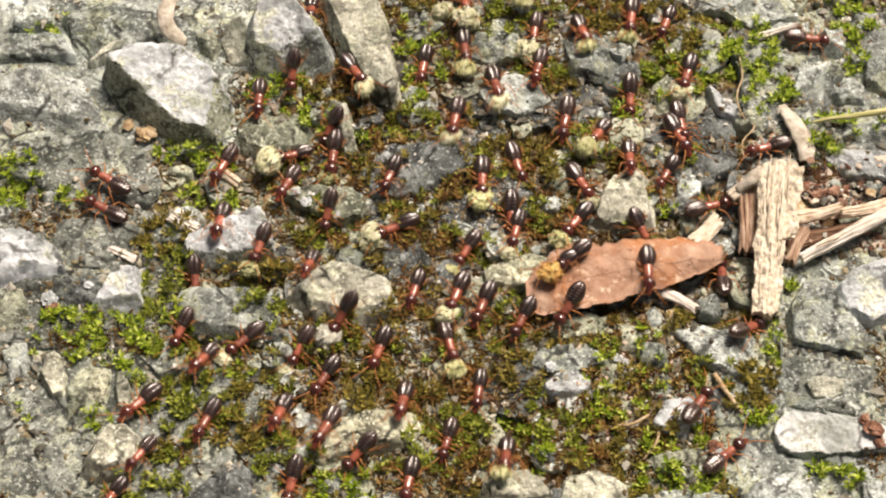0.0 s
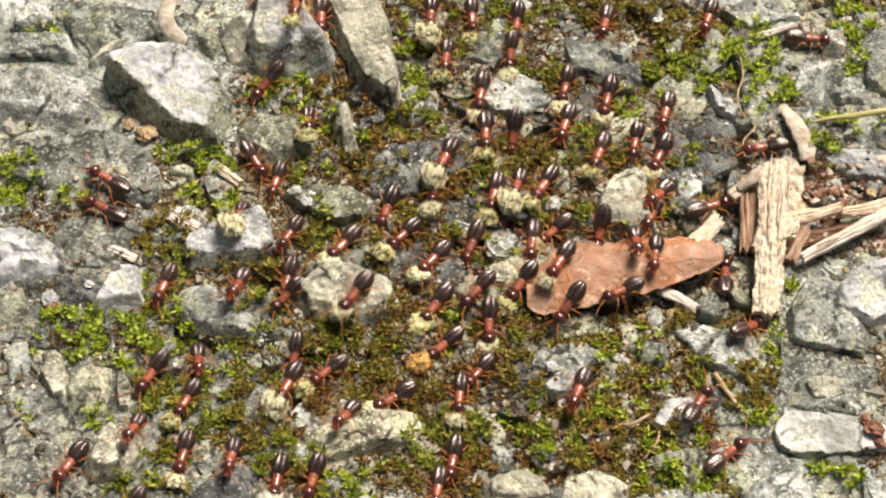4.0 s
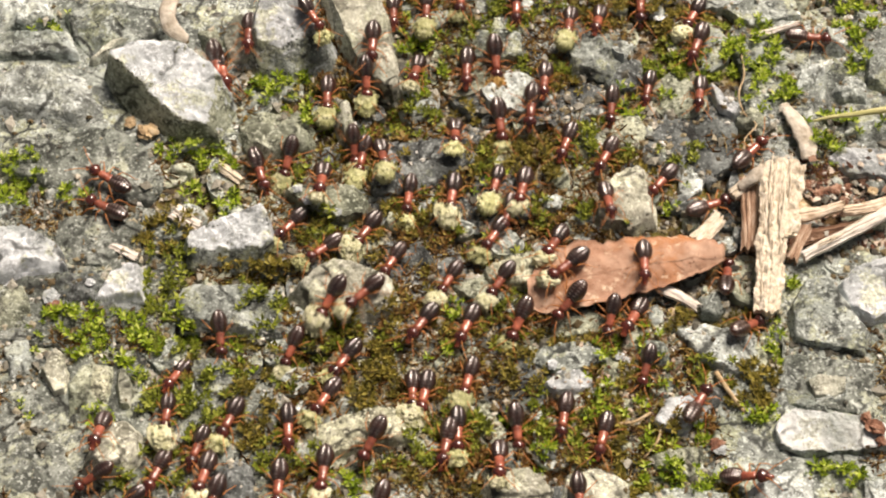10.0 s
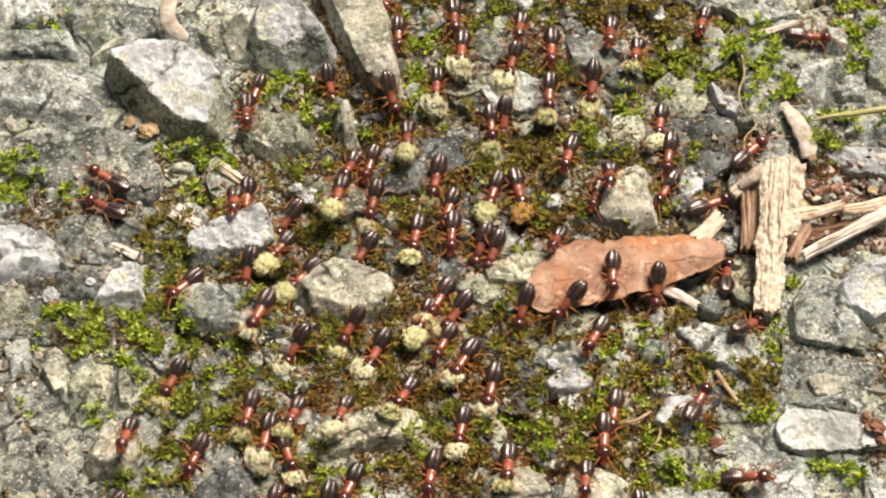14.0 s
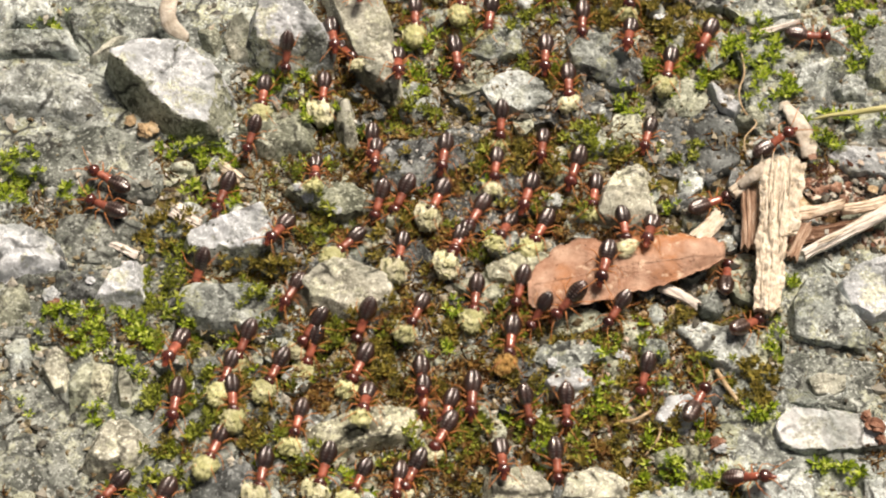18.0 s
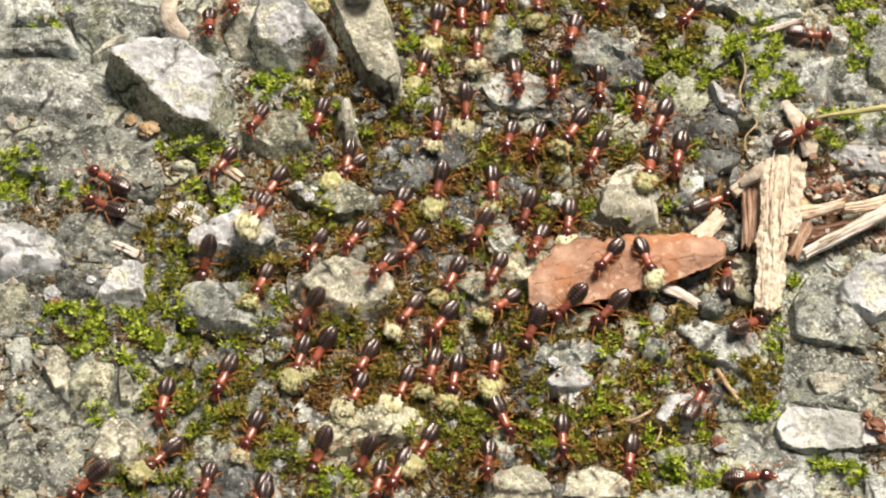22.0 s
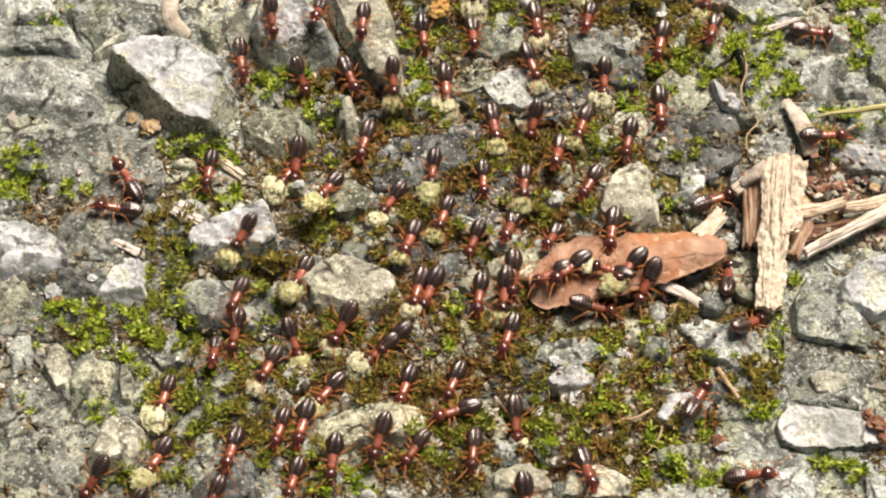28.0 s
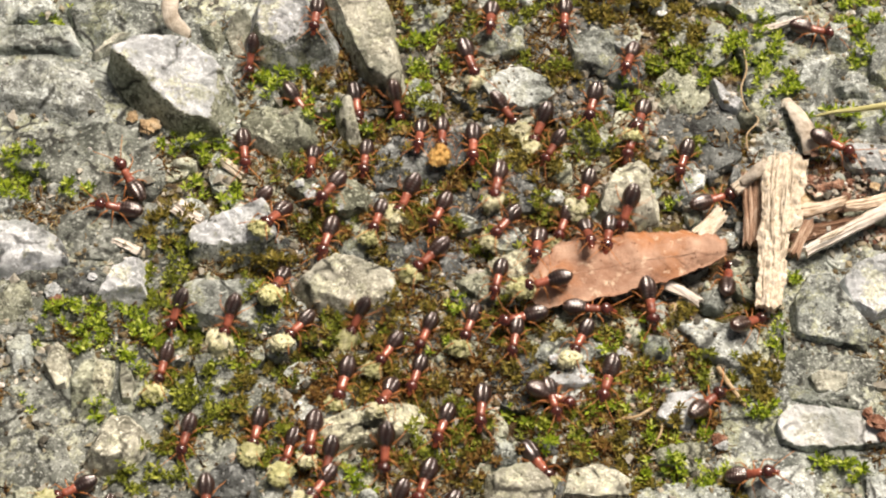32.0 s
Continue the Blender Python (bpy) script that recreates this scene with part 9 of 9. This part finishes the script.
    march([(0, -29.15, -25.74), (1, -30.36, -27.48), (2, -31.52, -29.24), (3, -32.69, -30.88), (32, -50.39, -161.89)])
    march([(0, -2.62, -23.88), (1, -3.19, -27.48), (2, -4.21, -30.92), (32, -23.76, -175.01)])
    march([(0, -6.51, 72.11), (9, -5.14, 33.21), (10, -5.10, 29.46), (11, -5.94, 23.55), (12, -4.64, 20.84), (13, -5.92, 16.26), (14, -6.74, 10.29), (15, -7.81, 7.19), (16, -9.22, 4.28), (17, -11.16, 0.81), (18, -13.70, -4.76), (19, -16.82, -11.12), (20, -18.70, -16.47), (21, -20.11, -20.78), (22, -21.27, -25.16), (23, -22.41, -28.88), (32, -30.49, -67.79)])
    march([(0, -23.39, 63.77), (7, -25.10, 32.67), (8, -24.66, 30.00), (9, -24.26, 27.32), (10, -23.27, 22.76), (11, -21.51, 17.12), (12, -20.99, 13.60), (13, -20.46, 9.40), (14, -20.26, 4.88), (15, -20.41, -0.46), (16, -21.57, -2.91), (17, -23.17, -7.81), (18, -24.67, -11.13), (19, -26.37, -15.05), (20, -27.93, -17.70), (21, -29.30, -23.05), (22, -30.73, -25.18), (23, -32.53, -25.98), (24, -33.75, -27.64), (25, -34.90, -29.37), (26, -36.24, -30.43), (32, -42.68, -57.09)])
    march([(0, -2.60, 62.91), (7, -2.53, 30.19), (8, -2.38, 27.69), (9, -1.59, 24.62), (10, -2.46, 21.79), (11, -2.53, 18.45), (12, -4.68, 14.47), (13, -5.48, 9.56), (14, -6.38, 6.32), (15, -7.46, 3.45), (16, -8.76, 0.01), (17, -10.43, -6.07), (18, -11.37, -8.48), (19, -13.32, -10.91), (20, -14.65, -13.75), (21, -15.88, -16.35), (22, -17.11, -19.65), (23, -18.37, -24.01), (24, -20.25, -27.95), (25, -21.51, -30.89), (32, -27.51, -63.61)], 4)
    march([(0, 4.37, 73.13), (9, 5.27, 29.33), (10, 5.16, 23.64), (11, 5.85, 17.05), (12, 6.23, 15.31), (13, 6.63, 11.14), (14, 7.05, 7.55), (15, 7.30, 4.57), (16, 7.18, 1.18), (17, 6.51, -3.48), (18, 6.62, -9.23), (19, 5.95, -16.14), (20, 5.89, -20.26), (21, 5.78, -25.53), (22, 5.83, -28.46), (32, -2.68, -77.12)], 6)
    march([(0, 1.75, 65.44), (8, 4.26, 30.02), (9, 3.42, 22.80), (10, 5.42, 16.24), (11, 5.64, 10.40), (12, 4.39, 4.66), (13, 2.76, 0.21), (14, 0.60, -4.85), (15, -1.70, -8.67), (16, -3.79, -11.89), (17, -5.70, -13.96), (18, -7.04, -16.89), (19, -7.51, -22.63), (20, -8.68, -28.04), (32, -19.12, -81.17)], 5)
    march([(0, 21.81, 61.18), (6, 17.28, 32.75), (7, 16.28, 27.25), (8, 15.23, 21.43), (9, 14.34, 17.89), (10, 12.82, 13.35), (11, 11.46, 7.05), (12, 11.30, 3.68), (13, 10.10, -0.96), (14, 8.21, -5.94), (15, 6.40, -10.01), (16, 5.20, -14.79), (17, 5.27, -17.92), (18, 5.24, -22.85), (19, 5.91, -27.07), (20, 6.13, -29.57), (32, -2.43, -86.43)])
    march([(0, -6.97, 55.35), (5, -6.20, 33.73), (6, -6.22, 27.69), (7, -6.21, 22.96), (8, -6.13, 19.09), (9, -6.25, 15.94), (10, -6.16, 10.91), (11, -5.78, 8.85), (12, -5.25, 6.25), (13, -5.49, 3.46), (14, -6.77, 0.31), (15, -8.82, -2.64), (16, -10.96, -7.24), (17, -13.04, -9.55), (18, -14.96, -12.73), (19, -15.60, -15.97), (20, -15.03, -18.93), (21, -15.16, -22.49), (22, -16.15, -26.91), (23, -16.75, -30.97), (32, -20.83, -69.90)], 2)
    march([(0, -1.47, 23.71), (1, -1.92, 18.74), (2, -2.56, 13.90), (3, -3.47, 9.11), (4, -4.71, 5.85), (5, -6.23, 2.30), (6, -8.00, -1.26), (7, -9.77, -6.95), (8, -11.76, -9.84), (9, -14.63, -14.70), (10, -14.36, -18.57), (11, -14.82, -23.78), (12, -15.44, -28.35), (32, -29.58, -116.02)])
    march([(0, -15.42, 92.36), (13, -16.41, 32.85), (14, -16.42, 29.54), (15, -16.41, 25.55), (16, -16.49, 21.97), (17, -16.90, 20.48), (18, -17.89, 18.69), (19, -17.00, 18.13), (20, -17.08, 16.47), (21, -17.33, 10.15), (22, -18.16, 4.42), (23, -19.16, -2.15), (24, -20.22, -8.72), (25, -21.75, -11.59), (26, -23.34, -16.64), (27, -24.25, -20.25), (28, -25.55, -22.61), (29, -26.08, -24.49), (30, -28.50, -25.75), (31, -31.11, -25.97), (32, -32.34, -26.51)], 2)
    march([(0, -10.51, 97.54), (15, -9.11, 31.81), (16, -9.20, 26.63), (17, -10.58, 23.63), (18, -10.51, 23.60), (19, -9.76, 21.93), (20, -9.19, 19.76), (21, -9.04, 16.75), (22, -9.21, 10.75), (23, -10.02, 6.25), (24, -10.60, 2.87), (25, -11.42, -0.41), (26, -12.55, -3.69), (27, -13.93, -7.92), (28, -15.80, -12.74), (29, -17.33, -17.28), (30, -17.37, -22.36), (31, -17.43, -28.79), (32, -15.82, -33.17)], 4)
    march([(0, 10.21, 105.25), (16, 10.66, 32.43), (17, 10.44, 27.77), (18, 10.43, 23.88), (19, 10.53, 20.73), (20, 7.67, 14.64), (21, 5.62, 7.16), (22, 4.38, 3.32), (23, 2.75, 0.99), (24, -0.21, -5.84), (25, -1.46, -10.19), (26, -3.03, -13.73), (27, -4.25, -16.72), (28, -5.33, -20.62), (29, -6.22, -22.73), (30, -7.49, -27.46), (32, -10.49, -36.56)])
    march([(0, 31.03, 105.12), (16, 25.20, 30.96), (17, 23.71, 26.51), (18, 23.12, 22.24), (19, 22.31, 18.55), (20, 22.13, 16.03), (21, 21.78, 13.06), (22, 20.62, 9.74), (23, 19.62, 6.34), (24, 18.78, 5.30), (25, 19.16, 1.46), (26, 19.40, 0.93), (27, 19.06, -2.52), (28, 18.71, -3.25), (29, 17.76, -3.77), (30, 15.93, -4.25), (31, 13.07, -5.24), (32, 11.42, -5.74)], 2)
    march([(0, -3.40, 97.65), (13, -5.90, 34.16), (14, -6.04, 30.16), (15, -5.99, 24.44), (16, -5.99, 20.36), (17, -6.16, 16.28), (18, -7.01, 12.99), (19, -6.69, 9.74), (20, -6.22, 7.25), (21, -6.38, 5.20), (22, -7.97, 1.40), (23, -9.03, -1.19), (24, -10.19, -6.66), (25, -12.73, -10.00), (26, -13.53, -13.69), (27, -14.33, -15.30), (28, -14.76, -19.40), (29, -15.88, -23.47), (30, -16.71, -27.73), (32, -20.73, -37.50)])
    march([(0, 4.16, 94.57), (13, 1.18, 33.87), (14, 1.09, 29.05), (15, 0.78, 23.41), (16, 0.22, 18.70), (17, -1.90, 10.56), (18, -3.25, 6.68), (19, -3.95, 4.96), (20, -5.18, 2.26), (21, -7.57, -1.19), (22, -11.54, -6.70), (23, -14.97, -10.87), (24, -17.03, -14.62), (25, -18.43, -19.23), (26, -19.47, -23.91), (27, -20.43, -28.23), (32, -23.14, -51.58)])
    march([(0, -22.28, 69.33), (8, -19.83, 31.45), (9, -19.79, 29.15), (10, -19.58, 25.49), (11, -19.42, 22.16), (12, -19.38, 19.76), (13, -19.53, 18.43), (14, -19.64, 16.37), (15, -19.68, 13.12), (16, -20.06, 11.75), (17, -20.47, 7.77), (18, -20.88, 7.05), (19, -21.27, 5.70), (20, -21.55, 4.15), (21, -21.88, 3.30), (22, -22.34, -0.69), (23, -23.36, -5.82), (24, -25.39, -9.21), (25, -28.15, -13.42), (26, -29.47, -18.25), (27, -30.37, -22.81), (28, -30.88, -24.63), (29, -31.35, -24.87), (30, -32.49, -27.38), (31, -33.52, -28.97), (32, -34.67, -30.27)])
    march([(0, 11.33, 83.37), (12, 6.96, 28.63), (13, 6.72, 22.65), (14, 6.28, 16.75), (15, 5.76, 13.03), (16, 4.97, 7.96), (17, 3.86, 4.07), (18, 2.49, 1.64), (19, 1.29, -2.67), (20, 1.23, -5.43), (21, 0.30, -9.13), (22, -0.77, -12.91), (23, -2.12, -16.96), (24, -4.55, -21.82), (25, -5.94, -24.84), (26, -7.11, -28.10), (32, -14.11, -55.47)], 0)
    march([(0, -20.76, 121.82), (20, -22.22, 33.63), (21, -22.02, 31.36), (22, -21.78, 29.15), (23, -21.50, 27.10), (24, -20.60, 24.23), (25, -20.00, 22.48), (26, -20.11, 22.51), (27, -20.67, 23.72), (28, -20.83, 22.81), (29, -20.36, 20.25), (30, -19.97, 18.25), (31, -20.13, 13.32), (32, -20.06, 11.84)])
    march([(0, -8.58, 137.34), (23, -10.88, 32.44), (24, -10.58, 27.79), (25, -10.23, 24.56), (26, -8.78, 21.34), (27, -7.70, 17.66), (28, -7.58, 13.08), (29, -9.37, 10.30), (30, -10.56, 7.47), (31, -9.90, 4.48), (32, -10.94, 1.53)])
    march([(0, 1.39, 144.15), (24, -0.01, 31.81), (25, -0.08, 26.80), (26, -0.21, 22.06), (27, -0.89, 14.90), (28, -0.95, 9.40), (29, -1.80, 5.55), (30, -2.67, 2.12), (31, -4.50, -2.01), (32, -7.37, -7.82)], 2)
    march([(0, 8.16, 143.89), (24, 3.74, 30.96), (25, 3.64, 26.59), (26, 2.78, 22.47), (27, 3.91, 21.54), (28, 4.59, 15.23), (29, 6.39, 9.74), (30, 5.38, 5.78), (31, 2.83, 2.24), (32, -0.12, -0.85)], 5)
    march([(0, 1.74, 141.90), (23, -0.35, 30.08), (24, -0.32, 26.24), (25, -0.95, 21.49), (26, -1.75, 15.64), (27, -3.38, 8.92), (28, -4.25, 5.79), (29, -7.08, 2.39), (30, -9.01, -1.19), (31, -10.91, -5.97), (32, -12.99, -9.03)], 1)
    march([(0, 10.08, 133.15), (22, 6.06, 31.46), (23, 5.92, 26.58), (24, 5.72, 21.37), (25, 5.54, 16.39), (26, 5.85, 13.87), (27, 4.86, 5.89), (28, 3.42, 1.78), (29, 2.06, -2.32), (30, 1.79, -6.00), (31, -0.21, -8.84), (32, -2.22, -13.75)])
    march([(0, 9.85, 125.55), (21, 3.54, 30.64), (22, 3.49, 24.64), (23, 3.35, 19.79), (24, 2.95, 15.98), (25, 2.32, 10.19), (26, 0.32, 5.63), (27, -0.09, 1.45), (28, -2.15, -4.03), (29, -2.42, -9.23), (30, -3.10, -12.97), (31, -3.95, -14.39), (32, -5.01, -16.74)], 1)
    march([(0, -18.87, 160.11), (28, -20.45, 31.80), (29, -20.29, 29.41), (30, -20.02, 26.37), (31, -19.22, 24.94), (32, -19.36, 22.77)])
    march([(0, -1.88, 172.16), (29, -7.68, 32.10), (30, -7.31, 26.10), (31, -5.93, 21.14), (32, -5.32, 17.68)])
    march([(0, -0.43, 161.98), (27, -2.33, 29.88), (28, -2.37, 26.35), (29, -2.38, 22.20), (30, -2.38, 18.28), (31, -2.20, 15.76), (32, -2.36, 12.76)])
    march([(0, 22.19, 146.15), (24, 17.34, 32.71), (25, 16.37, 27.28), (26, 15.46, 21.87), (27, 14.80, 18.42), (28, 14.15, 14.76), (29, 12.92, 11.54), (30, 13.64, 7.30), (31, 13.39, 6.24), (32, 12.12, 3.48)], 0)
    march([(0, 22.43, 144.59), (23, 15.47, 34.37), (24, 14.63, 28.69), (25, 13.80, 23.13), (26, 13.11, 19.46), (27, 12.31, 15.13), (28, 11.53, 11.39), (29, 10.76, 7.58), (30, 9.77, 4.42), (31, 9.93, 3.09), (32, 9.10, -0.06)])
    march([(0, 19.07, 118.41), (20, 12.41, 31.45), (21, 11.76, 25.77), (22, 11.12, 20.71), (23, 10.45, 15.96), (24, 9.68, 10.96), (25, 8.27, 6.22), (26, 6.43, 2.99), (27, 4.42, -0.47), (28, 3.53, -4.76), (29, 2.96, -7.94), (30, 2.17, -11.86), (31, 1.24, -15.35), (32, 0.34, -19.07)])
    guard("dark termite standing with raised head beside the column", [(0, -31.05, 6.01, 59), (25, -31.35, 5.54, 61), (28, -30.33, 5.42, 37), (32, -30.22, 5.30, 36)])
    guard("dark termite with banded abdomen standing on the soil", [(0, -31.28, 3.12, 62), (25, -31.31, 2.82, 64), (28, -30.30, 3.01, 88), (32, -30.31, 2.88, 85)])
    guard("dark termite standing at the tip of a dead leaf", [(0, 24.35, 3.72, -76), (10, 24.33, 3.47, -69), (22, 24.53, 3.56, -65), (32, 24.53, 3.65, -71)])
    guard("dark termite standing on soil below a wood strip", [(0, 27.08, -5.27, 1), (9, 26.97, -5.45, -10), (32, 26.88, -6.14, -9)])
    guard("dark termite standing with its head on a wood strip", [(0, 27.32, -10.71, -56), (9, 27.27, -10.75, -53), (32, 27.07, -10.76, -57)])
    guard("dark termite standing on a small pale stone", [(0, 22.70, -19.74, -33), (24, 22.59, -19.80, -28), (28, 22.53, -19.76, -29), (32, 22.94, -19.71, -46)])
    guard("dark termite shifting about beside a moss cushion", [(0, 24.69, -24.16, -53), (6, 24.80, -24.13, -55), (8, 25.62, -25.01, -80), (10, 26.40, -25.62, -104), (32, 26.65, -26.00, -96)])
    guard("dark termite standing on a white sliver", [(0, 35.65, 24.79, -99), (18, 35.55, 24.69, -98), (32, 35.76, 25.27, -105)])
    guard("dark termite roaming over the top of a wood strip", [(0, 33.98, 11.75, 108), (5, 33.40, 11.21, 91), (6.5, 31.64, 10.13, 7), (8, 29.70, 9.51, -44), (13, 29.02, 9.15, -45), (17, 30.46, 10.13, -58), (19, 32.59, 10.72, -63), (23, 33.67, 11.38, -72), (28, 35.68, 11.34, -90), (32, 36.53, 11.15, -116)])
    guard("dark termite standing on a dead leaf", [(0, 13.22, -6.05, 146), (24, 13.29, -6.81, 132), (26, 12.54, -7.64, 184), (28, 12.13, -7.99, 263), (32, 11.90, -8.10, 263)])


motions()
